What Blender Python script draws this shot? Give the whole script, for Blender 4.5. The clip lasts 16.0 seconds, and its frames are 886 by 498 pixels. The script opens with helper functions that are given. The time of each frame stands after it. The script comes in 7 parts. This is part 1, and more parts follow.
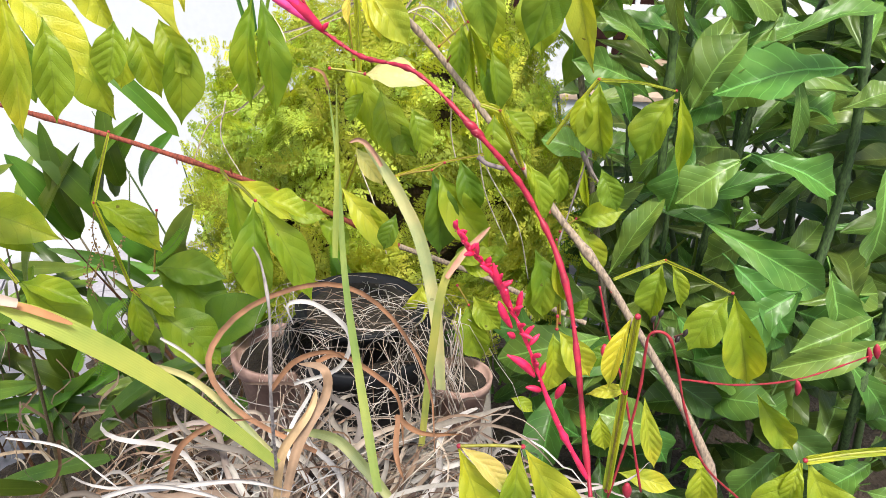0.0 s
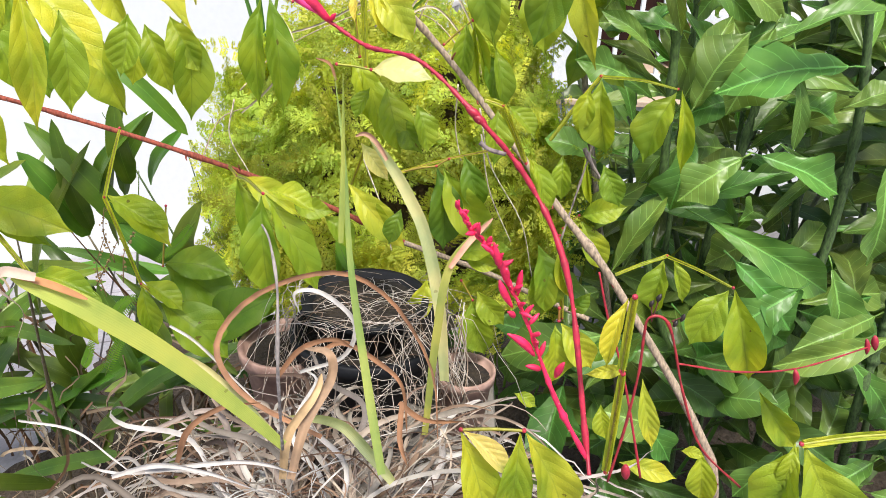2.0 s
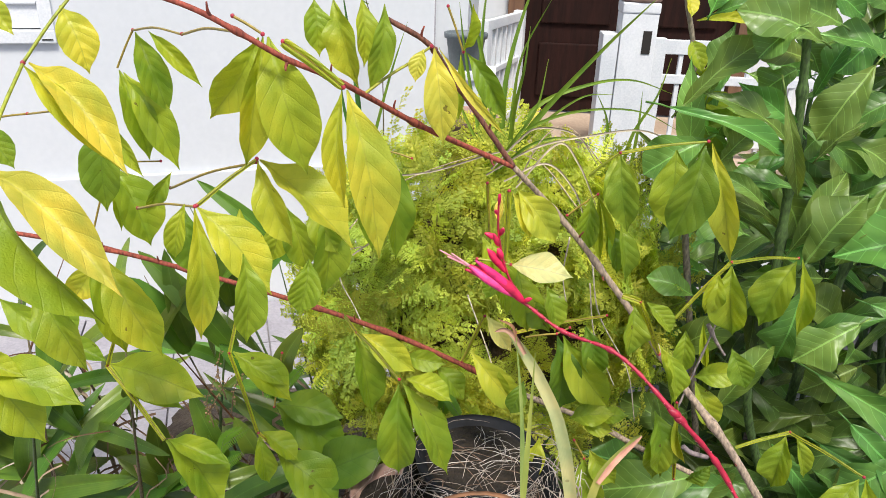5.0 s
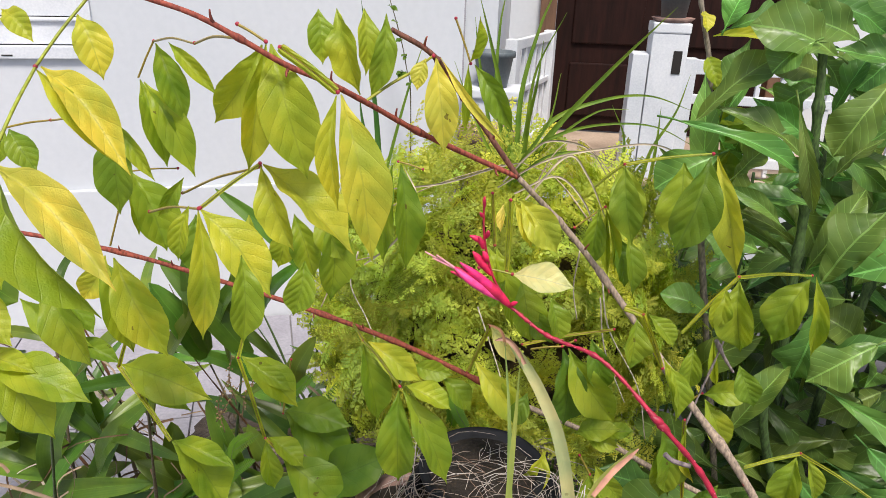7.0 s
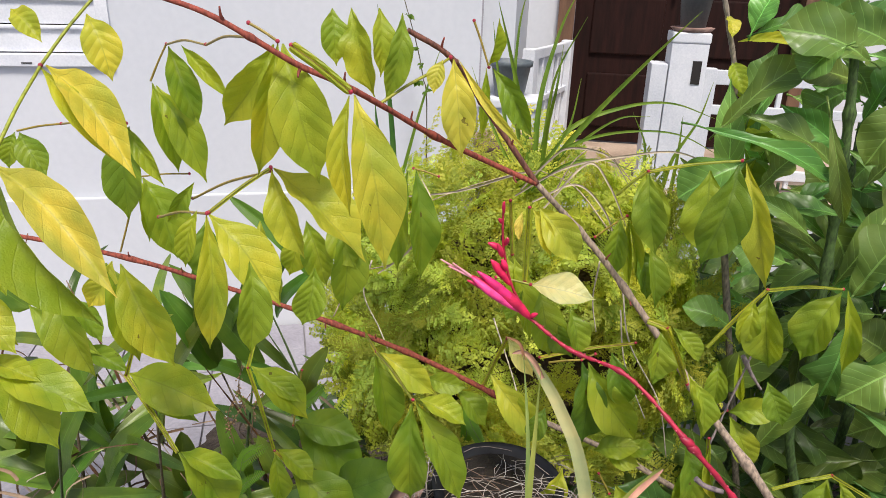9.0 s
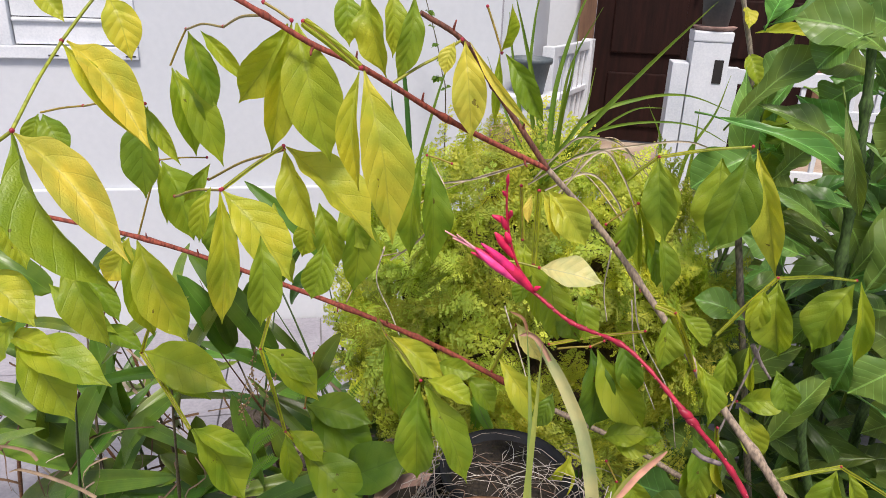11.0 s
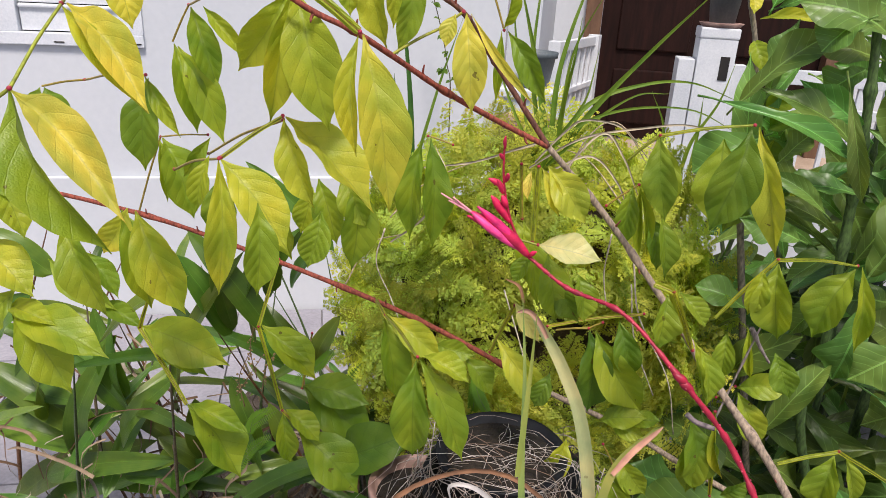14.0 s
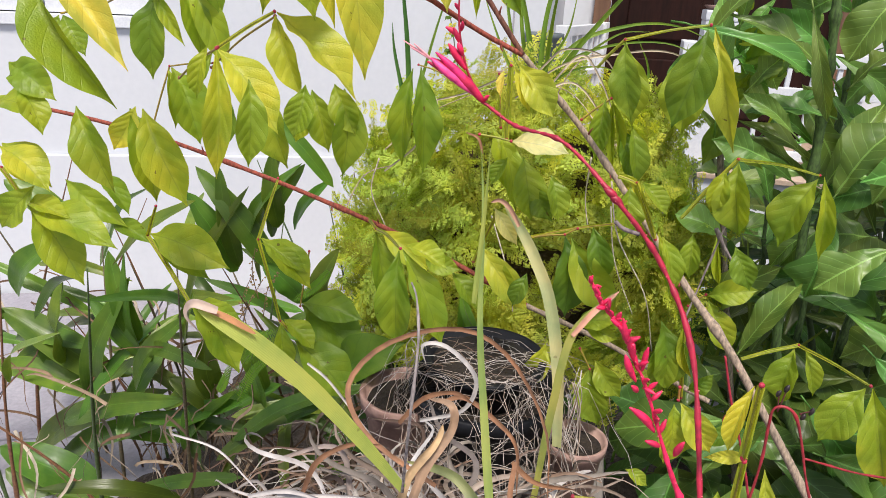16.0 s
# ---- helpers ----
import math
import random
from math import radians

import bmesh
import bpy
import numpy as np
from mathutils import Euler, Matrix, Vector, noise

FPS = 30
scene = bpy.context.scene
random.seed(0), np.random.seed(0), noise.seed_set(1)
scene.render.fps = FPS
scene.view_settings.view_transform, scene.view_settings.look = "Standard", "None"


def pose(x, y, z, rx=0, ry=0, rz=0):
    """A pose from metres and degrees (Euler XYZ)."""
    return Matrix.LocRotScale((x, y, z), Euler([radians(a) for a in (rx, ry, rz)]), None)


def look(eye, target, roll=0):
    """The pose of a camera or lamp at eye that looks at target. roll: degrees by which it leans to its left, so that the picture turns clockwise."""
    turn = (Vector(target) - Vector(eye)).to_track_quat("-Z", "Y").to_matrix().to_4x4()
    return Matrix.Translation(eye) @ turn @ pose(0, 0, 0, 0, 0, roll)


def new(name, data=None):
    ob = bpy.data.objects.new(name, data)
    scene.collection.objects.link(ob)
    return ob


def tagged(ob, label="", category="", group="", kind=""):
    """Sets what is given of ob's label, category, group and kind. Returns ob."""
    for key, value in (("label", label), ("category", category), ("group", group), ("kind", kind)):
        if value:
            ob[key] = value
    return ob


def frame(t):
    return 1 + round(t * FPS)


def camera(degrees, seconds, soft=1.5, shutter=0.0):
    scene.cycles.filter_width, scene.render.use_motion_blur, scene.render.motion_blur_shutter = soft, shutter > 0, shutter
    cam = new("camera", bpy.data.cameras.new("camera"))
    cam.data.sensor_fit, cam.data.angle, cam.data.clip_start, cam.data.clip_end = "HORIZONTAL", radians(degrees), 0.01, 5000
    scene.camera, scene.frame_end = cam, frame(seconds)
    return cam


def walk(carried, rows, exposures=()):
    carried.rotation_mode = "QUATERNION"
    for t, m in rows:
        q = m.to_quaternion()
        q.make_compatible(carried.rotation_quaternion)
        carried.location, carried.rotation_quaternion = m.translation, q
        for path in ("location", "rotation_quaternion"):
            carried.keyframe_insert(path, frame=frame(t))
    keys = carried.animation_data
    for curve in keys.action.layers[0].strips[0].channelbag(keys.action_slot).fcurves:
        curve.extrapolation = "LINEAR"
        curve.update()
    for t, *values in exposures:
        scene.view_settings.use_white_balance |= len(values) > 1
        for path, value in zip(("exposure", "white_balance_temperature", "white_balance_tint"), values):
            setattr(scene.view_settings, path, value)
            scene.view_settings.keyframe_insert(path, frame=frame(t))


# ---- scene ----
cam = camera(64.5, 16.0, 0.45)
PATH = [
    (0, (0.027, -0.001, 1.479), (-0.002, 1.803, 0.616), 1.7),
    (0.5, (0.031, 0.009, 1.474), (-0.002, 1.82, 0.627), 1.6),
    (1, (0.029, 0.003, 1.469), (-0.008, 1.818, 0.629), 1.6),
    (1.5, (0.027, -0.012, 1.464), (-0.016, 1.803, 0.624), 1.7),
    (2, (0.03, -0.021, 1.469), (-0.016, 1.792, 0.625), 1.7),
    (2.5, (0.026, -0.028, 1.476), (-0.021, 1.784, 0.631), 1.7),
    (3, (0.009, -0.036, 1.485), (-0.037, 1.775, 0.636), 1.8),
    (3.5, (-0.01, -0.063, 1.496), (-0.06, 1.752, 0.657), 1.9),
    (4, (-0.009, -0.083, 1.498), (-0.069, 1.74, 0.676), 1.8),
    (4.5, (-0.062, -0.023, 1.619), (-0.149, 1.803, 0.806), 1.9),
    (5, (-0.108, 0.043, 1.656), (-0.238, 1.874, 0.863), 1.9),
    (7.5, (-0.063, 0.036, 1.638), (-0.302, 1.882, 0.904), 1.9),
    (8, (-0.061, 0.064, 1.628), (-0.312, 1.913, 0.908), 1.9),
    (8.5, (-0.076, 0.065, 1.628), (-0.334, 1.916, 0.915), 1.9),
    (9, (-0.075, 0.062, 1.634), (-0.345, 1.909, 0.916), 1.9),
    (11.5, (-0.06, 0.048, 1.614), (-0.389, 1.885, 0.895), 2.3),
    (12, (-0.074, 0.066, 1.609), (-0.408, 1.901, 0.887), 2.4),
    (12.5, (-0.059, 0.064, 1.597), (-0.407, 1.898, 0.877), 2.6),
    (13, (-0.049, 0.052, 1.601), (-0.394, 1.885, 0.879), 2.7),
    (13.5, (-0.054, 0.033, 1.605), (-0.395, 1.868, 0.886), 2.8),
    (14, (-0.053, 0.043, 1.592), (-0.386, 1.878, 0.87), 3.0),
    (14.5, (-0.065, 0.039, 1.585), (-0.407, 1.872, 0.862), 3.0),
    (15, (-0.021, 0.01, 1.505), (-0.384, 1.846, 0.801), 2.9),
    (15.5, (0.007, -0.018, 1.471), (-0.357, 1.814, 0.758), 2.8),
    (16, (0.019, -0.055, 1.489), (-0.364, 1.777, 0.784), 2.7),
]
SKY, SUN = 0.074, 2.25
EXPOSURES = ((0, 1.50, 6500, 9), (3.5, 1.45, 6500, 9), (5, 1.22, 6500, 10), (7.5, 1.0, 6500, 13), (12.5, 0.90, 6500, 16), (14.5, 0.88, 6500, 16), (16, 1.08, 6500, 14))
walk(cam, [(t, look(eye, target, roll)) for t, eye, target, roll in PATH], EXPOSURES)

# ---- light ----
world = bpy.data.worlds.new("overcast_sky")
scene.world = world
world.use_nodes = True
wn = world.node_tree
sky = wn.nodes.new("ShaderNodeTexSky")
sky.sky_type, sky.sun_disc = "NISHITA", False
sky.sun_elevation, sky.sun_rotation = radians(61), radians(164)
sky.dust_density, sky.ozone_density = 3.0, 1.0
wn.nodes["Background"].inputs[1].default_value = SKY
wn.links.new(sky.outputs[0], wn.nodes["Background"].inputs[0])
sun_data = bpy.data.lights.new("sun", "SUN")
sun_data.energy, sun_data.angle, sun_data.color = SUN, radians(14), (1.0, 0.95, 0.86)
sun = new("sun", sun_data)
sun.matrix_world = look((1.0, -3.4, 6.6), (0, 0, 0))


# ---- materials ----
def material(name):
    m = bpy.data.materials.new(name)
    m.use_nodes = True
    return m, m.node_tree.nodes, m.node_tree.links, m.node_tree.nodes["Principled BSDF"]


def ramp(nodes, links, source, *stops):
    r = nodes.new("ShaderNodeValToRGB")
    while len(r.color_ramp.elements) < len(stops):
        r.color_ramp.elements.new(0.5)
    for e, (at, c) in zip(r.color_ramp.elements, stops):
        e.position, e.color = at, (*c, 1)
    links.new(source, r.inputs[0])
    return r.outputs[0]


def noise_tex(nodes, links, scale, detail=4, coord="Object", stretch=None):
    tc = nodes.new("ShaderNodeTexCoord")
    n = nodes.new("ShaderNodeTexNoise")
    n.inputs["Scale"].default_value, n.inputs["Detail"].default_value = scale, detail
    if stretch:
        mp = nodes.new("ShaderNodeMapping")
        mp.inputs["Scale"].default_value = stretch
        links.new(tc.outputs[coord], mp.inputs[0])
        links.new(mp.outputs[0], n.inputs["Vector"])
    else:
        links.new(tc.outputs[coord], n.inputs["Vector"])
    return n.outputs["Fac"]


def mix(nodes, links, fac, a, b, kind="MIX"):
    n = nodes.new("ShaderNodeMix")
    n.data_type, n.blend_type = "RGBA", kind
    for socket, v in ((n.inputs[0], fac), (n.inputs[6], a), (n.inputs[7], b)):
        if isinstance(v, (int, float)):
            socket.default_value = v
        elif isinstance(v, tuple):
            socket.default_value = (*v, 1)
        else:
            links.new(v, socket)
    return n.outputs[2]


def calc(nodes, links, op, a, b=0.0):
    n = nodes.new("ShaderNodeMath")
    n.operation = op
    for socket, v in ((n.inputs[0], a), (n.inputs[1], b)):
        if isinstance(v, (int, float)):
            socket.default_value = v
        else:
            links.new(v, socket)
    return n.outputs[0]


def bump(nodes, links, bsdf, height, strength=0.3, distance=0.002):
    b = nodes.new("ShaderNodeBump")
    b.inputs["Strength"].default_value, b.inputs["Distance"].default_value = strength, distance
    links.new(height, b.inputs["Height"])
    links.new(b.outputs[0], bsdf.inputs["Normal"])
    return b


def mottled(name, dark, light, scale=8, rough=0.6, strength=0.25, distance=0.002, fine=90, stretch=None, metal=0.0, grain=0.25):
    """A plain surface with stains at one scale and grain at another."""
    m, n, l, p = material(name)
    a, b = noise_tex(n, l, scale, 5, stretch=stretch), noise_tex(n, l, fine, 3, stretch=stretch)
    c = ramp(n, l, a, (0.3, dark), (0.7, light))
    c = mix(n, l, grain, c, ramp(n, l, b, (0.3, (0.25, 0.25, 0.25)), (0.7, (0.75, 0.75, 0.75))), "OVERLAY")
    l.new(c, p.inputs["Base Color"])
    p.inputs["Roughness"].default_value, p.inputs["Metallic"].default_value = rough, metal
    bump(n, l, p, b, strength, distance)
    return m


def leafy(name, veins=9.0, slant=0.55, vein_tint=1.35, rough=0.42, through_light=0.4, parallel=False, spots=0.0, vein_width=0.9, relief=0.0016, mellow=0.5, vein_mix=0.42, mesh_veins=0.0, rim=0.0):
    """Living leaf: the object's own colour, midrib, side veins, blotches, and light that shines through the blade."""
    m, n, l, p = material(name)
    uv = n.new("ShaderNodeUVMap")
    sep = n.new("ShaderNodeSeparateXYZ")
    l.new(uv.outputs[0], sep.inputs[0])
    u, v = sep.outputs[0], sep.outputs[1]
    side = calc(n, l, "ABSOLUTE", calc(n, l, "SUBTRACT", v, 0.5))
    info = n.new("ShaderNodeObjectInfo")
    blotch = noise_tex(n, l, 22, 4)
    grain = noise_tex(n, l, 260, 2)
    if parallel:
        wave = calc(n, l, "SINE", calc(n, l, "MULTIPLY", v, 60.0))
        line = calc(n, l, "MULTIPLY", calc(n, l, "GREATER_THAN", wave, 0.7), 0.2)
    else:
        wobble = calc(n, l, "MULTIPLY", noise_tex(n, l, 26, 3), 0.08)
        ph = calc(n, l, "ADD", calc(n, l, "SUBTRACT", u, calc(n, l, "MULTIPLY", side, slant)), wobble)
        wave = calc(n, l, "SINE", calc(n, l, "MULTIPLY", ph, veins * 6.283))
        line = calc(n, l, "POWER", calc(n, l, "MAXIMUM", wave, 0.0), 22.0 / vein_width)
    mid = calc(n, l, "LESS_THAN", side, 0.016)
    rib = calc(n, l, "MAXIMUM", calc(n, l, "MULTIPLY", line, 0.55), mid)
    col = info.outputs["Color"]
    lo = mix(n, l, 1.0, col, (0.72, 0.80, 0.75), "MULTIPLY")
    hi = mix(n, l, 1.0, col, (1.22, 1.1, 1.0), "MULTIPLY")
    c = mix(n, l, ramp(n, l, blotch, (0.32, (0, 0, 0)), (0.68, (1, 1, 1))), lo, hi)
    age = noise_tex(n, l, 11, 3)
    c = mix(n, l, calc(n, l, "MULTIPLY", ramp(n, l, age, (0.48, (0, 0, 0)), (0.74, (1, 1, 1))), mellow), c, mix(n, l, 1.0, col, (1.65, 1.2, 1.05), "MULTIPLY"))
    ribs = mix(n, l, 1.0, col, (vein_tint, vein_tint, vein_tint * 1.2), "MULTIPLY")
    c = mix(n, l, calc(n, l, "MULTIPLY", rib, vein_mix), c, ribs)
    if rim:
        c = mix(n, l, calc(n, l, "MULTIPLY", calc(n, l, "GREATER_THAN", side, 0.482), rim), c, mix(n, l, 1.0, col, (2.3, 1.8, 2.0), "MULTIPLY"))
    if spots:
        s = noise_tex(n, l, 55, 5)
        c = mix(n, l, calc(n, l, "MULTIPLY", calc(n, l, "GREATER_THAN", s, 0.72), spots), c, (0.10, 0.06, 0.015))
    l.new(c, p.inputs["Base Color"])
    l.new(ramp(n, l, grain, (0.2, (rough - 0.08,) * 3), (0.8, (rough + 0.12,) * 3)), p.inputs["Roughness"])
    p.inputs["Specular IOR Level"].default_value = 0.45
    h = calc(n, l, "ADD", calc(n, l, "MULTIPLY", wave, -0.16), calc(n, l, "MULTIPLY", rib, -0.35))
    h = calc(n, l, "ADD", h, calc(n, l, "MULTIPLY", grain, 0.25))
    if mesh_veins:
        tc = n.new("ShaderNodeTexCoord")
        net = n.new("ShaderNodeTexVoronoi")
        net.feature = "DISTANCE_TO_EDGE"
        net.inputs["Scale"].default_value = 330
        l.new(tc.outputs["Object"], net.inputs["Vector"])
        h = calc(n, l, "ADD", h, calc(n, l, "MULTIPLY", net.outputs["Distance"], mesh_veins))
    bp = bump(n, l, p, h, 0.6, relief)
    tr = n.new("ShaderNodeBsdfTranslucent")
    l.new(mix(n, l, 1.0, c, (1.25, 1.15, 0.5), "MULTIPLY"), tr.inputs[0])
    l.new(bp.outputs[0], tr.inputs[1])
    ms = n.new("ShaderNodeMixShader")
    ms.inputs[0].default_value = through_light
    l.new(p.outputs[0], ms.inputs[1])
    l.new(tr.outputs[0], ms.inputs[2])
    l.new(ms.outputs[0], n["Material Output"].inputs[0])
    return m


def tinted(name, rough=0.6, scale=40, strength=0.4, distance=0.001, stretch=None, low=0.6, high=1.3):
    """Stems, husks and petals: the object's own colour with streaks and grain."""
    m, n, l, p = material(name)
    info = n.new("ShaderNodeObjectInfo")
    a = noise_tex(n, l, scale, 5, stretch=stretch)
    lo = mix(n, l, 1.0, info.outputs["Color"], (low, low, low * 1.03), "MULTIPLY")
    hi = mix(n, l, 1.0, info.outputs["Color"], (high, high * 0.97, high * 0.94), "MULTIPLY")
    l.new(mix(n, l, ramp(n, l, a, (0.3, (0, 0, 0)), (0.7, (1, 1, 1))), lo, hi), p.inputs["Base Color"])
    p.inputs["Roughness"].default_value = rough
    bump(n, l, p, a, strength, distance)
    return m


def dried(name, tints, scale=3.0):
    """Dead leaves and roots in one mesh: a tint for each piece, bleached and browned along it."""
    m, n, l, p = material(name)
    geo = n.new("ShaderNodeNewGeometry")
    c = ramp(n, l, geo.outputs["Random Per Island"], *[((i + 0.5) / len(tints), t) for i, t in enumerate(tints)])
    a = noise_tex(n, l, 30, 4)
    c = mix(n, l, 0.6, c, ramp(n, l, a, (0.3, (0.2, 0.18, 0.15)), (0.7, (0.8, 0.8, 0.78))), "OVERLAY")
    l.new(c, p.inputs["Base Color"])
    p.inputs["Roughness"].default_value = 0.75
    bump(n, l, p, noise_tex(n, l, 300, 2), 0.4, 0.001)
    return m


LEAF = leafy("glossy_leaflet", 7.0, 0.5, 0.70, 0.42, 0.48, spots=0.7, relief=0.0020, vein_mix=0.45, vein_width=0.6, mesh_veins=0.35, mellow=0.6)
LEAF_DARK = leafy("fiddle_leaf", 9, 0.45, 2.3, 0.36, 0.34, vein_width=0.7, relief=0.0010, mellow=0.10, vein_mix=0.65)
LEAF_CANE = leafy("cane_leaf", 30, 0.9, 1.9, 0.34, 0.22, parallel=True, relief=0.0004, vein_mix=0.35, mellow=0.3, rim=0.45)
STRAP = leafy("strap_leaf", 30, 0.9, 0.85, 0.48, 0.38, parallel=True, relief=0.0003, vein_mix=0.15, spots=0.4)
FERN = leafy("fern_frond", 6, 0.5, 1.1, 0.6, 0.5, relief=0.0003, mellow=0.1)
BARK = tinted("bark", 0.85, 300, 0.6, 0.0014, (1, 1, 0.3), 0.45, 1.55)
STALK = tinted("stalk", 0.52, 140, 0.45, 0.0010)
PETAL = tinted("petal", 0.5, 130, 0.35, 0.0006)
DRY = tinted("dry_leaf", 0.8, 45, 0.5, 0.001, (1, 1, 1))
HUSK = dried("dead_leaf_litter", ((0.20, 0.13, 0.09), (0.36, 0.30, 0.25), (0.07, 0.040, 0.028), (0.17, 0.095, 0.055), (0.26, 0.23, 0.20), (0.42, 0.41, 0.41), (0.13, 0.06, 0.03), (0.26, 0.24, 0.23), (0.05, 0.032, 0.025), (0.38, 0.35, 0.31)))
CANE_HUSK = dried("withered_cane_leaves", ((0.09, 0.045, 0.02), (0.17, 0.10, 0.055), (0.30, 0.23, 0.16), (0.07, 0.04, 0.02), (0.40, 0.35, 0.28)))
ROOT = dried("bleached_roots", ((0.50, 0.45, 0.42), (0.32, 0.25, 0.20), (0.56, 0.53, 0.51), (0.20, 0.13, 0.09)))
WALL = mottled("white_plaster", (0.54, 0.565, 0.60), (0.575, 0.595, 0.625), 1.2, 0.85, 0.03, 0.001, 40, grain=0.06)
SILL = mottled("painted_metal", (0.56, 0.59, 0.63), (0.70, 0.72, 0.75), 5, 0.5, 0.08, 0.001, 120)
# brown door wood taken near-black: the porch's shadow is in its colour
WOOD = mottled("shade_darkened_wood", (0.010, 0.004, 0.003), (0.024, 0.008, 0.006), 6, 0.68, 0.3, 0.002, 60, (6, 6, 0.6))
FRAME = mottled("door_frame_wood", (0.10, 0.05, 0.028), (0.17, 0.09, 0.05), 7, 0.55, 0.3, 0.002, 60, (6, 6, 0.6))
# near-black colour that stands for unlit depth behind openings
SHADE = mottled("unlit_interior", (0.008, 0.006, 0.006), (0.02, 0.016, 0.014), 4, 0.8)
TILE = mottled("floor_tile", (0.22, 0.21, 0.24), (0.30, 0.29, 0.32), 4, 0.5, 0.1, 0.001, 80)
GROUT = mottled("grout", (0.16, 0.155, 0.16), (0.24, 0.23, 0.24), 9, 0.9)
PORCH = mottled("porch_tile", (0.30, 0.22, 0.16), (0.44, 0.34, 0.26), 5, 0.6, 0.15, 0.002, 60)
SOIL = mottled("dark_soil", (0.030, 0.021, 0.014), (0.075, 0.055, 0.038), 14, 0.95, 0.9, 0.02, 60)
# peat brown, taken darker to paint shade into the fern's gaps
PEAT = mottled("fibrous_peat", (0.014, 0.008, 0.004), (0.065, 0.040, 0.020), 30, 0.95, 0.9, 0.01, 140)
# near-black mix for the bench pots, darker than the peat
POTTING = mottled("dark_potting_mix", (0.008, 0.006, 0.004), (0.026, 0.018, 0.011), 30, 0.95, 0.9, 0.01, 140)
CLAY = mottled("terracotta", (0.17, 0.095, 0.078), (0.42, 0.28, 0.235), 22, 0.8, 0.3, 0.003, 70)
BLACK = mottled("black_plastic", (0.006, 0.007, 0.009), (0.014, 0.015, 0.019), 9, 0.55, 0.15, 0.001, 90)
WOOD.node_tree.nodes["Principled BSDF"].inputs["Specular IOR Level"].default_value = 0.15
BLACK.node_tree.nodes["Principled BSDF"].inputs["Specular IOR Level"].default_value = 0.2
GREYPOT = mottled("grey_plastic", (0.07, 0.09, 0.10), (0.12, 0.14, 0.15), 8, 0.5, 0.15, 0.001, 90)
STONE = mottled("weathered_concrete", (0.10, 0.09, 0.08), (0.22, 0.20, 0.18), 6, 0.9, 0.5, 0.006, 50)


# ---- building blocks ----
def empty(name, at, label, category, group=""):
    ob = new(name)
    ob.location = at
    return tagged(ob, label, category, group)


def part(name, data, mat, parent=None, label="", colour=None):
    """Links a bmesh or a mesh, given in world metres, as one mesh object under a thing or a part."""
    if isinstance(data, bmesh.types.BMesh):
        me = bpy.data.meshes.new(name)
        data.to_mesh(me)
        data.free()
    else:
        me = data
    if not me.materials:
        me.materials.append(mat)
    ob = new(name, me)
    if parent is not None:
        ob.parent = parent
        ob.matrix_parent_inverse = world_of(parent).inverted()
    if colour:
        ob.color = (*colour, 1)
    if label:
        ob["label"] = label
    return ob


def world_of(ob):
    m = ob.matrix_basis.copy()
    return world_of(ob.parent) @ ob.matrix_parent_inverse @ m if ob.parent else m


def spline(points, steps):
    """A smooth run through a few points."""
    pts = [Vector(p) for p in points]
    if len(pts) == 2:
        return [pts[0].lerp(pts[1], i / steps) for i in range(steps + 1)]
    ends = [2 * pts[0] - pts[1], *pts, 2 * pts[-1] - pts[-2]]
    out = []
    total = len(pts) - 1
    for i in range(steps + 1):
        s = min(i / steps * total, total - 1e-6)
        k = int(s)
        t = s - k
        a, b, c, d = ends[k:k + 4]
        out.append(0.5 * ((2 * b) + (c - a) * t + (2 * a - 5 * b + 4 * c - d) * t * t + (3 * b - a - 3 * c + d) * t ** 3))
    return out


def tube_into(bm, pts, radii, sides=8, knots=0.0):
    rings = []
    up = Vector((0.31, 0.17, 0.93))
    for i, p in enumerate(pts):
        d = (pts[min(i + 1, len(pts) - 1)] - pts[max(i - 1, 0)]).normalized()
        a = d.cross(up)
        a = a.normalized() if a.length > 1e-4 else d.orthogonal().normalized()
        b = d.cross(a)
        r = radii[i] * (1 + knots * noise.noise(p * 60))
        rings.append([bm.verts.new(p + r * (math.cos(k * math.tau / sides) * a + math.sin(k * math.tau / sides) * b)) for k in range(sides)])
    for r0, r1 in zip(rings, rings[1:]):
        for k in range(sides):
            f = bm.faces.new((r0[k], r0[(k + 1) % sides], r1[(k + 1) % sides], r1[k]))
            f.smooth = True
    bm.faces.new(rings[0][::-1])
    bm.faces.new(rings[-1])


def tube(points, r0, r1, sides=8, steps=24, knots=0.0, swell=()):
    """A tapering stem; swell: places along it (0 to 1) that thicken into nodes."""
    bm = bmesh.new()
    pts = spline(points, steps)
    radii = []
    for i in range(len(pts)):
        u = i / (len(pts) - 1)
        r = r0 + (r1 - r0) * u
        radii.append(r * (1 + sum(0.45 * math.exp(-((u - s) * steps * 0.9) ** 2) for s in swell)))
    tube_into(bm, pts, radii, sides, knots)
    return bm


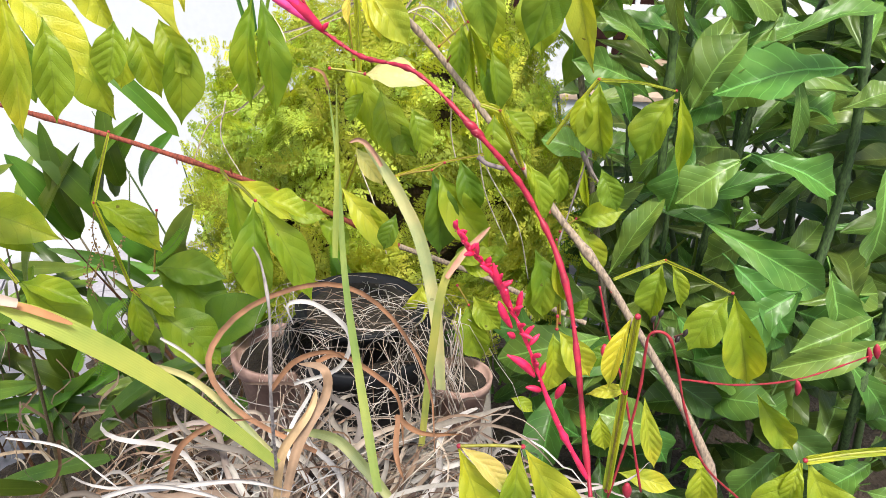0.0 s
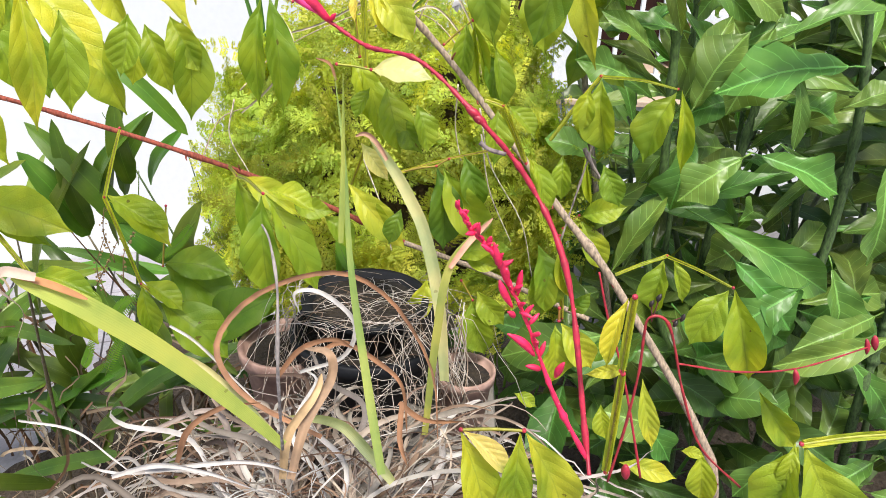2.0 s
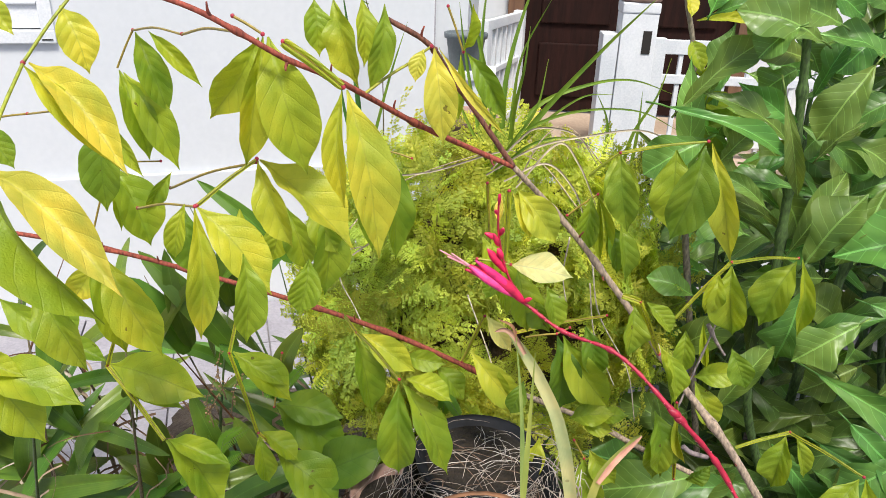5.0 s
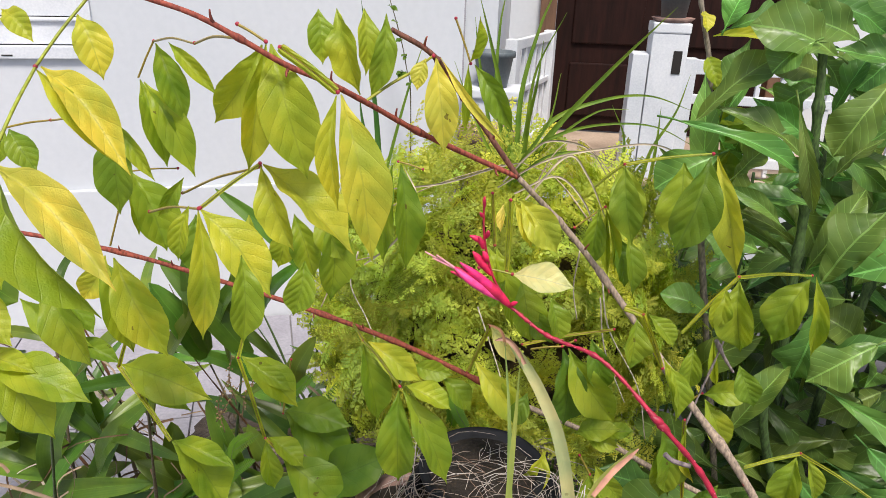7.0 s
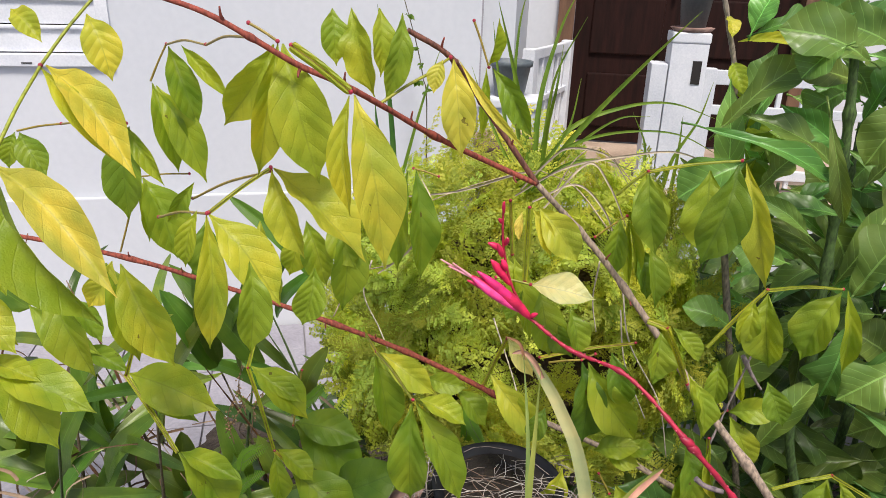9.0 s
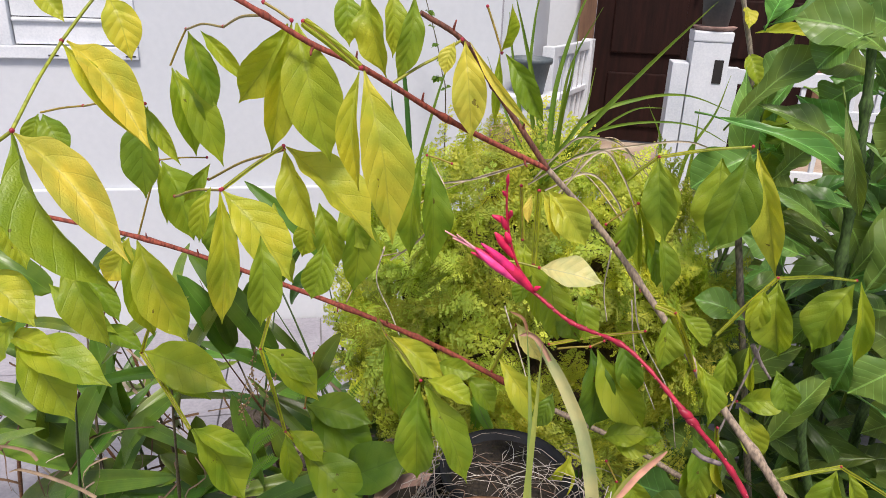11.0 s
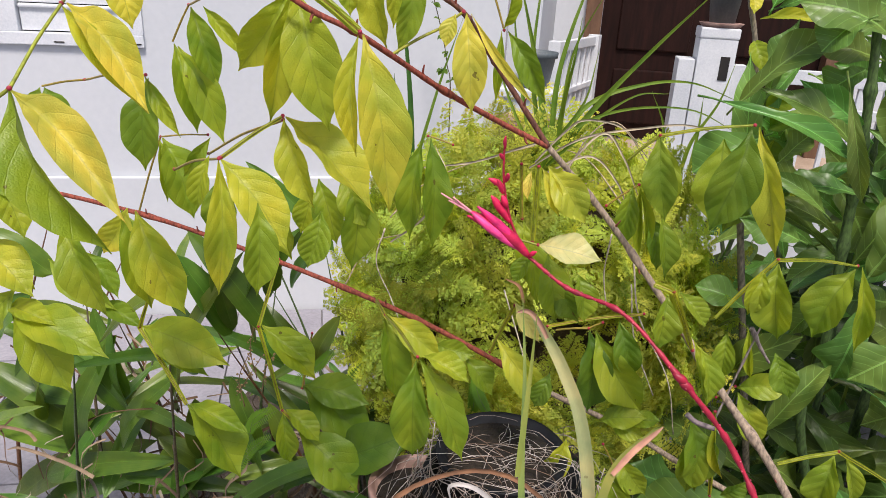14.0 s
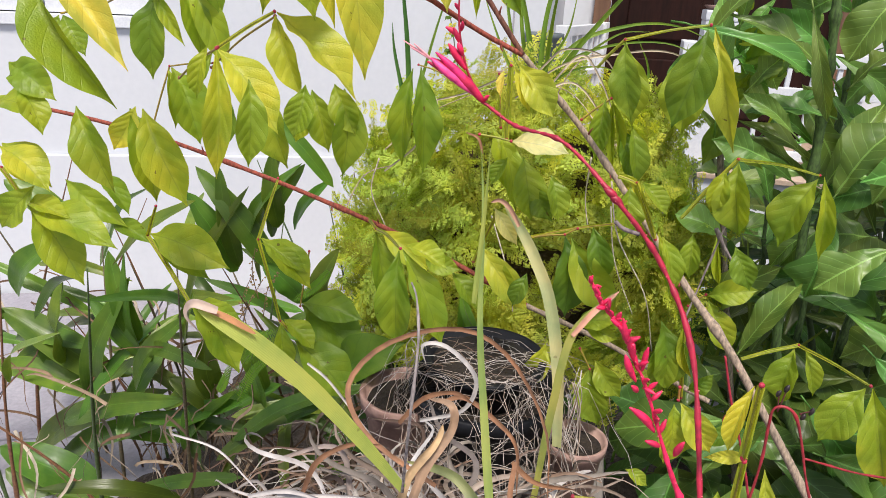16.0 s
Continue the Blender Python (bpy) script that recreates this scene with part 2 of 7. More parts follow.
def profile(*stops):
    """A smooth half-width along a leaf from a few (place, width) stops."""
    xs, ws = [a for a, _ in stops], [b for _, b in stops]
    slope = [(ws[min(i + 1, len(ws) - 1)] - ws[max(i - 1, 0)]) / (xs[min(i + 1, len(xs) - 1)] - xs[max(i - 1, 0)]) for i in range(len(xs))]

    def at(u):
        i = 0
        while i < len(xs) - 2 and u > xs[i + 1]:
            i += 1
        h = xs[i + 1] - xs[i]
        t = (u - xs[i]) / h
        w = (2 * t ** 3 - 3 * t * t + 1) * ws[i] + (t ** 3 - 2 * t * t + t) * h * slope[i] + (3 * t * t - 2 * t ** 3) * ws[i + 1] + (t ** 3 - t * t) * h * slope[i + 1]
        return max(0.0, w)
    return at


# wedge-shaped base, widest past the middle, a short drip tip
outline_oval = profile((0, 0.03), (0.08, 0.15), (0.2, 0.42), (0.35, 0.78), (0.5, 0.98), (0.6, 1.0), (0.72, 0.86), (0.82, 0.57), (0.9, 0.25), (0.95, 0.10), (1, 0.01))
# narrow body, a waist, two shoulders far out and a drawn-out tip
outline_fiddle = profile((0, 0.05), (0.08, 0.24), (0.2, 0.40), (0.34, 0.46), (0.46, 0.60), (0.55, 0.92), (0.63, 1.0), (0.70, 0.88), (0.77, 0.58), (0.86, 0.34), (0.93, 0.16), (1, 0.01))
outline_broad = profile((0, 0.05), (0.1, 0.24), (0.3, 0.60), (0.5, 0.90), (0.64, 1.0), (0.78, 0.86), (0.9, 0.48), (0.96, 0.22), (1, 0.03))
outline_sword = profile((0, 0.55), (0.3, 0.82), (0.6, 1.0), (0.85, 0.92), (0.96, 0.6), (1, 0.35))
outline_taper = profile((0, 0.85), (0.15, 1.0), (0.4, 0.80), (0.7, 0.46), (0.9, 0.2), (1, 0.04))


def outline_lance(u):
    return (u ** 0.45) * (1 - u) ** 0.62 * 1.55


def outline_strap(u):
    return min(1, 0.75 + u) * max(0.0, 1 - u ** 5) ** 0.7


def blade(points, width, facing, outline=outline_oval, fold=0.25, ripple=0.05, twist=0.0, rows=12, cols=6, seed=0.0, quilt=0.0):
    """A leaf blade along a curve: facing is the way its upper side looks, fold lifts its halves, ripple waves its edge."""
    bm = bmesh.new()
    layer = bm.loops.layers.uv.new("UVMap")
    pts = spline(points, rows)
    length = sum((b - a).length for a, b in zip(pts, pts[1:]))
    grid, share = [], []
    even = outline in (outline_oval, outline_fiddle, outline_broad)
    for i, p in enumerate(pts):
        u = i / rows
        d = (pts[min(i + 1, rows)] - pts[max(i - 1, 0)]).normalized()
        n = Vector(facing) - d * d.dot(Vector(facing))
        n = n.normalized() if n.length > 1e-4 else d.orthogonal().normalized()
        n.rotate(Matrix.Rotation(twist * u, 3, d))
        s = d.cross(n)
        w = max(width * 0.5 * outline(u), 0.0004)
        share.append(w / (width * 0.5) if even else 1.0)
        row = []
        for j in range(cols + 1):
            v = 2 * j / cols - 1
            lift = fold * abs(v) * w
            wave = ripple * width * v * v * math.sin(u * 17 + seed * 5 + v * 2) * (4 * u * (1 - u))
            puff = 0.045 * width * noise.noise(Vector((u * 6 + seed * 3, v * 2.5, seed)))
            puff -= quilt * width * (1 - v * v) * abs(v) ** 0.5 * math.sin((u - 0.25 * abs(v) * share[-1]) * 44 + 1.75) * min(1, 5 * u * (1 - u))
            ragged = 1 + 0.035 * noise.noise(Vector((u * 14, v * 3 + seed, 7.0))) * abs(v)
            row.append(bm.verts.new(p + s * (v * w * ragged * (1 - 0.18 * fold * fold)) + n * (lift + wave + puff)))
        grid.append(row)
    for i in range(rows):
        for j in range(cols):
            f = bm.faces.new((grid[i][j], grid[i][j + 1], grid[i + 1][j + 1], grid[i + 1][j]))
            f.smooth = True
            for loop, (a, b) in zip(f.loops, ((i, j), (i, j + 1), (i + 1, j + 1), (i + 1, j))):
                loop[layer].uv = (a / rows, 0.5 + (b / cols - 0.5) * share[a])
    return bm


def ribbon_into(bm, layer, pts, width, facing, fold=0.3, cols=2, tail=0.25):
    rows = len(pts) - 1
    grid = []
    for i, p in enumerate(pts):
        u = i / rows
        d = (pts[min(i + 1, rows)] - pts[max(i - 1, 0)]).normalized()
        s = d.cross(facing)
        s = s.normalized() if s.length > 1e-4 else d.orthogonal().normalized()
        n = s.cross(d)
        w = width * 0.5 * (1 - (1 - tail) * u ** 3)
        grid.append([bm.verts.new(p + s * w * (2 * j / cols - 1) + n * fold * w * abs(2 * j / cols - 1)) for j in range(cols + 1)])
    for i in range(rows):
        for j in range(cols):
            f = bm.faces.new((grid[i][j], grid[i][j + 1], grid[i + 1][j + 1], grid[i + 1][j]))
            f.smooth = True


def tint(h):
    """Leaf colour from deep green (0) over fresh green (0.5) to yellow (1)."""
    stops = ((0.0, (0.060, 0.150, 0.022)), (0.3, (0.190, 0.315, 0.026)), (0.5, (0.345, 0.450, 0.034)), (0.75, (0.590, 0.600, 0.068)), (1.0, (0.73, 0.65, 0.14)), (1.3, (0.72, 0.76, 0.46)))
    for (a, ca), (b, cb) in zip(stops, stops[1:]):
        if h <= b:
            k = (h - a) / (b - a)
            return tuple(x + (y - x) * k for x, y in zip(ca, cb))
    return stops[-1][1]


def turned(profile, at, sides=40):
    """A turned vessel from its profile of (radius, height)."""
    bm = bmesh.new()
    rings = [[bm.verts.new((at[0] + r * math.cos(k * math.tau / sides), at[1] + r * math.sin(k * math.tau / sides), at[2] + z)) for k in range(sides)] for r, z in profile]
    for a, b in zip(rings, rings[1:]):
        for k in range(sides):
            f = bm.faces.new((a[k], a[(k + 1) % sides], b[(k + 1) % sides], b[k]))
            f.smooth = True
    bm.faces.new(rings[0][::-1])
    bm.faces.new(rings[-1])
    return bm


def slab(size, m, edge=0.004):
    """A bevelled box of that size, its centre at the pose m."""
    bm = bmesh.new()
    bmesh.ops.create_cube(bm, size=1)
    bmesh.ops.scale(bm, vec=size, verts=bm.verts)
    if edge:
        bmesh.ops.bevel(bm, geom=bm.edges[:], offset=edge, segments=2, affect="EDGES", profile=0.6)
    bmesh.ops.transform(bm, matrix=m, verts=bm.verts)
    return bm


RNG = random.Random(7)


def leaflet(parent, base, tip, width, hue, fold=0.22, face=(0, -0.8, 0.6), bow=0.08):
    """One leaflet of the pinnate shrub, hanging from its node."""
    a, b = Vector(base), Vector(tip)
    b = a + (b - a) * 1.05
    d = b - a
    f = (Vector(face) + Vector((RNG.uniform(-0.55, 0.55), RNG.uniform(-0.2, 0.2), RNG.uniform(-0.3, 0.4)))).normalized()
    n = (f - d.normalized() * f.dot(d.normalized())).normalized()
    side = d.normalized().cross(n)
    mid = a.lerp(b, 0.45) + n * d.length * bow + side * d.length * RNG.uniform(-0.03, 0.03)
    bm = blade((a, mid, b - n * d.length * 0.02), min(width * 0.90, d.length * 0.56), f, outline_oval, fold + RNG.uniform(0.12, 0.55), RNG.uniform(0.03, 0.08), RNG.uniform(-0.4, 0.4), 44, 8, RNG.random() * 9, 0.014)
    return part("leaflet", bm, LEAF, parent, colour=tint(hue + RNG.uniform(-0.04, 0.04)))


def compound_leaf(parent, path, wing=0.0, red=0.5):
    """The stalk of a compound leaf, with a node at each point; wing: the width of its winged margins."""
    path = [Vector(p) for p in path]
    joints = path[1:] if len(path) > 2 else path
    bent = [path[0]]
    for a, z in zip(path, path[1:]):
        bent += [a.lerp(z, 0.06), a.lerp(z, 0.5) + Vector((0, 0, 0.02 * (z - a).length)), a.lerp(z, 0.94), z]
    path = bent
    bm = tube(path, 0.0016, 0.0013, 6, 6 * len(path))
    c = (0.26 + 0.06 * red, 0.33 - 0.22 * red, 0.03)
    stalk = part("leaf", bm, STALK, parent, colour=c)
    if wing:
        for way in (1, -1):
            w = blade(path, wing * 0.75, (way * 0.75, -0.6, 0.3), outline_strap, 0.5, 0.01, 0, 4 * len(path), 4, RNG.random())
            part("winged_stalk", w, LEAF, stalk, colour=tint(0.58))
    for p in joints:
        knob = bmesh.new()
        bmesh.ops.create_uvsphere(knob, u_segments=8, v_segments=6, radius=0.0022, matrix=Matrix.Translation(p))
        part("leaf_node", knob, STALK, stalk, "dark red swollen leaf joint", (0.36, 0.02, 0.045))
    return stalk


def limb(parent, points, r0, r1, colour, swell=(), label="", name="branch", thorns=0):
    ob = part(name, tube(points, r0 * 0.64, r1 * 0.64, 10, 90, 0.12, swell), BARK, parent, label, colour)
    run = spline(points, 60)
    for i in range(thorns):
        k = 4 + int((i + RNG.random() * 0.6) * 52 / thorns)
        p = run[k]
        side = Vector((RNG.uniform(-0.4, 0.4), -0.5, RNG.choice((-0.8, 0.9)))).normalized()
        part("leaf_scar_stub", tube((p, p + side * 0.007, p + side * 0.013 + Vector((0.002, 0, 0.002))), 0.0019, 0.0008, 6, 5), BARK, ob, colour=(0.20, 0.045, 0.03))
    return ob


def strap(parent, points, width, colour, mat=None, face=(0, -0.9, 0.35), fold=0.25, twist=0.0, name="leaf", label="", outline=outline_strap):
    bm = blade(points, width, face, outline, fold, 0.05 if mat else 0.01, twist, 26, 4, RNG.random() * 9)
    return part(name, bm, mat or STRAP, parent, label, colour)


def bud(parent, base, tip, r, colour, name="bud"):
    a, b = Vector(base), Vector(tip)
    pts = [a.lerp(b, i / 10) for i in range(11)]
    bm = bmesh.new()
    r *= 0.76
    bend = Vector((RNG.uniform(-1, 1), RNG.uniform(-1, 1), 0.6)) * (b - a).length * 0.06
    pts = [p + bend * math.sin(math.pi * i / 10) for i, p in enumerate(pts)]
    tube_into(bm, pts, [max(0.0006, r * (math.sin(math.pi * min(1, 0.06 + u / 10 * 0.93)) ** 0.7)) for u in range(11)], 8, 0.2)
    k = RNG.uniform(0.7, 1.05)
    return part(name, bm, PETAL, parent, colour=tuple(c * k for c in colour))


def fiddle_leaf(parent, base, tip, width, bow=0.14, face=(-0.2, -0.75, 0.65), shade=1.0, fold=0.5, outline=None):
    a, b = Vector(base), Vector(tip)
    d = b - a
    f = (Vector(face) + Vector((RNG.uniform(-0.3, 0.3), RNG.uniform(-0.2, 0.2), RNG.uniform(-0.2, 0.3)))).normalized()
    n = (f - d.normalized() * f.dot(d.normalized())).normalized()
    mid = a.lerp(b, 0.5) + n * d.length * bow
    kind = outline or (outline_fiddle if RNG.random() < 0.62 else outline_broad)
    bm = blade((a, mid, b), width, f, kind, fold * RNG.uniform(0.6, 1.2), 0.06, RNG.uniform(-0.6, 0.6), 26, 8, RNG.random() * 9)
    tube_into(bm, [a + d * 0.02, a - d * 0.06 - n * d.length * 0.015, a - d * 0.15 - n * d.length * 0.06], [0.0013, 0.0015, 0.0018], 5)
    # shade scales the leaf colour; low values stand for deep shade inside the foliage
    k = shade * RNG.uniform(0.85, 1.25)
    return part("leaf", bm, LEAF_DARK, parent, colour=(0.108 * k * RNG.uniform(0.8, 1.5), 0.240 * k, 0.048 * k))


def cane_leaf(parent, base, tip, width, bow=0.1, face=(0.1, -0.6, 0.8), shade=1.0):
    a, b = Vector(base), Vector(tip)
    d = b - a
    f = Vector(face).normalized()
    n = (f - d.normalized() * f.dot(d.normalized())).normalized()
    mid = a.lerp(b, 0.5) + n * d.length * bow
    bm = blade((a, mid, b), width, f + Vector((RNG.uniform(-0.4, 0.4), 0, RNG.uniform(-0.3, 0.3))), outline_lance, 0.3, 0.02, RNG.uniform(-0.4, 0.4), 14, 6, RNG.random() * 9)
    k = shade * RNG.uniform(0.8, 1.25)
    return part("leaf", bm, LEAF_CANE, parent, colour=(0.074 * k * RNG.uniform(0.8, 1.5), 0.165 * k, 0.018 * k))


def seed_sprig_stalk(parent, points):
    ob = part("sprig_stalk", tube(points, 0.0010, 0.0006, 5, 14, 0.3), BARK, parent, colour=(0.16, 0.10, 0.05))
    beads = bmesh.new()
    for p in spline(points, 22)[3:]:
        at = p + Vector((RNG.uniform(-0.005, 0.005), RNG.uniform(-0.004, 0.004), RNG.uniform(-0.004, 0.004)))
        bmesh.ops.create_icosphere(beads, subdivisions=1, radius=RNG.uniform(0.0012, 0.0024), matrix=Matrix.Translation(at))
    part("seed_cluster", beads, BARK, ob, "tiny brown seeds", (0.22, 0.15, 0.07))["kind"] = "stuff"
    return ob


def sword_frond(parent, points, width):
    """A once-divided frond: a midrib with blunt leaflets in pairs."""
    ob = part("frond", tube(points, 0.0009, 0.0004, 5, 16), STALK, parent, colour=(0.14, 0.22, 0.03))
    run = spline(points, 30)
    bm = bmesh.new()
    for i in range(3, 30):
        d = (run[i + 1] - run[i - 1]).normalized() if i < 30 else Vector((0, 0, 1))
        side = d.cross(Vector((0.1, -0.85, 0.5))).normalized()
        up = side.cross(d)
        w = width * 0.5 * math.sin(math.pi * (0.15 + 0.8 * i / 30)) ** 0.7
        for way in (1, -1):
            q = (side * way + d * 0.25).normalized()
            k = d * w * 0.17
            vs = [run[i] - k, run[i] + q * w * 0.7 - k * 0.9 + up * 0.001, run[i] + q * w, run[i] + q * w * 0.7 + k * 0.9 + up * 0.001, run[i] + k]
            bm.faces.new([bm.verts.new(v) for v in vs])
    part("pinnae", bm, FERN, ob, colour=(0.16, 0.34, 0.03))
    return ob


def stalk_scars(parent, points, first, count, spread):
    """Pale raised scars along a flower stalk, where buds have dropped."""
    bm = bmesh.new()
    run = spline(points, 400)
    for i in range(count):
        p = run[int(first * 400 + (1 - first) * 398 * (i + 0.5) / count)]
        off = Vector((RNG.uniform(-1, 1), RNG.uniform(-1, 0.2), RNG.uniform(-1, 1))).normalized() * spread
        bmesh.ops.create_icosphere(bm, subdivisions=1, radius=RNG.uniform(0.0005, 0.0008), matrix=Matrix.Translation(p + off))
    ob = part("bud_scars", bm, PETAL, parent, "tiny pink bud scars", (0.60, 0.10, 0.15))
    ob["kind"] = "stuff"
    return ob


# ---- the ground and the house ----
def joined(*pieces):
    """Several blocks as one mesh."""
    me = bpy.data.meshes.new("joined")
    whole = bmesh.new()
    for p in pieces:
        p.to_mesh(me)
        p.free()
        whole.from_mesh(me)
    bpy.data.meshes.remove(me)
    return whole


def block(x0, x1, y0, y1, z0, z1, m=None, edge=0.004):
    return slab((x1 - x0, y1 - y0, z1 - z0), (m or Matrix()) @ pose((x0 + x1) / 2, (y0 + y1) / 2, (z0 + z1) / 2), edge)


def setting(name, bm, mat, label):
    return tagged(part(name, bm, mat), label, name.split("_")[0], kind="structure")


ground_mesh = bmesh.new()
bmesh.ops.create_grid(ground_mesh, x_segments=24, y_segments=24, size=150)
setting("ground", ground_mesh, GROUT, "grey grouted yard floor reaching out to the horizon")
bed = bmesh.new()
bmesh.ops.create_grid(bed, x_segments=60, y_segments=50, size=0.5)
bmesh.ops.transform(bed, matrix=pose(0.35, 1.30, 0.012) @ Matrix.Diagonal((3.2, 2.1, 1, 1)), verts=bed.verts)
for v in bed.verts:
    edge = max(0, min(1, (1.6 - abs(v.co.x - 0.35)) * 4, (1.05 - abs(v.co.y - 1.30)) * 4))
    v.co.z += edge * (0.05 + 0.04 * noise.noise(v.co * 4)) + 0.012 * noise.noise(v.co * 21)
for f in bed.faces:
    f.smooth = True
setting("soil_bed", bed, SOIL, "uneven dark planting soil under the shrubs")

# the long white wall stands at an angle to the porch
WALL_AT = pose(-0.42, 3.39, 0, 0, 0, 21.2)
wall = setting("wall_west", joined(
    block(-1.57, 0, 0, 0.18, 0, 3.0, WALL_AT, 0), block(-6.5, -3.25, 0, 0.18, 0, 3.0, WALL_AT, 0),
    block(-3.25, -1.57, 0, 0.18, 0, 1.25, WALL_AT, 0), block(-3.25, -1.57, 0, 0.18, 2.35, 3.0, WALL_AT, 0)), WALL, "white plastered house wall with a shuttered window")
setting("plinth", block(-6.5, -0.02, -0.028, -0.002, 0, 0.69, WALL_AT, 0.006), WALL, "white plastered plinth a little proud of the wall")

window = tagged(new("window_1"), "white metal louvre window with closed panes", "window", kind="structure")
window.matrix_world = WALL_AT
win_frame = part("window_frame", joined(
    block(-3.25, -1.57, -0.02, 0.05, 1.25, 1.30, WALL_AT), block(-3.25, -1.57, -0.015, 0.05, 2.30, 2.35, WALL_AT),
    block(-1.62, -1.57, -0.015, 0.05, 1.30, 2.30, WALL_AT), block(-2.13, -2.05, -0.015, 0.05, 1.30, 2.30, WALL_AT),
    block(-2.70, -2.62, -0.015, 0.05, 1.30, 2.30, WALL_AT), block(-3.25, -3.20, -0.015, 0.05, 1.30, 2.30, WALL_AT)), SILL, window)
for x0, x1 in ((-2.05, -1.62), (-2.62, -2.13), (-3.20, -2.70)):
    for i in range(9):
        z = 1.305 + i * 0.110
        part("louvre", joined(block(x0 + 0.004, x1 - 0.004, 0.012, 0.024, z, z + 0.106, WALL_AT, 0.003), block(x0 + 0.004, x1 - 0.004, 0.000, 0.018, z + 0.090, z + 0.104, WALL_AT, 0.005)), SILL, window)
for x in (-1.60, -1.90, -2.30, -2.9):
    # dark chips on the frame paint the shade of uncut drain slots
    part("drain_slot", block(x - 0.02, x + 0.02, -0.0225, -0.0205, 1.262, 1.267, WALL_AT, 0), SHADE, window)
# near-black sheet in place of the unlit room behind the louvres
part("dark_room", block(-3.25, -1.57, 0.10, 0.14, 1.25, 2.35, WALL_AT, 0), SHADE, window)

# porch, raised behind the planting
setting("porch", joined(block(-0.40, 4.2, 3.66, 6.4, 0, 0.62)), WALL, "white plastered porch base")
setting("porch_floor", block(-0.40, 4.2, 3.64, 6.4, 0.622, 0.65), PORCH, "tan tiled porch floor")
setting("wall_side", block(-0.42, -0.27, 3.47, 4.8, 0.652, 3.0, None, 0), WALL, "white plastered side wall of the porch")
setting("wall_north", joined(block(-0.268, -0.08, 4.75, 4.92, 0.65, 3.0, None, 0), block(1.45, 4.2, 4.75, 4.92, 0.65, 3.0, None, 0), block(-0.08, 1.45, 4.75, 4.92, 2.62, 3.0, None, 0)), WALL, "white plastered porch wall round the entrance")
setting("wall_east", block(4.0, 4.2, 3.7, 4.75, 0.65, 3.0, None, 0), WALL, "white plastered end wall of the porch")
# added slab, never in view; its front edge sets the porch's sky light
setting("ceiling", block(-0.42, 4.2, 4.5, 6.4, 3.0, 3.12, None, 0), WALL, "white porch ceiling, added out of view")

door = tagged(new("door_1"), "dark brown panelled wooden double door, closed", "door", kind="structure")
door.location = (0.68, 4.8, 0.65)
part("door_frame", joined(block(-0.08, 0.02, 4.70, 4.90, 0.65, 2.62), block(1.35, 1.45, 4.70, 4.90, 0.65, 2.62), block(0.02, 1.35, 4.70, 4.90, 2.52, 2.62)), FRAME, door, "mid-brown wooden door frame")
for x0, x1 in ((0.024, 0.680), (0.686, 1.346)):
    leaf_of_door = part("door_leaf", block(x0, x1, 4.80, 4.84, 0.66, 2.515), WOOD, door)
    for z0, z1 in ((0.76, 1.10), (1.22, 1.56), (1.68, 2.02), (2.12, 2.44)):
        part("door_panel", block(x0 + 0.11, x1 - 0.11, 4.782, 4.802, z0, z1, None, 0.009), WOOD, leaf_of_door)
    part("door_handle", block(x0 + 0.05 if x0 > 0.5 else x1 - 0.07, x0 + 0.07 if x0 > 0.5 else x1 - 0.05, 4.76, 4.80, 1.58, 1.72), FRAME, leaf_of_door)


def pillar(x, y, z0, z1, w, label):
    ob = empty("gate_post", (x, y, z0), label, "post", "white posts beside the porch")
    part("shaft", block(x - w / 2, x + w / 2, y - w / 2, y + w / 2, z0, z1 - 0.05), SILL, ob)
    part("cap", block(x - w / 2 - 0.004, x + w / 2 + 0.004, y - w / 2 - 0.004, y + w / 2 + 0.004, z1 - 0.05, z1, None, 0.008), SILL, ob)
    # no opening is cut: a near-black block paints the gap's shade
    part("recess", block(x + w * 0.12, x + w * 0.36, y - w / 2 - 0.004, y - w / 2 + 0.01, z1 - 0.24, z1 - 0.13, None, 0), SHADE, ob, "slot in the post, its shade painted near-black")
    return ob


pillar(0.565, 3.80, 0.65, 1.43, 0.175, "white painted gate post with a pot on top")
side_post = empty("gate_post", (0.445, 3.76, 0.65), "shorter white painted post beside the gate post", "post", "white posts beside the porch")
part("shaft", block(0.392, 0.470, 3.70, 3.86, 0.65, 1.28), SILL, side_post)


def railing(label, x0, y0, x1, y1, z0, z1, pickets, rails, thick=0.035):
    ob = empty("railing", (x0, y0, z0), label, "railing", "white porch railings")
    a, b = Vector((x0, y0, 0)), Vector((x1, y1, 0))
    d = b - a
    m = Matrix.Translation(a) @ Matrix.Rotation(math.atan2(d.y, d.x), 4, "Z")
    n = d.length
    for z, h in rails:
        part("rail", block(0, n, -thick / 2, thick / 2, z - h / 2, z + h / 2, m), SILL, ob)
    for x in (0, n):
        part("end_post", block(x - 0.03, x + 0.03, -0.032, 0.032, z0, z1 + 0.012, m), SILL, ob)
    for i in range(1, pickets):
        x = n * i / pickets
        part("picket", block(x - 0.011, x + 0.011, -0.011, 0.011, z0 + 0.02, z1 - 0.02, m, 0.002), SILL, ob)
    return ob


railing("white painted porch railing beside the steps", -0.20, 3.72, -0.01, 4.40, 0.65, 1.31, 7, ((1.29, 0.05), (1.05, 0.03), (0.74, 0.04)))
railing("white painted gate with pickets between rails", 0.69, 3.80, 2.55, 3.86, 0.65, 1.25, 16, ((1.22, 0.07), (1.06, 0.045), (0.74, 0.05)))
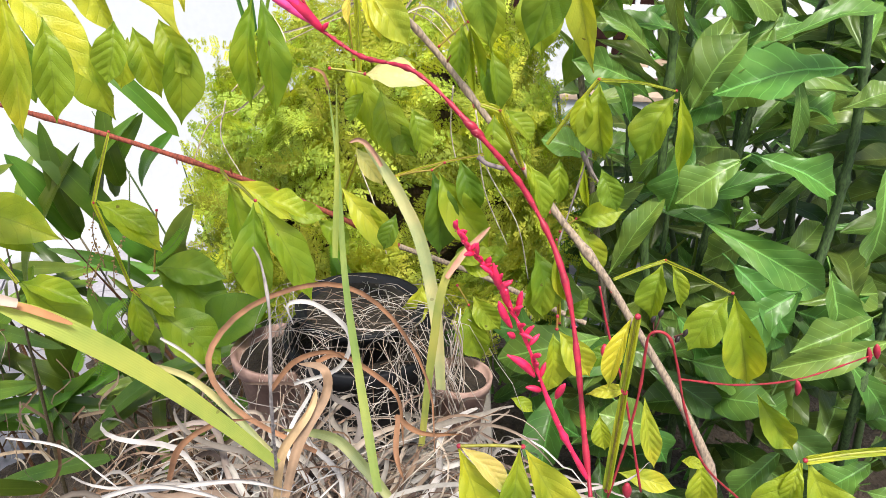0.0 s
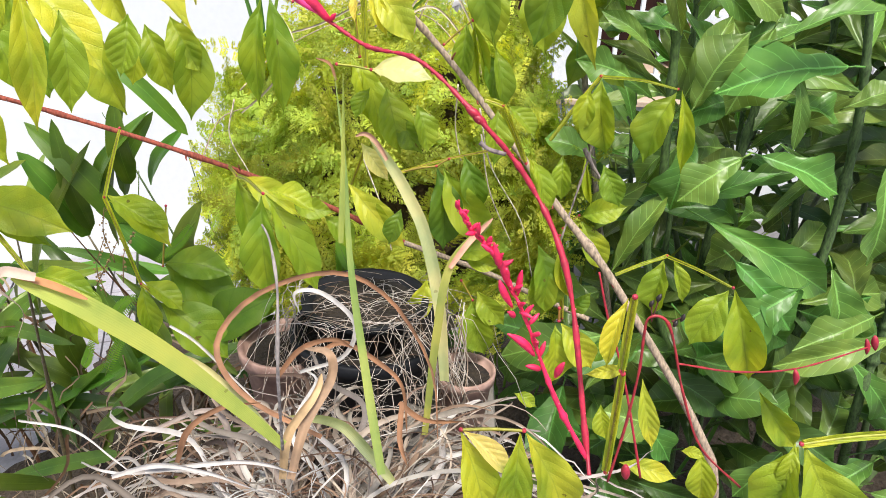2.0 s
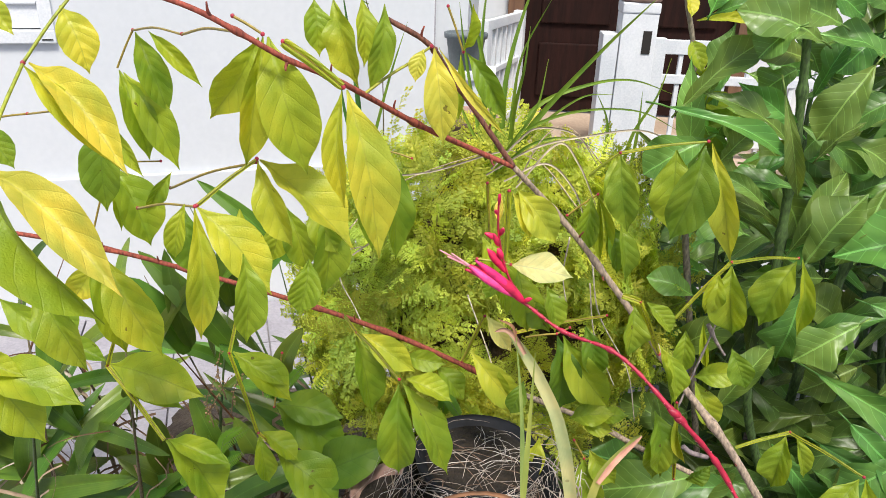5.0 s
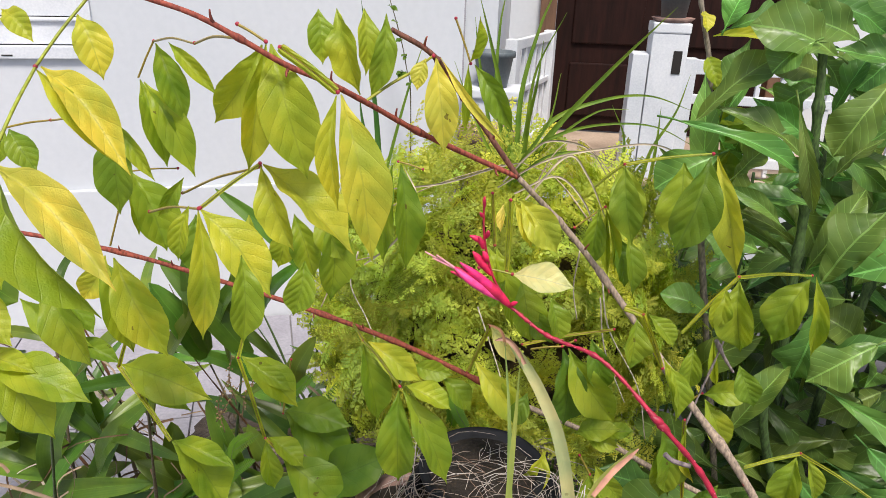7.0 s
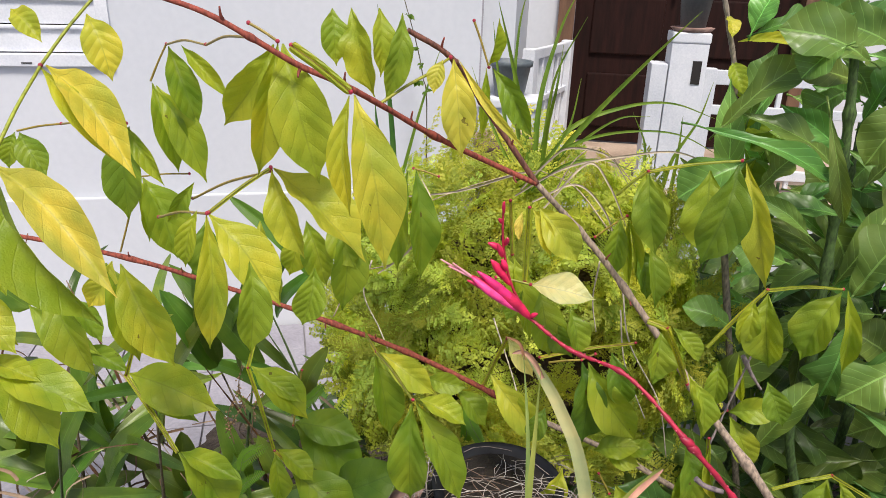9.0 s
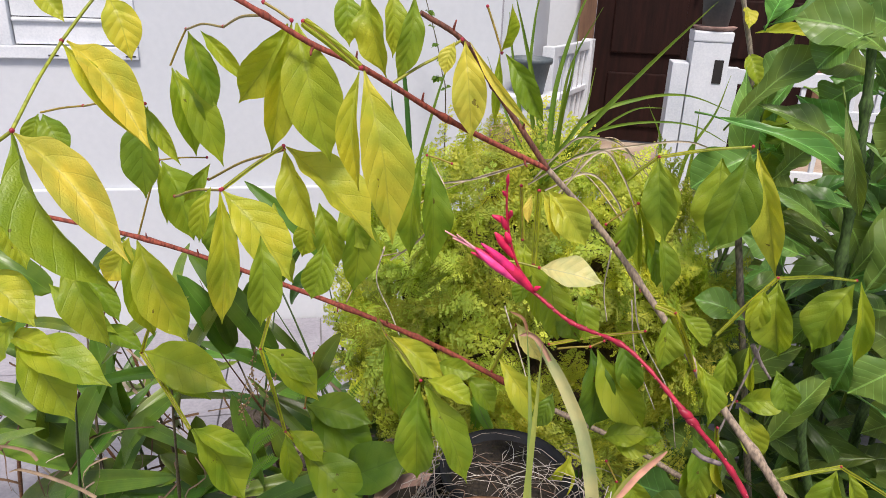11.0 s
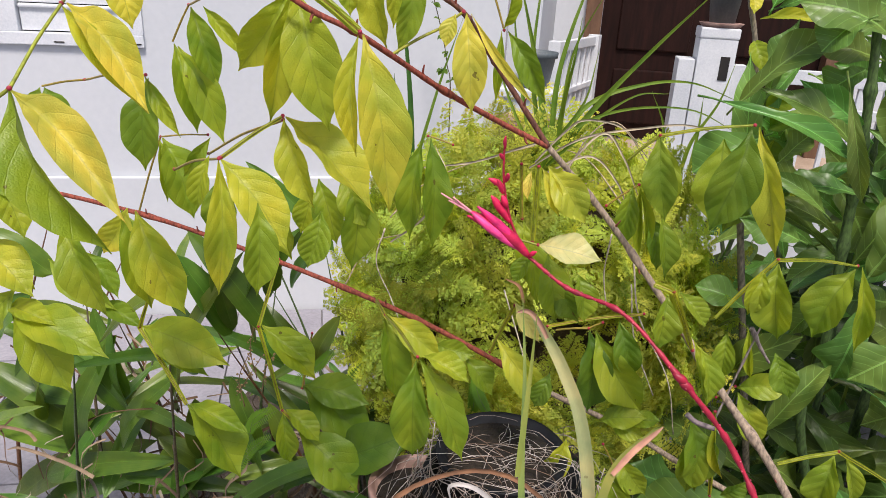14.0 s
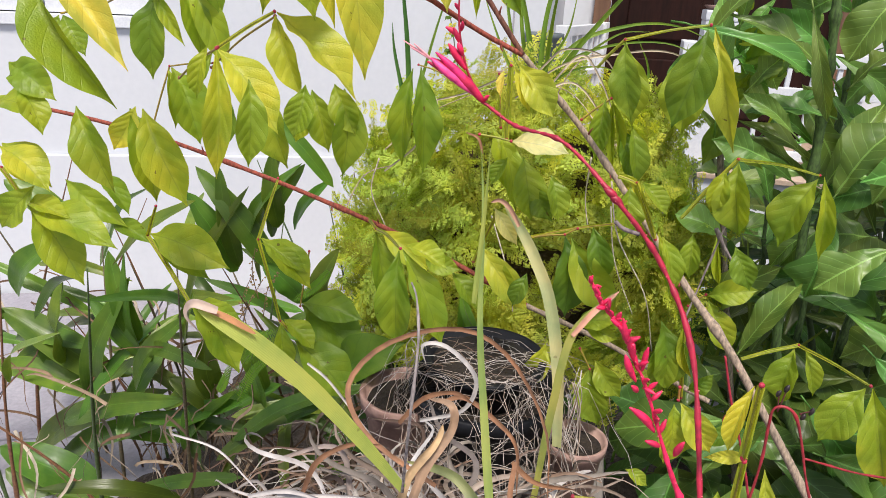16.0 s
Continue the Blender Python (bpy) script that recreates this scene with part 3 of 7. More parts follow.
railing("white painted railing with pickets between rails", 2.62, 3.86, 3.96, 3.88, 0.65, 1.25, 12, ((1.22, 0.07), (1.06, 0.045), (0.74, 0.05)))

pier = empty("planter_pier", (-0.27, 3.36, 0), "low white plastered pier at the wall corner", "pier")
part("shaft", block(-0.40, -0.14, 3.24, 3.44, 0, 1.10), WALL, pier)
part("cap", block(-0.415, -0.125, 3.225, 3.455, 1.10, 1.14, None, 0.008), WALL, pier)


def pot(name, label, x, y, z, r, h, mat, wall_mat=None, group=""):
    """A tapering plant pot with a lip, filled with soil."""
    ob = empty(name, (x, y, z), label, "pot", group)
    part("shell", turned(((r * 0.70, 0), (r * 0.93, h * 0.84), (r * 1.03, h * 0.85), (r * 1.05, h * 0.99), (r * 1.02, h), (r * 0.93, h * 0.985), (r * 0.90, h * 0.86), (r * 0.1, h * 0.84)), (x, y, z)), mat, ob)
    part("soil", turned(((r * 0.88, h * 0.80), (r * 0.86, h * 0.88), (r * 0.4, h * 0.90)), (x, y, z), 24), wall_mat or SOIL, ob)
    return ob


pot("plant_pot", "grey plastic plant pot standing on a white pier", -0.27, 3.34, 1.14, 0.095, 0.16, GREYPOT)
pot("plant_pot", "dark grey plastic pot on a gate post", 0.575, 3.80, 1.452, 0.085, 0.20, GREYPOT)
saucer = empty("pot_saucer", (0.575, 3.80, 1.43), "terracotta saucer under the pot on the gate post", "saucer")
part("dish", turned(((0.085, 0), (0.105, 0.02), (0.10, 0.022), (0.09, 0.010)), (0.575, 3.80, 1.43)), CLAY, saucer)


# ---- the pinnate shrub with red flower stalks ----
shrub = empty("flowering_shrub", (0.42, 0.95, 0), "tall shrub with lime green leaflets and crimson flower stalks", "shrub")
limb(shrub, ((0.42, 0.95, 0), (0.42, 0.84, 0.5), (0.412, 0.78, 0.752), (0.254, 0.82, 1.015), (0.162, 0.86, 1.125), (0.077, 0.9, 1.225), (-0.004, 0.92, 1.318), (-0.084, 0.884, 1.408)), 0.011, 0.0055, (0.29, 0.225, 0.17), (0.3, 0.5, 0.62, 0.78, 0.9), "grey-brown woody main stem", "stem", 9)
limb(shrub, ((-0.084, 0.884, 1.408), (-0.159, 0.86, 1.513), (-0.186, 0.82, 1.558), (-0.227, 0.8, 1.584)), 0.0055, 0.0045, (0.15, 0.06, 0.04), (0.3, 0.6), "", "branch", 3)
limb(shrub, ((-0.084, 0.884, 1.408), (-0.137, 0.86, 1.435), (-0.196, 0.8, 1.476), (-0.242, 0.74, 1.517), (-0.269, 0.7, 1.541), (-0.302, 0.68, 1.558), (-0.337, 0.66, 1.582), (-0.377, 0.65, 1.603), (-0.441, 0.64, 1.622)), 0.0055, 0.0038, (0.24, 0.055, 0.035), (0.25, 0.5, 0.75), "reddish-brown young branch", "branch", 5)
limb(shrub, ((0.235, 0.93, 0.916), (0.144, 0.95, 0.947), (0.067, 0.98, 0.968), (-0.058, 1, 1.002)), 0.0062, 0.0066, (0.29, 0.225, 0.17), (), "", "branch", 0)
limb(shrub, ((-0.058, 1, 1.002), (-0.14, 1, 1.043), (-0.252, 1, 1.09), (-0.38, 0.98, 1.143), (-0.518, 0.95, 1.197), (-0.672, 0.92, 1.247), (-0.859, 0.88, 1.284), (-1.048, 0.86, 1.281)), 0.0066, 0.0046, (0.24, 0.055, 0.035), (0.12, 0.3, 0.42, 0.6, 0.7), "reddish-brown arching branch", "branch", 7)
leaf = compound_leaf(shrub, ((-0.497, 0.53, 1.493), (-0.511, 0.62, 1.554), (-0.478, 0.66, 1.611)), red=0.1)
leaflet(leaf, (-0.506, 0.62, 1.554), (-0.419, 0.59, 1.475), 0.045, 0.84, 0.5, (0.6, -0.8, 0.4))
leaflet(leaf, (-0.511, 0.62, 1.552), (-0.435, 0.61, 1.47), 0.031, 0.62, 0.6, (0.6, -0.8, 0.4))
leaf = compound_leaf(shrub, ((-0.488, 0.52, 1.495), (-0.527, 0.52, 1.467)), red=0.1)
leaflet(leaf, (-0.487, 0.52, 1.493), (-0.383, 0.49, 1.413), 0.046, 0.88, 0.7, (0.7, -0.6, 0.7))
leaflet(leaf, (-0.488, 0.52, 1.493), (-0.415, 0.51, 1.375), 0.052, 0.42, 0.6, (0.1, -0.9, 0.3))
leaflet(shrub, (-0.551, 0.75, 1.589), (-0.526, 0.74, 1.528), 0.060, 0.68, 0.22, (0.6, -0.8, 0.3))
leaflet(shrub, (-0.636, 0.75, 1.591), (-0.6, 0.74, 1.562), 0.048, 0.7, 0.22, (0.6, -0.8, 0.3))
leaf = compound_leaf(shrub, ((-0.283, 0.615, 1.581), (-0.235, 0.615, 1.547)), 0.011)
leaflet(leaf, (-0.232, 0.615, 1.545), (-0.205, 0.605, 1.406), 0.051, 0.74, 0.3, (0.3, -0.9, 0.5))
leaflet(leaf, (-0.236, 0.615, 1.544), (-0.235, 0.605, 1.45), 0.027, 0.62, 0.7, (0.3, -0.9, 0.4))
leaf = compound_leaf(shrub, ((-0.355, 0.7, 1.591), (-0.328, 0.7, 1.576)))
leaflet(leaf, (-0.323, 0.7, 1.574), (-0.291, 0.69, 1.452), 0.064, 0.56, 0.25, (0.4, -0.9, 0.4))
leaflet(leaf, (-0.328, 0.7, 1.574), (-0.349, 0.69, 1.455), 0.043, 0.58, 0.5, (0.4, -0.9, 0.4))
leaflet(leaf, (-0.332, 0.7, 1.573), (-0.379, 0.69, 1.5), 0.047, 0.5, 0.22, (0.4, -0.9, 0.3))
leaf = compound_leaf(shrub, ((-0.398, 0.675, 1.413), (-0.348, 0.715, 1.452)), 0.006, red=0.2)
leaflet(leaf, (-0.345, 0.715, 1.451), (-0.251, 0.705, 1.368), 0.062, 0.7, 0.22, (0.3, -0.9, 0.5))
leaflet(leaf, (-0.347, 0.715, 1.449), (-0.315, 0.705, 1.364), 0.042, 0.6, 0.4, (0.4, -0.9, 0.5))
leaf = compound_leaf(shrub, ((-0.529, 0.8, 1.357), (-0.4, 0.675, 1.412)))
leaflet(leaf, (-0.398, 0.675, 1.411), (-0.328, 0.665, 1.329), 0.055, 0.6, 0.22, (0.4, -0.8, 0.6))
leaflet(leaf, (-0.401, 0.675, 1.41), (-0.405, 0.665, 1.271), 0.041, 0.62, 0.5, (0.5, -0.8, 0.6))
leaflet(leaf, (-0.41, 0.675, 1.414), (-0.423, 0.665, 1.359), 0.026, 0.45, 0.22, (0.5, -0.8, 0.5))
leaflet(shrub, (-0.427, 0.86, 1.34), (-0.403, 0.85, 1.239), 0.061, 0.42, 0.22, (0.4, -0.9, 0.6))
leaflet(shrub, (-0.366, 0.86, 1.346), (-0.34, 0.85, 1.267), 0.048, 0.4, 0.22, (0.3, -0.9, 0.6))
leaflet(shrub, (-0.319, 0.86, 1.351), (-0.318, 0.85, 1.236), 0.058, 0.34, 0.22, (0.3, -0.9, 0.6))
leaflet(shrub, (-0.333, 0.86, 1.356), (-0.301, 0.85, 1.293), 0.047, 0.42, 0.22, (0.3, -0.9, 0.6))
leaflet(shrub, (-0.374, 0.86, 1.334), (-0.387, 0.85, 1.276), 0.041, 0.45, 0.22, (0.4, -0.9, 0.6))
leaf = compound_leaf(shrub, ((-0.234, 1.08, 1.355), (-0.273, 1.08, 1.365)))
leaflet(leaf, (-0.269, 1.08, 1.362), (-0.257, 1.07, 1.195), 0.060, 0.3, 0.22, (0.2, -0.9, 0.5))
leaflet(leaf, (-0.282, 1.08, 1.359), (-0.295, 1.07, 1.205), 0.051, 0.32, 0.4, (0.2, -0.9, 0.5))
leaf = compound_leaf(shrub, ((-0.241, 0.74, 1.518), (-0.198, 0.79, 1.545), (-0.18, 0.79, 1.56)), red=0.2)
leaflet(leaf, (-0.177, 0.79, 1.558), (-0.164, 0.78, 1.463), 0.042, 0.80, 0.22, (0.2, -1, 0.4))
leaflet(leaf, (-0.188, 0.79, 1.557), (-0.195, 0.78, 1.526), 0.032, 0.85, 0.22, (0.2, -1, 0.3))
leaflet(leaf, (-0.172, 0.79, 1.558), (-0.1, 0.78, 1.474), 0.014, 0.88, 0.9, (0.1, -1, 0.4))
leaf = compound_leaf(shrub, ((-0.176, 0.95, 1.588), (-0.155, 0.95, 1.534)))
leaflet(leaf, (-0.156, 0.95, 1.534), (-0.145, 0.94, 1.589), 0.024, 0.5, 0.9, (0.1, -1, 0.3))
leaflet(leaf, (-0.158, 0.95, 1.533), (-0.158, 0.94, 1.45), 0.021, 0.5, 0.9, (0.1, -1, 0.4))
leaflet(leaf, (-0.15, 0.95, 1.533), (-0.097, 0.94, 1.455), 0.037, 0.32, 0.22, (0.1, -1, 0.4))
leaflet(shrub, (-0.275, 0.76, 1.605), (-0.251, 0.75, 1.526), 0.042, 0.55, 0.22, (0.3, -1, 0.3))
leaflet(shrub, (-0.224, 0.76, 1.602), (-0.237, 0.75, 1.521), 0.030, 0.4, 0.22, (0.2, -1, 0.3))
leaflet(shrub, (-0.294, 0.76, 1.604), (-0.288, 0.75, 1.553), 0.039, 0.45, 0.22, (0.3, -0.9, 0.3))
leaflet(shrub, (-0.247, 0.76, 1.606), (-0.243, 0.75, 1.545), 0.032, 0.6, 0.22, (0.3, -1, 0.3))
leaf = compound_leaf(shrub, ((-0.639, 1, 1.486), (-0.609, 1, 1.538), (-0.459, 0.82, 1.558), (-0.341, 0.665, 1.582)))
leaflet(leaf, (-0.606, 1, 1.535), (-0.569, 0.99, 1.43), 0.050, 0.33, 0.4, (0.5, -0.9, 0.4))
leaflet(leaf, (-0.587, 1, 1.537), (-0.519, 0.99, 1.47), 0.029, 0.42, 0.6, (0.5, -0.9, 0.3))
leaflet(leaf, (-0.637, 1, 1.483), (-0.606, 0.99, 1.364), 0.054, 0.32, 0.4, (0.5, -0.8, 0.4))
leaflet(leaf, (-0.631, 1, 1.48), (-0.565, 0.99, 1.352), 0.055, 0.46, 0.4, (0.5, -0.9, 0.4))
leaf = compound_leaf(shrub, ((-0.794, 0.915, 1.422), (-0.725, 0.915, 1.436), (-0.555, 0.8, 1.468)))
leaflet(leaf, (-0.791, 0.915, 1.42), (-0.754, 0.905, 1.365), 0.065, 0.3, 0.22, (0.6, -0.8, 0.4))
leaflet(leaf, (-0.798, 0.915, 1.42), (-0.808, 0.905, 1.373), 0.041, 0.35, 0.22, (0.7, -0.7, 0.4))
leaflet(shrub, (-0.552, 0.8, 1.465), (-0.562, 0.79, 1.359), 0.052, 0.3, 0.22, (0.6, -0.8, 0.5))
leaflet(shrub, (-0.557, 0.8, 1.467), (-0.513, 0.79, 1.403), 0.024, 0.42, 0.6, (0.5, -0.8, 0.4))
leaf = compound_leaf(shrub, ((-0.724, 1, 1.218), (-0.673, 1, 1.344), (-0.594, 1, 1.354)))
leaflet(leaf, (-0.67, 1, 1.342), (-0.623, 0.99, 1.227), 0.083, 0.4, 0.22, (0.5, -0.8, 0.5))
leaflet(leaf, (-0.676, 1, 1.34), (-0.665, 0.99, 1.248), 0.042, 0.38, 0.6, (0.5, -0.8, 0.5))
leaf = compound_leaf(shrub, ((-0.51, 0.85, 1.367), (-0.35, 0.72, 1.447)))
leaflet(leaf, (-0.506, 0.85, 1.388), (-0.54, 0.84, 1.338), 0.025, 0.4, 0.22, (0.5, -0.8, 0.5))
leaflet(leaf, (-0.495, 0.85, 1.339), (-0.492, 0.84, 1.259), 0.059, 0.3, 0.22, (0.5, -0.8, 0.6))
leaflet(shrub, (-0.55, 0.72, 1.327), (-0.519, 0.71, 1.217), 0.058, 0.42, 0.22, (0.5, -0.7, 0.6))
leaflet(shrub, (-0.532, 0.72, 1.328), (-0.478, 0.71, 1.216), 0.062, 0.55, 0.22, (0.5, -0.8, 0.6))
leaflet(shrub, (-0.542, 0.72, 1.33), (-0.571, 0.71, 1.277), 0.039, 0.7, 0.22, (0.6, -0.7, 0.6))
leaflet(shrub, (-0.817, 0.9, 1.163), (-0.709, 0.89, 1.1), 0.050, 0.45, 0.22, (0.6, -0.7, 0.6))
leaflet(shrub, (-0.754, 0.9, 1.183), (-0.7, 0.89, 1.121), 0.040, 0.30, 0.22, (0.6, -0.7, 0.6))
leaflet(shrub, (-0.744, 0.9, 1.096), (-0.664, 0.89, 1.075), 0.038, 0.28, 0.22, (0.6, -0.7, 0.7))
leaf = compound_leaf(shrub, ((-0.738, 0.7, 1.238), (-0.708, 0.7, 1.189)), 0.009)
leaflet(leaf, (-0.706, 0.7, 1.188), (-0.576, 0.69, 1.151), 0.062, 0.5, 0.22, (0.6, -0.7, 0.7))
leaflet(leaf, (-0.703, 0.7, 1.185), (-0.631, 0.69, 1.093), 0.064, 0.36, 0.22, (0.6, -0.6, 0.7))
leaflet(leaf, (-0.708, 0.7, 1.194), (-0.637, 0.69, 1.183), 0.035, 0.48, 0.22, (0.6, -0.7, 0.7))
leaflet(shrub, (-0.75, 0.72, 1.265), (-0.677, 0.71, 1.218), 0.067, 0.52, 0.22, (0.7, -0.7, 0.6))
leaflet(shrub, (-0.718, 0.72, 1.372), (-0.65, 0.71, 1.333), 0.062, 0.36, 0.22, (0.7, -0.7, 0.5))
leaflet(shrub, (-0.753, 0.72, 1.322), (-0.666, 0.71, 1.314), 0.052, 0.4, 0.22, (0.7, -0.7, 0.5))
leaf = compound_leaf(shrub, ((-0.521, 0.765, 1.043), (-0.614, 0.815, 1.119), (-0.595, 0.815, 1.167)), 0.009, red=0.3)
leaflet(leaf, (-0.609, 0.815, 1.122), (-0.483, 0.805, 1.09), 0.073, 0.48, 0.22, (0.5, -0.7, 0.7))
leaflet(leaf, (-0.608, 0.815, 1.114), (-0.514, 0.805, 1.068), 0.041, 0.4, 0.22, (0.5, -0.7, 0.7))
leaflet(shrub, (-0.519, 0.765, 1.043), (-0.447, 0.755, 0.953), 0.089, 0.36, 0.22, (0.4, -0.7, 0.8))
leaflet(shrub, (-0.516, 0.765, 1.045), (-0.433, 0.755, 1.022), 0.039, 0.42, 0.5, (0.4, -0.7, 0.8))
leaf = compound_leaf(shrub, ((-0.447, 0.9, 0.958), (-0.474, 0.89, 1.104), (-0.465, 0.95, 1.188)), 0.009, red=0.3)
leaflet(leaf, (-0.468, 0.89, 1.107), (-0.386, 0.88, 1.04), 0.062, 0.44, 0.22, (0.4, -0.8, 0.8))
leaflet(leaf, (-0.468, 0.89, 1.099), (-0.391, 0.88, 1.065), 0.032, 0.4, 0.5, (0.4, -0.8, 0.7))
leaf = compound_leaf(shrub, ((-0.437, 0.88, 0.973), (-0.416, 0.88, 0.951)), 0.008)
leaflet(leaf, (-0.436, 0.88, 0.971), (-0.424, 0.87, 0.891), 0.040, 0.36, 0.22, (0.3, -0.7, 0.8))
leaflet(leaf, (-0.431, 0.88, 0.976), (-0.377, 0.87, 0.938), 0.045, 0.42, 0.22, (0.3, -0.7, 0.8))
leaflet(leaf, (-0.413, 0.88, 0.942), (-0.318, 0.87, 0.859), 0.092, 0.32, 0.22, (0.3, -0.7, 0.9))
leaf = compound_leaf(shrub, ((-0.438, 0.96, 0.963), (-0.419, 0.96, 1.066)))
leaflet(leaf, (-0.435, 0.96, 0.966), (-0.321, 0.95, 0.891), 0.088, 0.24, 0.22, (0.3, -0.8, 0.8))
leaflet(leaf, (-0.435, 0.96, 0.969), (-0.326, 0.95, 0.961), 0.064, 0.28, 0.22, (0.3, -0.8, 0.8))
leaf = compound_leaf(shrub, ((-0.331, 1, 1.122), (-0.294, 0.93, 1.13), (-0.207, 0.76, 1.169)), 0.009, red=0.3)
leaflet(leaf, (-0.295, 0.93, 1.125), (-0.271, 0.92, 1.002), 0.058, 0.33, 0.22, (0.2, -0.8, 0.8))
leaflet(leaf, (-0.287, 0.93, 1.129), (-0.209, 0.92, 1.079), 0.049, 0.55, 0.22, (0.2, -0.9, 0.7))
leaflet(shrub, (-0.206, 0.75, 1.17), (-0.205, 0.74, 1.046), 0.057, 0.33, 0.22, (0.2, -0.8, 0.8))
leaflet(shrub, (-0.201, 0.75, 1.171), (-0.144, 0.74, 1.052), 0.050, 0.4, 0.22, (0.1, -0.8, 0.8))
leaflet(shrub, (-0.197, 0.75, 1.178), (-0.143, 0.74, 1.158), 0.037, 0.46, 0.22, (0.1, -0.8, 0.8))
leaflet(shrub, (-0.179, 0.97, 1.057), (-0.134, 0.96, 1.006), 0.046, 0.42, 0.22, (0.1, -0.8, 0.8))
leaflet(shrub, (-0.227, 0.97, 1.071), (-0.165, 0.96, 1.067), 0.038, 0.4, 0.22, (0.1, -0.9, 0.8))
leaflet(shrub, (-0.369, 0.92, 0.861), (-0.244, 0.91, 0.948), 0.089, 0.1, 0.3, (0.2, -0.8, 0.9))
leaflet(shrub, (-0.371, 0.92, 0.858), (-0.247, 0.91, 0.922), 0.051, 0.3, 0.22, (0.2, -0.8, 0.9))
leaf = compound_leaf(shrub, ((-0.121, 0.805, 1.316), (-0.081, 0.805, 1.311)), red=0.2)
leaflet(leaf, (-0.081, 0.805, 1.311), (-0.011, 0.795, 1.305), 0.044, 1.25, 0.2, (0, -0.9, 0.6))
leaflet(shrub, (-0.07, 0.86, 1.28), (-0.051, 0.85, 1.2), 0.055, 0.36, 0.22, (0, -0.9, 0.7))
leaflet(shrub, (-0.09, 0.86, 1.278), (-0.107, 0.85, 1.242), 0.047, 0.3, 0.22, (0, -0.9, 0.6))
leaflet(shrub, (-0.031, 0.86, 1.259), (-0.016, 0.85, 1.201), 0.046, 0.3, 0.22, (0, -0.9, 0.7))
leaflet(shrub, (-0.056, 0.86, 1.245), (-0.024, 0.85, 1.2), 0.043, 0.28, 0.22, (0, -0.9, 0.7))
leaf = compound_leaf(shrub, ((-0.089, 0.81, 1.401), (-0.088, 0.81, 1.312)), 0.01, red=0.1)
leaflet(leaf, (-0.079, 0.81, 1.403), (-0.033, 0.8, 1.347), 0.046, 0.64, 0.22, (0, -1, 0.5))
leaflet(leaf, (-0.085, 0.81, 1.4), (-0.062, 0.8, 1.351), 0.024, 0.8, 0.6, (0, -1, 0.5))
leaflet(leaf, (-0.097, 0.81, 1.396), (-0.098, 0.8, 1.366), 0.013, 1.0, 0.22, (0, -1, 0.5))
leaf = compound_leaf(shrub, ((-0.049, 0.91, 1.153), (-0.006, 0.91, 1.162), (0.011, 0.91, 1.173)))
leaflet(leaf, (-0.005, 0.91, 1.159), (0.007, 0.9, 1.043), 0.058, 0.12, 0.22, (-0.1, -0.9, 0.8))
leaflet(leaf, (0.003, 0.91, 1.16), (0.075, 0.9, 1.055), 0.062, 0.42, 0.22, (-0.1, -0.9, 0.8))
leaflet(leaf, (0.032, 0.91, 1.178), (0.056, 0.9, 1.103), 0.043, 0.25, 0.22, (-0.1, -0.9, 0.7))
leaflet(shrub, (-0.125, 0.88, 1.143), (-0.048, 0.87, 1.055), 0.048, 0.62, 0.22, (0, -0.9, 0.8))
leaflet(shrub, (-0.106, 0.88, 1.2), (-0.07, 0.87, 1.154), 0.028, 1.1, 0.22, (0, -0.9, 0.7))
leaflet(shrub, (-0.108, 0.88, 1.13), (-0.069, 0.87, 1.074), 0.039, 0.5, 0.22, (0, -0.9, 0.8))
leaf = compound_leaf(shrub, ((-0.137, 0.92, 1.099), (-0.108, 0.92, 1.177)), 0.009)
leaf = compound_leaf(shrub, ((-0.061, 0.95, 1.137), (0.067, 0.95, 1.175)), 0.007)
leaflet(shrub, (0.024, 0.9, 1.028), (0.083, 0.89, 1.049), 0.053, 0.42, 0.22, (-0.1, -0.8, 0.8))
leaflet(shrub, (-0.016, 0.9, 0.99), (-0.04, 0.89, 0.925), 0.043, 0.5, 0.22, (0, -0.8, 0.9))
leaflet(shrub, (0.062, 0.9, 1.033), (0.103, 0.89, 1.048), 0.036, 0.3, 0.22, (-0.1, -0.8, 0.8))
leaf = compound_leaf(shrub, ((0.012, 0.9, 1.397), (0.042, 0.875, 1.435), (0.137, 0.859, 1.458)), 0.006, red=0.1)
leaflet(leaf, (0.043, 0.875, 1.433), (0.06, 0.865, 1.341), 0.045, 0.28, 0.22, (-0.1, -1, 0.5))
leaflet(shrub, (0.135, 0.859, 1.453), (0.111, 0.849, 1.341), 0.063, 0.2, 0.4, (-0.2, -0.9, 0.5))
leaflet(shrub, (0.142, 0.859, 1.456), (0.184, 0.849, 1.318), 0.040, 0.66, 0.35, (-0.3, -0.9, 0.5))
leaf = compound_leaf(shrub, ((-0.002, 0.97, 1.317), (0.036, 0.97, 1.35)))
leaflet(leaf, (0.036, 0.97, 1.349), (0.058, 0.96, 1.263), 0.022, 0.5, 0.9, (-0.1, -0.9, 0.6))
leaflet(leaf, (0.028, 0.97, 1.347), (0.024, 0.96, 1.267), 0.038, 0.34, 0.5, (-0.1, -0.9, 0.6))
leaflet(leaf, (0.055, 0.97, 1.308), (0.074, 0.96, 1.241), 0.063, 0.26, 0.22, (-0.1, -0.9, 0.6))
leaflet(leaf, (0.038, 0.97, 1.348), (0.049, 0.96, 1.255), 0.019, 0.55, 0.9, (-0.1, -0.9, 0.6))
leaf = compound_leaf(shrub, ((0.053, 0.8, 1.282), (0.075, 0.8, 1.275), (0.107, 0.8, 1.206)), 0.011, red=0.3)
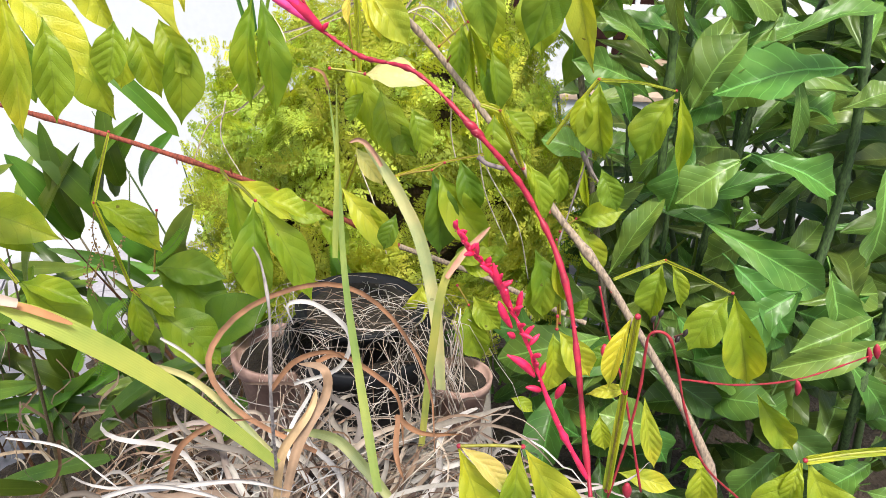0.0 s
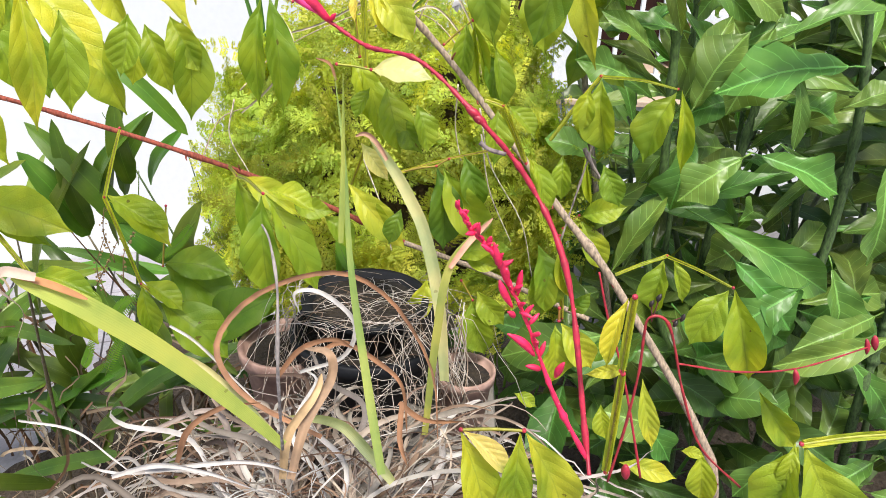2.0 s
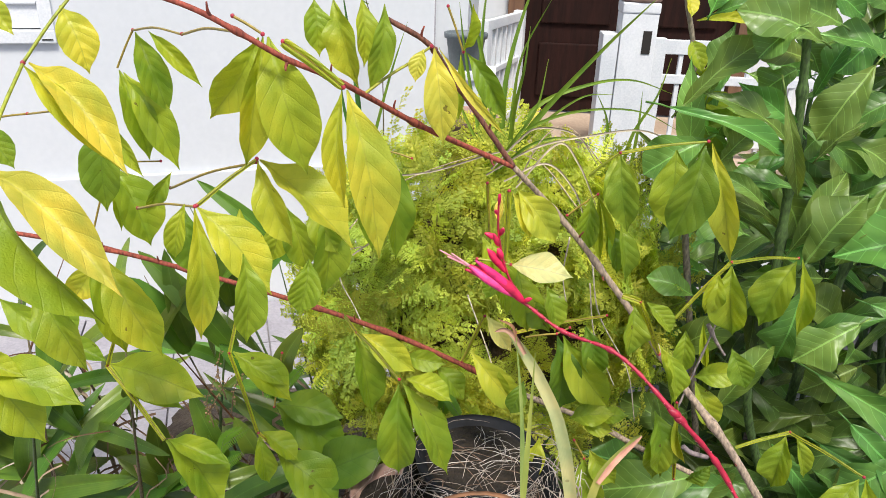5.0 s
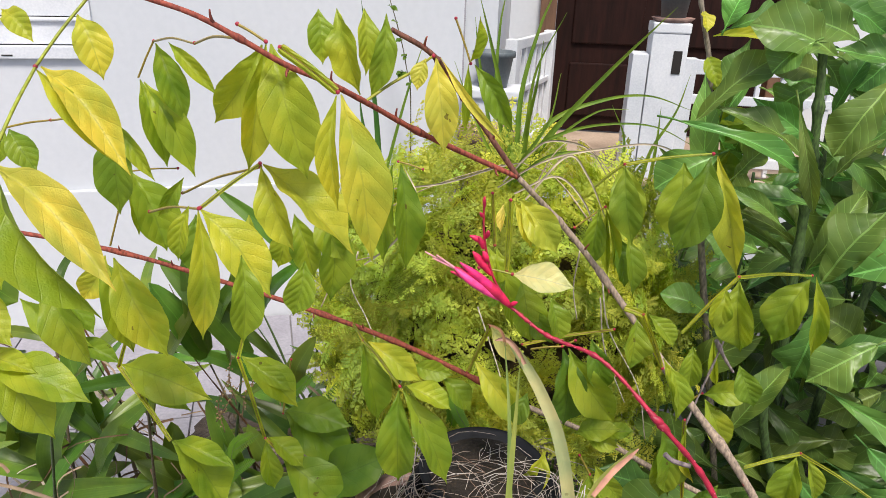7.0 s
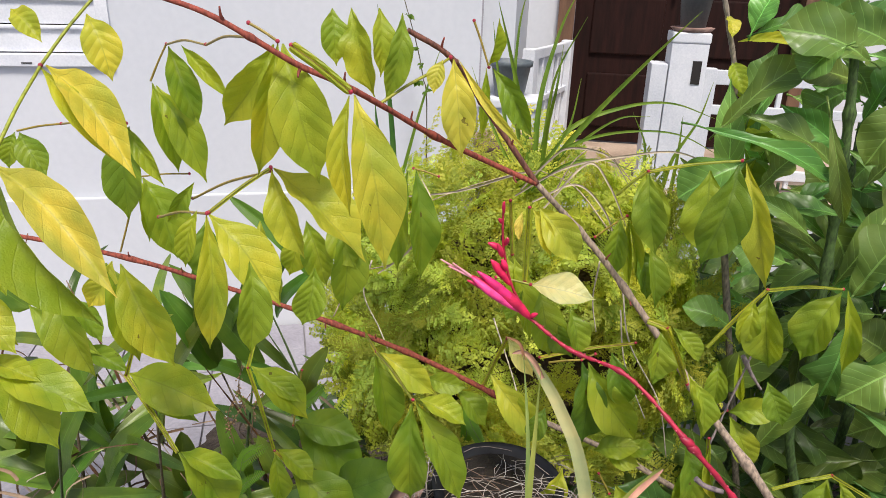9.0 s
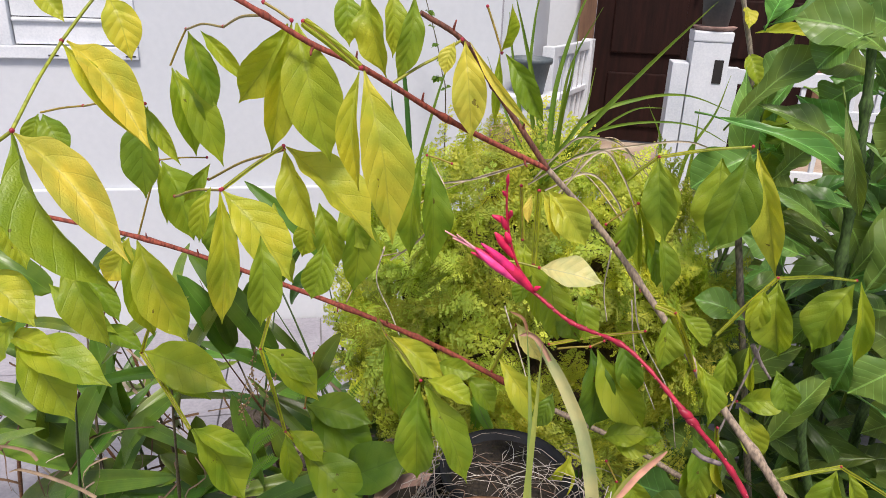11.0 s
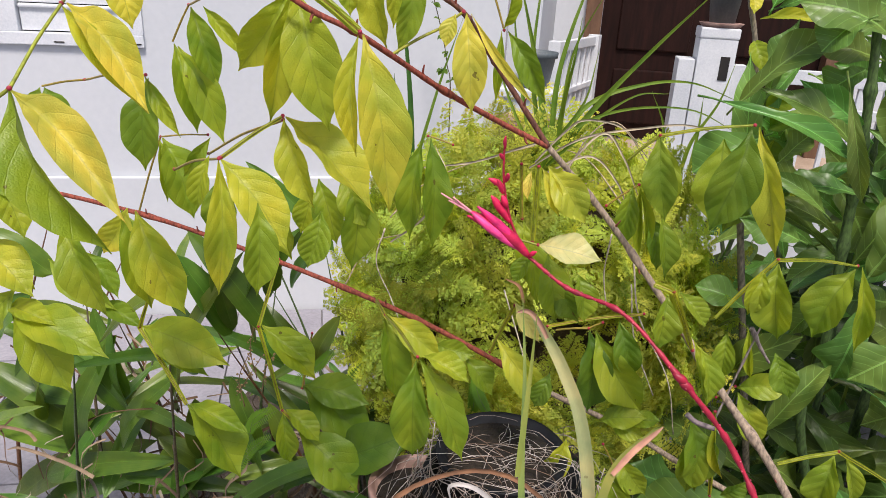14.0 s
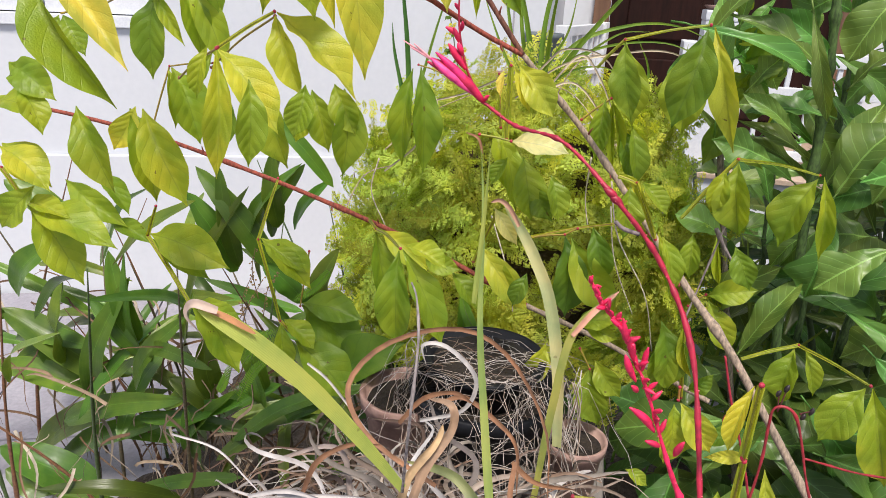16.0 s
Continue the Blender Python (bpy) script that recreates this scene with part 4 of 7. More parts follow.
leaflet(leaf, (0.069, 0.8, 1.27), (0.068, 0.79, 1.208), 0.055, 0.33, 0.22, (-0.2, -0.9, 0.7))
leaflet(leaf, (0.082, 0.8, 1.276), (0.113, 0.79, 1.243), 0.040, 0.34, 0.22, (-0.2, -0.9, 0.7))
leaflet(leaf, (0.115, 0.8, 1.211), (0.133, 0.79, 1.148), 0.033, 0.5, 0.4, (-0.2, -0.8, 0.7))
leaf = compound_leaf(shrub, ((0.144, 0.886, 1.211), (0.201, 0.886, 1.297), (0.334, 1, 1.261)), 0.007, red=0.1)
leaflet(leaf, (0.202, 0.886, 1.292), (0.217, 0.876, 1.201), 0.069, 0.38, 0.22, (-0.3, -0.9, 0.6))
leaflet(leaf, (0.189, 0.886, 1.281), (0.178, 0.876, 1.228), 0.041, 0.42, 0.5, (-0.3, -0.9, 0.6))
leaflet(shrub, (0.333, 1, 1.256), (0.299, 0.99, 1.158), 0.074, 0.4, 0.3, (-0.3, -0.9, 0.6))
leaflet(shrub, (0.34, 1, 1.26), (0.355, 0.99, 1.143), 0.033, 0.5, 0.6, (-0.4, -0.9, 0.6))
leaf = compound_leaf(shrub, ((0.186, 0.965, 1.053), (0.208, 0.965, 1.075)))
leaflet(leaf, (0.21, 0.965, 1.073), (0.273, 0.955, 1.095), 0.045, 0.46, 0.22, (-0.3, -0.8, 0.7))
leaflet(leaf, (0.213, 0.965, 1.066), (0.253, 0.955, 0.991), 0.046, 0.46, 0.22, (-0.3, -0.8, 0.8))
leaflet(leaf, (0.208, 0.965, 1.168), (0.221, 0.955, 1.097), 0.023, 0.5, 0.9, (-0.3, -0.9, 0.7))
leaflet(shrub, (0.143, 0.9, 1.053), (0.165, 0.89, 0.948), 0.062, 0.3, 0.22, (-0.2, -0.8, 0.8))
leaflet(shrub, (0.165, 0.9, 1.187), (0.167, 0.89, 1.128), 0.035, 0.35, 0.22, (-0.2, -0.9, 0.7))
leaflet(shrub, (0.175, 0.9, 1.054), (0.195, 0.89, 0.975), 0.023, 0.6, 0.9, (-0.2, -0.8, 0.8))
leaf = compound_leaf(shrub, ((0.249, 0.86, 1.03), (0.316, 0.86, 1.062), (0.384, 0.79, 1.053)), 0.007, red=0.1)
leaflet(leaf, (0.312, 0.86, 1.056), (0.305, 0.85, 0.978), 0.068, 0.38, 0.22, (-0.3, -0.8, 0.7))
leaflet(leaf, (0.325, 0.86, 1.058), (0.344, 0.85, 0.998), 0.029, 0.46, 0.4, (-0.3, -0.8, 0.7))
leaflet(shrub, (0.379, 0.79, 1.049), (0.34, 0.78, 0.974), 0.061, 0.42, 0.3, (-0.3, -0.8, 0.7))
leaflet(shrub, (0.387, 0.79, 1.05), (0.426, 0.78, 0.924), 0.063, 0.48, 0.22, (-0.4, -0.8, 0.7))
leaf = compound_leaf(shrub, ((0.314, 0.44, 1.093), (0.387, 0.44, 1.108)), 0.01, red=0.2)
leaflet(leaf, (0.312, 0.44, 1.09), (0.304, 0.43, 1.013), 0.056, 0.42, 0.22, (-0.4, -0.6, 0.9))
leaflet(leaf, (0.318, 0.44, 1.089), (0.368, 0.43, 1), 0.065, 0.45, 0.22, (-0.5, -0.6, 0.9))
leaflet(leaf, (0.309, 0.44, 1.093), (0.302, 0.43, 1.051), 0.018, 0.5, 0.22, (-0.4, -0.7, 0.9))
leaflet(shrub, (0.542, 0.965, 0.77), (0.62, 0.955, 0.667), 0.058, 0.46, 0.22, (-0.4, -0.7, 0.8))
leaf = compound_leaf(shrub, ((0.077, 0.82, 1.264), (0.108, 0.82, 1.202)), 0.01)
leaflet(leaf, (0.111, 0.82, 1.209), (0.136, 0.81, 1.13), 0.038, 0.5, 0.4, (-0.1, -0.9, 0.6))
leaf = compound_leaf(shrub, ((0.172, 0.9, 1.069), (0.189, 0.9, 0.933)), 0.009)
leaflet(leaf, (0.149, 0.9, 1.035), (0.154, 0.89, 0.943), 0.048, 0.36, 0.22, (-0.1, -0.9, 0.7))
leaf = compound_leaf(shrub, ((0.151, 0.7, 1.046), (0.15, 0.7, 1.063)), red=0.8)
leaflet(leaf, (0.154, 0.7, 1.043), (0.193, 0.69, 0.99), 0.043, 0.62, 0.22, (-0.2, -0.8, 0.8))
leaflet(leaf, (0.147, 0.7, 1.04), (0.146, 0.69, 0.965), 0.049, 0.45, 0.22, (-0.1, -0.8, 0.8))
leaf = compound_leaf(shrub, ((0.035, 0.9, 0.99), (0.053, 0.9, 0.958)))
leaflet(leaf, (0.052, 0.9, 0.958), (0.074, 0.89, 0.872), 0.069, 0.33, 0.22, (0, -0.8, 0.8))
leaflet(leaf, (0.059, 0.9, 0.975), (0.1, 0.89, 0.925), 0.043, 0.42, 0.22, (-0.1, -0.9, 0.8))
leaflet(leaf, (0.038, 0.9, 1.027), (0.085, 0.89, 1.019), 0.042, 0.45, 0.22, (0, -0.9, 0.7))
leaflet(leaf, (0.127, 0.9, 0.792), (0.161, 0.89, 0.776), 0.051, 0.42, 0.22, (-0.1, -0.8, 0.9))
leaf = compound_leaf(shrub, ((0.149, 0.4, 1.183), (0.15, 0.4, 1.243)), 0.009, red=0.2)
leaflet(leaf, (0.146, 0.4, 1.242), (0.135, 0.39, 1.194), 0.018, 0.62, 0.5, (-0.2, -0.8, 0.8))
leaf = compound_leaf(shrub, ((0.155, 0.42, 1.072), (0.156, 0.42, 1.167)), 0.01, red=0.4)
leaflet(leaf, (0.158, 0.42, 1.17), (0.127, 0.41, 1.172), 0.012, 0.7, 0.22, (-0.2, -0.8, 0.8))
leaflet(leaf, (0.171, 0.42, 1.163), (0.184, 0.41, 1.108), 0.018, 0.6, 0.4, (-0.3, -0.7, 0.9))
leaflet(shrub, (0.189, 0.6, 1.003), (0.197, 0.59, 0.966), 0.030, 0.4, 0.22, (-0.2, -0.8, 0.9))
leaflet(shrub, (0.285, 0.6, 0.945), (0.306, 0.59, 0.947), 0.020, 0.6, 0.22, (-0.3, -0.7, 0.9))
leaflet(shrub, (0.219, 0.6, 0.925), (0.279, 0.59, 0.915), 0.027, 0.62, 0.22, (-0.3, -0.7, 0.9))
leaflet(shrub, (0.306, 0.6, 0.945), (0.313, 0.59, 0.887), 0.039, 0.5, 0.22, (-0.3, -0.7, 0.9))
leaf = compound_leaf(shrub, ((0.038, 0.47, 1.067), (0.093, 0.47, 1.069)), red=0.3)
leaflet(leaf, (0.095, 0.47, 1.066), (0.137, 0.46, 0.977), 0.048, 0.55, 0.22, (-0.1, -0.7, 0.9))
leaflet(leaf, (0.09, 0.47, 1.066), (0.081, 0.46, 0.973), 0.037, 0.42, 0.22, (-0.1, -0.7, 0.9))
leaflet(leaf, (0.038, 0.47, 1.064), (0.067, 0.46, 0.965), 0.046, 0.58, 0.22, (0, -0.7, 1))
leaflet(leaf, (0.04, 0.47, 1.066), (0.08, 0.46, 1.029), 0.026, 1.1, 0.5, (-0.1, -0.7, 0.9))
leaflet(shrub, (0.187, 0.85, 0.975), (0.213, 0.84, 1.009), 0.036, 0.2, 0.22, (-0.2, -0.9, 0.7))
leaflet(shrub, (-0.05, 0.85, 1.12), (-0.065, 0.84, 1.074), 0.050, 0.12, 0.22, (0.1, -0.9, 0.7))
leaflet(shrub, (0.211, 0.85, 1.192), (0.235, 0.84, 1.141), 0.046, 0.3, 0.22, (-0.2, -0.9, 0.6))
leaflet(shrub, (0.269, 0.85, 0.922), (0.226, 0.84, 0.898), 0.038, 0.3, 0.22, (-0.2, -0.8, 0.8))
leaf = compound_leaf(shrub, ((-0.108, 0.9, 1.309), (-0.115, 0.9, 1.38)), 0.008)
leaflet(leaf, (-0.118, 0.9, 1.307), (-0.091, 0.89, 1.225), 0.047, 0.4, 0.4, (0.1, -1, 0.5))
leaflet(leaf, (-0.106, 0.9, 1.306), (-0.078, 0.89, 1.2), 0.042, 0.45, 0.5, (0.1, -1, 0.5))
leaflet(shrub, (0.048, 0.95, 1.42), (0.066, 0.94, 1.322), 0.053, 0.4, 0.22, (0, -1, 0.4))
leaflet(shrub, (0.126, 0.95, 1.423), (0.133, 0.94, 1.317), 0.078, 0.34, 0.22, (-0.1, -1, 0.4))
leaflet(shrub, (0.068, 0.95, 1.317), (0.084, 0.94, 1.237), 0.040, 0.35, 0.22, (-0.1, -1, 0.5))
# ---- flower stalks ----
raceme = part("flower_stalk", tube(((0.132, 0.38, 1.104), (0.129, 0.4, 1.128), (0.112, 0.45, 1.231), (0.081, 0.48, 1.293), (0.036, 0.485, 1.344), (-0.005, 0.51, 1.375), (-0.046, 0.53, 1.381), (-0.077, 0.545, 1.396)), 0.0022, 0.0012, 8, 160, 0.6, (0.30, 0.38, 0.46, 0.58, 0.62, 0.66, 0.70, 0.735, 0.77, 0.80, 0.83, 0.86, 0.885, 0.91, 0.935, 0.96)), STALK, shrub, "long crimson arching flower stalk", (0.36, 0.012, 0.040))
stalk_scars(raceme, ((0.132, 0.38, 1.104), (0.129, 0.4, 1.128), (0.112, 0.45, 1.231), (0.081, 0.48, 1.293), (0.036, 0.485, 1.344), (-0.005, 0.51, 1.375), (-0.046, 0.53, 1.381), (-0.077, 0.545, 1.396)), 0.1, 60, 0.0021)
stalk_end = part("flower_stalk", tube(((-0.077, 0.545, 1.397), (-0.092, 0.545, 1.42), (-0.101, 0.545, 1.453), (-0.103, 0.545, 1.486)), 0.0013, 0.0007, 6, 20, 0.1), STALK, shrub, colour=(0.36, 0.012, 0.040))
bud(stalk_end, (-0.082, 0.545, 1.404), (-0.099, 0.54, 1.41), 0.0032, (0.74, 0.018, 0.095))
bud(stalk_end, (-0.094, 0.545, 1.422), (-0.109, 0.54, 1.443), 0.0042, (0.74, 0.018, 0.095))
bud(stalk_end, (-0.097, 0.545, 1.433), (-0.101, 0.54, 1.444), 0.003, (0.74, 0.018, 0.095))
bud(stalk_end, (-0.101, 0.545, 1.449), (-0.112, 0.54, 1.456), 0.003, (0.74, 0.018, 0.095))
bud(stalk_end, (-0.1, 0.545, 1.453), (-0.098, 0.54, 1.461), 0.0025, (0.74, 0.018, 0.095))
bud(stalk_end, (-0.103, 0.545, 1.47), (-0.105, 0.54, 1.475), 0.002, (0.74, 0.018, 0.095))
bud(stalk_end, (-0.102, 0.545, 1.478), (-0.102, 0.54, 1.488), 0.0018, (0.74, 0.018, 0.095))
bud(stalk_end, (-0.077, 0.545, 1.397), (-0.072, 0.54, 1.403), 0.0024, (0.74, 0.018, 0.095))
bud(stalk_end, (-0.101, 0.545, 1.444), (-0.105, 0.54, 1.456), 0.0028, (0.74, 0.018, 0.095))
flower = bud(raceme, (-0.077, 0.545, 1.396), (-0.122, 0.535, 1.431), 0.0062, (0.74, 0.018, 0.095), "flower")
bud(flower, (-0.082, 0.543, 1.401), (-0.125, 0.533, 1.428), 0.0048, (0.74, 0.018, 0.095), "petal")
bud(flower, (-0.082, 0.543, 1.401), (-0.118, 0.533, 1.436), 0.0048, (0.82, 0.025, 0.19), "petal")
bud(flower, (-0.082, 0.543, 1.401), (-0.122, 0.533, 1.431), 0.0048, (0.84, 0.06, 0.25), "petal")
part("stamen", tube(((-0.122, 0.535, 1.43), (-0.145, 0.53, 1.444)), 0.0013, 0.0005, 5, 6), PETAL, raceme, "pale pink stamen tip", (0.75, 0.32, 0.36))
part("stamen", tube(((-0.122, 0.535, 1.43), (-0.139, 0.53, 1.439)), 0.0013, 0.0005, 5, 6), PETAL, raceme, "pale pink stamen tip", (0.75, 0.32, 0.36))
part("stamen", tube(((-0.122, 0.535, 1.43), (-0.136, 0.53, 1.442)), 0.0013, 0.0005, 5, 6), PETAL, raceme, "pale pink stamen tip", (0.75, 0.32, 0.36))
bud(raceme, (0.031, 0.485, 1.347), (0.042, 0.485, 1.339), 0.0042, (0.36, 0.012, 0.040), "stalk_joint")
bud(raceme, (0.036, 0.484, 1.342), (0.047, 0.484, 1.335), 0.0042, (0.36, 0.012, 0.040), "stalk_joint")
part("withered_stub", tube(((0.061, 0.47, 1.318), (0.049, 0.47, 1.321), (0.042, 0.47, 1.326)), 0.0016, 0.0022, 6, 8, 0.4), BARK, raceme, "withered grey side stub", (0.16, 0.13, 0.13))
side_raceme = part("flower_stalk", tube(((0.131, 0.39, 1.11), (0.103, 0.39, 1.163), (0.077, 0.39, 1.227), (0.056, 0.39, 1.27), (0.037, 0.39, 1.293), (0.027, 0.39, 1.31)), 0.0018, 0.0010, 8, 120, 0.6, (0.15, 0.25, 0.35, 0.45, 0.52, 0.6, 0.67, 0.74, 0.8, 0.86, 0.92)), STALK, shrub, "crimson stalk crowded with pink buds", (0.74, 0.018, 0.095))
bud(side_raceme, (0.085, 0.39, 1.199), (0.065, 0.385, 1.219), 0.004, (0.74, 0.018, 0.095))
bud(side_raceme, (0.09, 0.39, 1.188), (0.079, 0.385, 1.194), 0.0036, (0.74, 0.018, 0.095))
bud(side_raceme, (0.101, 0.39, 1.182), (0.105, 0.385, 1.198), 0.0033, (0.74, 0.018, 0.095))
bud(side_raceme, (0.067, 0.39, 1.237), (0.057, 0.385, 1.259), 0.004, (0.74, 0.018, 0.095))
bud(side_raceme, (0.07, 0.39, 1.246), (0.071, 0.385, 1.267), 0.003, (0.74, 0.018, 0.095))
bud(side_raceme, (0.06, 0.39, 1.262), (0.052, 0.385, 1.286), 0.003, (0.74, 0.018, 0.095))
bud(side_raceme, (0.064, 0.39, 1.252), (0.059, 0.385, 1.273), 0.0036, (0.74, 0.018, 0.095))
bud(side_raceme, (0.053, 0.39, 1.276), (0.044, 0.385, 1.284), 0.0026, (0.74, 0.018, 0.095))
bud(side_raceme, (0.048, 0.39, 1.282), (0.05, 0.385, 1.29), 0.0026, (0.74, 0.018, 0.095))
bud(side_raceme, (0.04, 0.39, 1.289), (0.034, 0.385, 1.291), 0.0022, (0.74, 0.018, 0.095))
bud(side_raceme, (0.042, 0.39, 1.287), (0.042, 0.385, 1.299), 0.0022, (0.74, 0.018, 0.095))
bud(side_raceme, (0.034, 0.39, 1.299), (0.031, 0.385, 1.306), 0.002, (0.74, 0.018, 0.095))
bud(side_raceme, (0.028, 0.39, 1.306), (0.027, 0.385, 1.313), 0.0026, (0.74, 0.018, 0.095))
bud(side_raceme, (0.072, 0.39, 1.233), (0.081, 0.385, 1.232), 0.002, (0.74, 0.018, 0.095))
bud(side_raceme, (0.056, 0.39, 1.266), (0.064, 0.385, 1.273), 0.0026, (0.74, 0.018, 0.095))
bud(side_raceme, (0.069, 0.39, 1.229), (0.064, 0.385, 1.236), 0.003, (0.74, 0.018, 0.095))
for i in range(26):
    p = spline(((0.103, 0.39, 1.163), (0.077, 0.39, 1.227), (0.056, 0.39, 1.27), (0.037, 0.39, 1.293), (0.027, 0.39, 1.31)), 60)[8 + 2 * i]
    size = 0.012 - 0.0003 * i
    bud(side_raceme, p, p + Vector((RNG.uniform(-0.6, 0.6), RNG.uniform(-0.7, 0.3), RNG.uniform(0.4, 1.0))).normalized() * size, 0.0026 - 0.00004 * i, (0.74, 0.018, 0.095))
stalk_scars(side_raceme, ((0.131, 0.39, 1.11), (0.103, 0.39, 1.163), (0.077, 0.39, 1.227), (0.056, 0.39, 1.27), (0.037, 0.39, 1.293), (0.027, 0.39, 1.31)), 0.05, 24, 0.0019)
fruit_stalk = part("flower_stalk", tube(((0.172, 0.47, 1.016), (0.179, 0.47, 1.074), (0.183, 0.47, 1.133), (0.182, 0.47, 1.172), (0.183, 0.47, 1.186), (0.191, 0.47, 1.189), (0.2, 0.47, 1.182), (0.209, 0.47, 1.159), (0.223, 0.47, 1.115), (0.248, 0.47, 1.059), (0.29, 0.47, 1.017)), 0.0013, 0.0010, 8, 70, 0.45, (0.45, 0.6)), STALK, shrub, "dark red old fruiting stalk", (0.30, 0.02, 0.03))
part("flower_stalk", tube(((0.214, 0.47, 1.145), (0.288, 0.52, 1.106), (0.376, 0.58, 1.074), (0.472, 0.63, 1.072)), 0.0010, 0.0009, 8, 40, 0.45), STALK, fruit_stalk, colour=(0.30, 0.02, 0.03))
part("flower_stalk", tube(((0.211, 0.5, 0.995), (0.181, 0.5, 1.105), (0.159, 0.5, 1.167), (0.146, 0.5, 1.211)), 0.0013, 0.0009, 8, 40, 0.4), STALK, fruit_stalk, colour=(0.36, 0.02, 0.04))
bud(fruit_stalk, (0.473, 0.63, 1.085), (0.478, 0.63, 1.067), 0.0051, (0.42, 0.02, 0.05), "fruit")
bud(fruit_stalk, (0.465, 0.63, 1.081), (0.47, 0.63, 1.062), 0.0041, (0.42, 0.02, 0.05), "fruit")
bud(fruit_stalk, (0.366, 0.57, 1.078), (0.37, 0.57, 1.06), 0.0041, (0.42, 0.02, 0.05), "fruit")
bud(fruit_stalk, (0.157, 0.5, 1.156), (0.159, 0.5, 1.141), 0.0051, (0.42, 0.02, 0.05), "fruit")
bud(fruit_stalk, (0.17, 0.42, 1.08), (0.172, 0.42, 1.065), 0.0051, (0.42, 0.02, 0.05), "fruit")
part("bud_stalk", tube(((0.186, 0.47, 1.184), (0.184, 0.47, 1.2)), 0.0006, 0.0005, 5, 6), BARK, fruit_stalk, colour=(0.10, 0.02, 0.02))
bud(fruit_stalk, (0.183, 0.47, 1.197), (0.185, 0.47, 1.203), 0.0026, (0.02, 0.012, 0.012), "withered_bud")
part("bud_stalk", tube(((0.186, 0.47, 1.184), (0.189, 0.47, 1.206)), 0.0006, 0.0005, 5, 6), BARK, fruit_stalk, colour=(0.10, 0.02, 0.02))
bud(fruit_stalk, (0.188, 0.47, 1.202), (0.19, 0.47, 1.209), 0.0026, (0.02, 0.012, 0.012), "withered_bud")
part("bud_stalk", tube(((0.202, 0.47, 1.185), (0.206, 0.47, 1.183)), 0.0006, 0.0005, 5, 6), BARK, fruit_stalk, colour=(0.10, 0.02, 0.02))
bud(fruit_stalk, (0.204, 0.47, 1.18), (0.206, 0.47, 1.186), 0.0026, (0.02, 0.012, 0.012), "withered_bud")
part("bud_stalk", tube(((0.202, 0.47, 1.185), (0.21, 0.47, 1.189)), 0.0006, 0.0005, 5, 6), BARK, fruit_stalk, colour=(0.10, 0.02, 0.02))
bud(fruit_stalk, (0.209, 0.47, 1.185), (0.211, 0.47, 1.192), 0.0026, (0.02, 0.012, 0.012), "withered_bud")
part("dead_twig", tube(((0.173, 0.9, 1.055), (0.184, 0.9, 1.108), (0.201, 0.9, 1.19), (0.209, 0.9, 1.23)), 0.0016, 0.0012, 6, 24, 0.5), BARK, shrub, "thin dead grey twig", (0.25, 0.21, 0.20))
part("dead_twig", tube(((0.193, 0.9, 1.198), (0.207, 0.9, 1.174), (0.223, 0.9, 1.152)), 0.004, 0.002, 6, 12, 0.6), BARK, shrub, "curled dead grey leaf remnant", (0.22, 0.18, 0.17))
# ---- strap-leaved clump in front of the pots ----
clump = empty("strap_leaf_clump", (-0.06, 0.5, 0.86), "clump of strap leaves, few green, most dry and brown", "plant")
strap(clump, ((-0.111, 0.44, 1.066), (-0.140, 0.412, 1.130), (-0.171, 0.383, 1.192), (-0.204, 0.355, 1.244), (-0.234, 0.34, 1.272)), 0.0145, (0.40, 0.50, 0.12), None, (0.3, -0.7, 0.6), 0.1, 0, label="broad yellow-green strap leaf with a brown tip", outline=outline_sword)
strap(clump, ((-0.22, 0.34, 1.272), (-0.237, 0.337, 1.276), (-0.243, 0.338, 1.265), (-0.233, 0.34, 1.248), (-0.241, 0.34, 1.228)), 0.0065, (0.42, 0.33, 0.27), DRY, (0.3, -0.9, 0.2), 0.3, 1.6, outline=outline_taper)
strap(clump, ((-0.200, 0.354, 1.2500), (-0.219, 0.345, 1.2655), (-0.238, 0.338, 1.2745)), 0.0060, (0.40, 0.19, 0.08), DRY, (0.3, -0.7, 0.6), 0.1, 0, outline=outline_lance)
strap(clump, ((-0.031, 0.46, 1.021), (-0.047, 0.49, 1.101), (-0.063, 0.52, 1.195), (-0.071, 0.55, 1.285), (-0.08, 0.57, 1.35)), 0.0085, (0.30, 0.40, 0.12), None, (0.2, -0.9, 0.35), 0.5, 0, label="narrow upright green leaf blade", outline=outline_taper)
strap(clump, ((-0.079, 0.57, 1.346), (-0.084, 0.572, 1.359), (-0.096, 0.575, 1.363)), 0.0026, (0.27, 0.13, 0.06), DRY, (0, -0.9, 0.35), 0.25, 0)
strap(clump, ((-0.067, 0.5, 1.228), (-0.066, 0.52, 1.301), (-0.066, 0.53, 1.36)), 0.0050, (0.30, 0.37, 0.09), None, (0, -0.9, 0.35), 0.4, 0, outline=outline_taper)
strap(clump, ((0.019, 0.7, 0.953), (0.01, 0.72, 1.045), (-0.01, 0.74, 1.132), (-0.037, 0.76, 1.183), (-0.061, 0.77, 1.218), (-0.08, 0.77, 1.241)), 0.0165, (0.52, 0.55, 0.29), None, (-0.3, -0.9, 0.2), 0.3, 0, label="bending pale green strap leaf")
strap(clump, ((-0.058, 0.762, 1.216), (-0.071, 0.765, 1.236), (-0.083, 0.765, 1.245), (-0.095, 0.765, 1.242)), 0.0066, (0.40, 0.23, 0.15), DRY, (0, -0.9, 0.35), 0.8, 0)
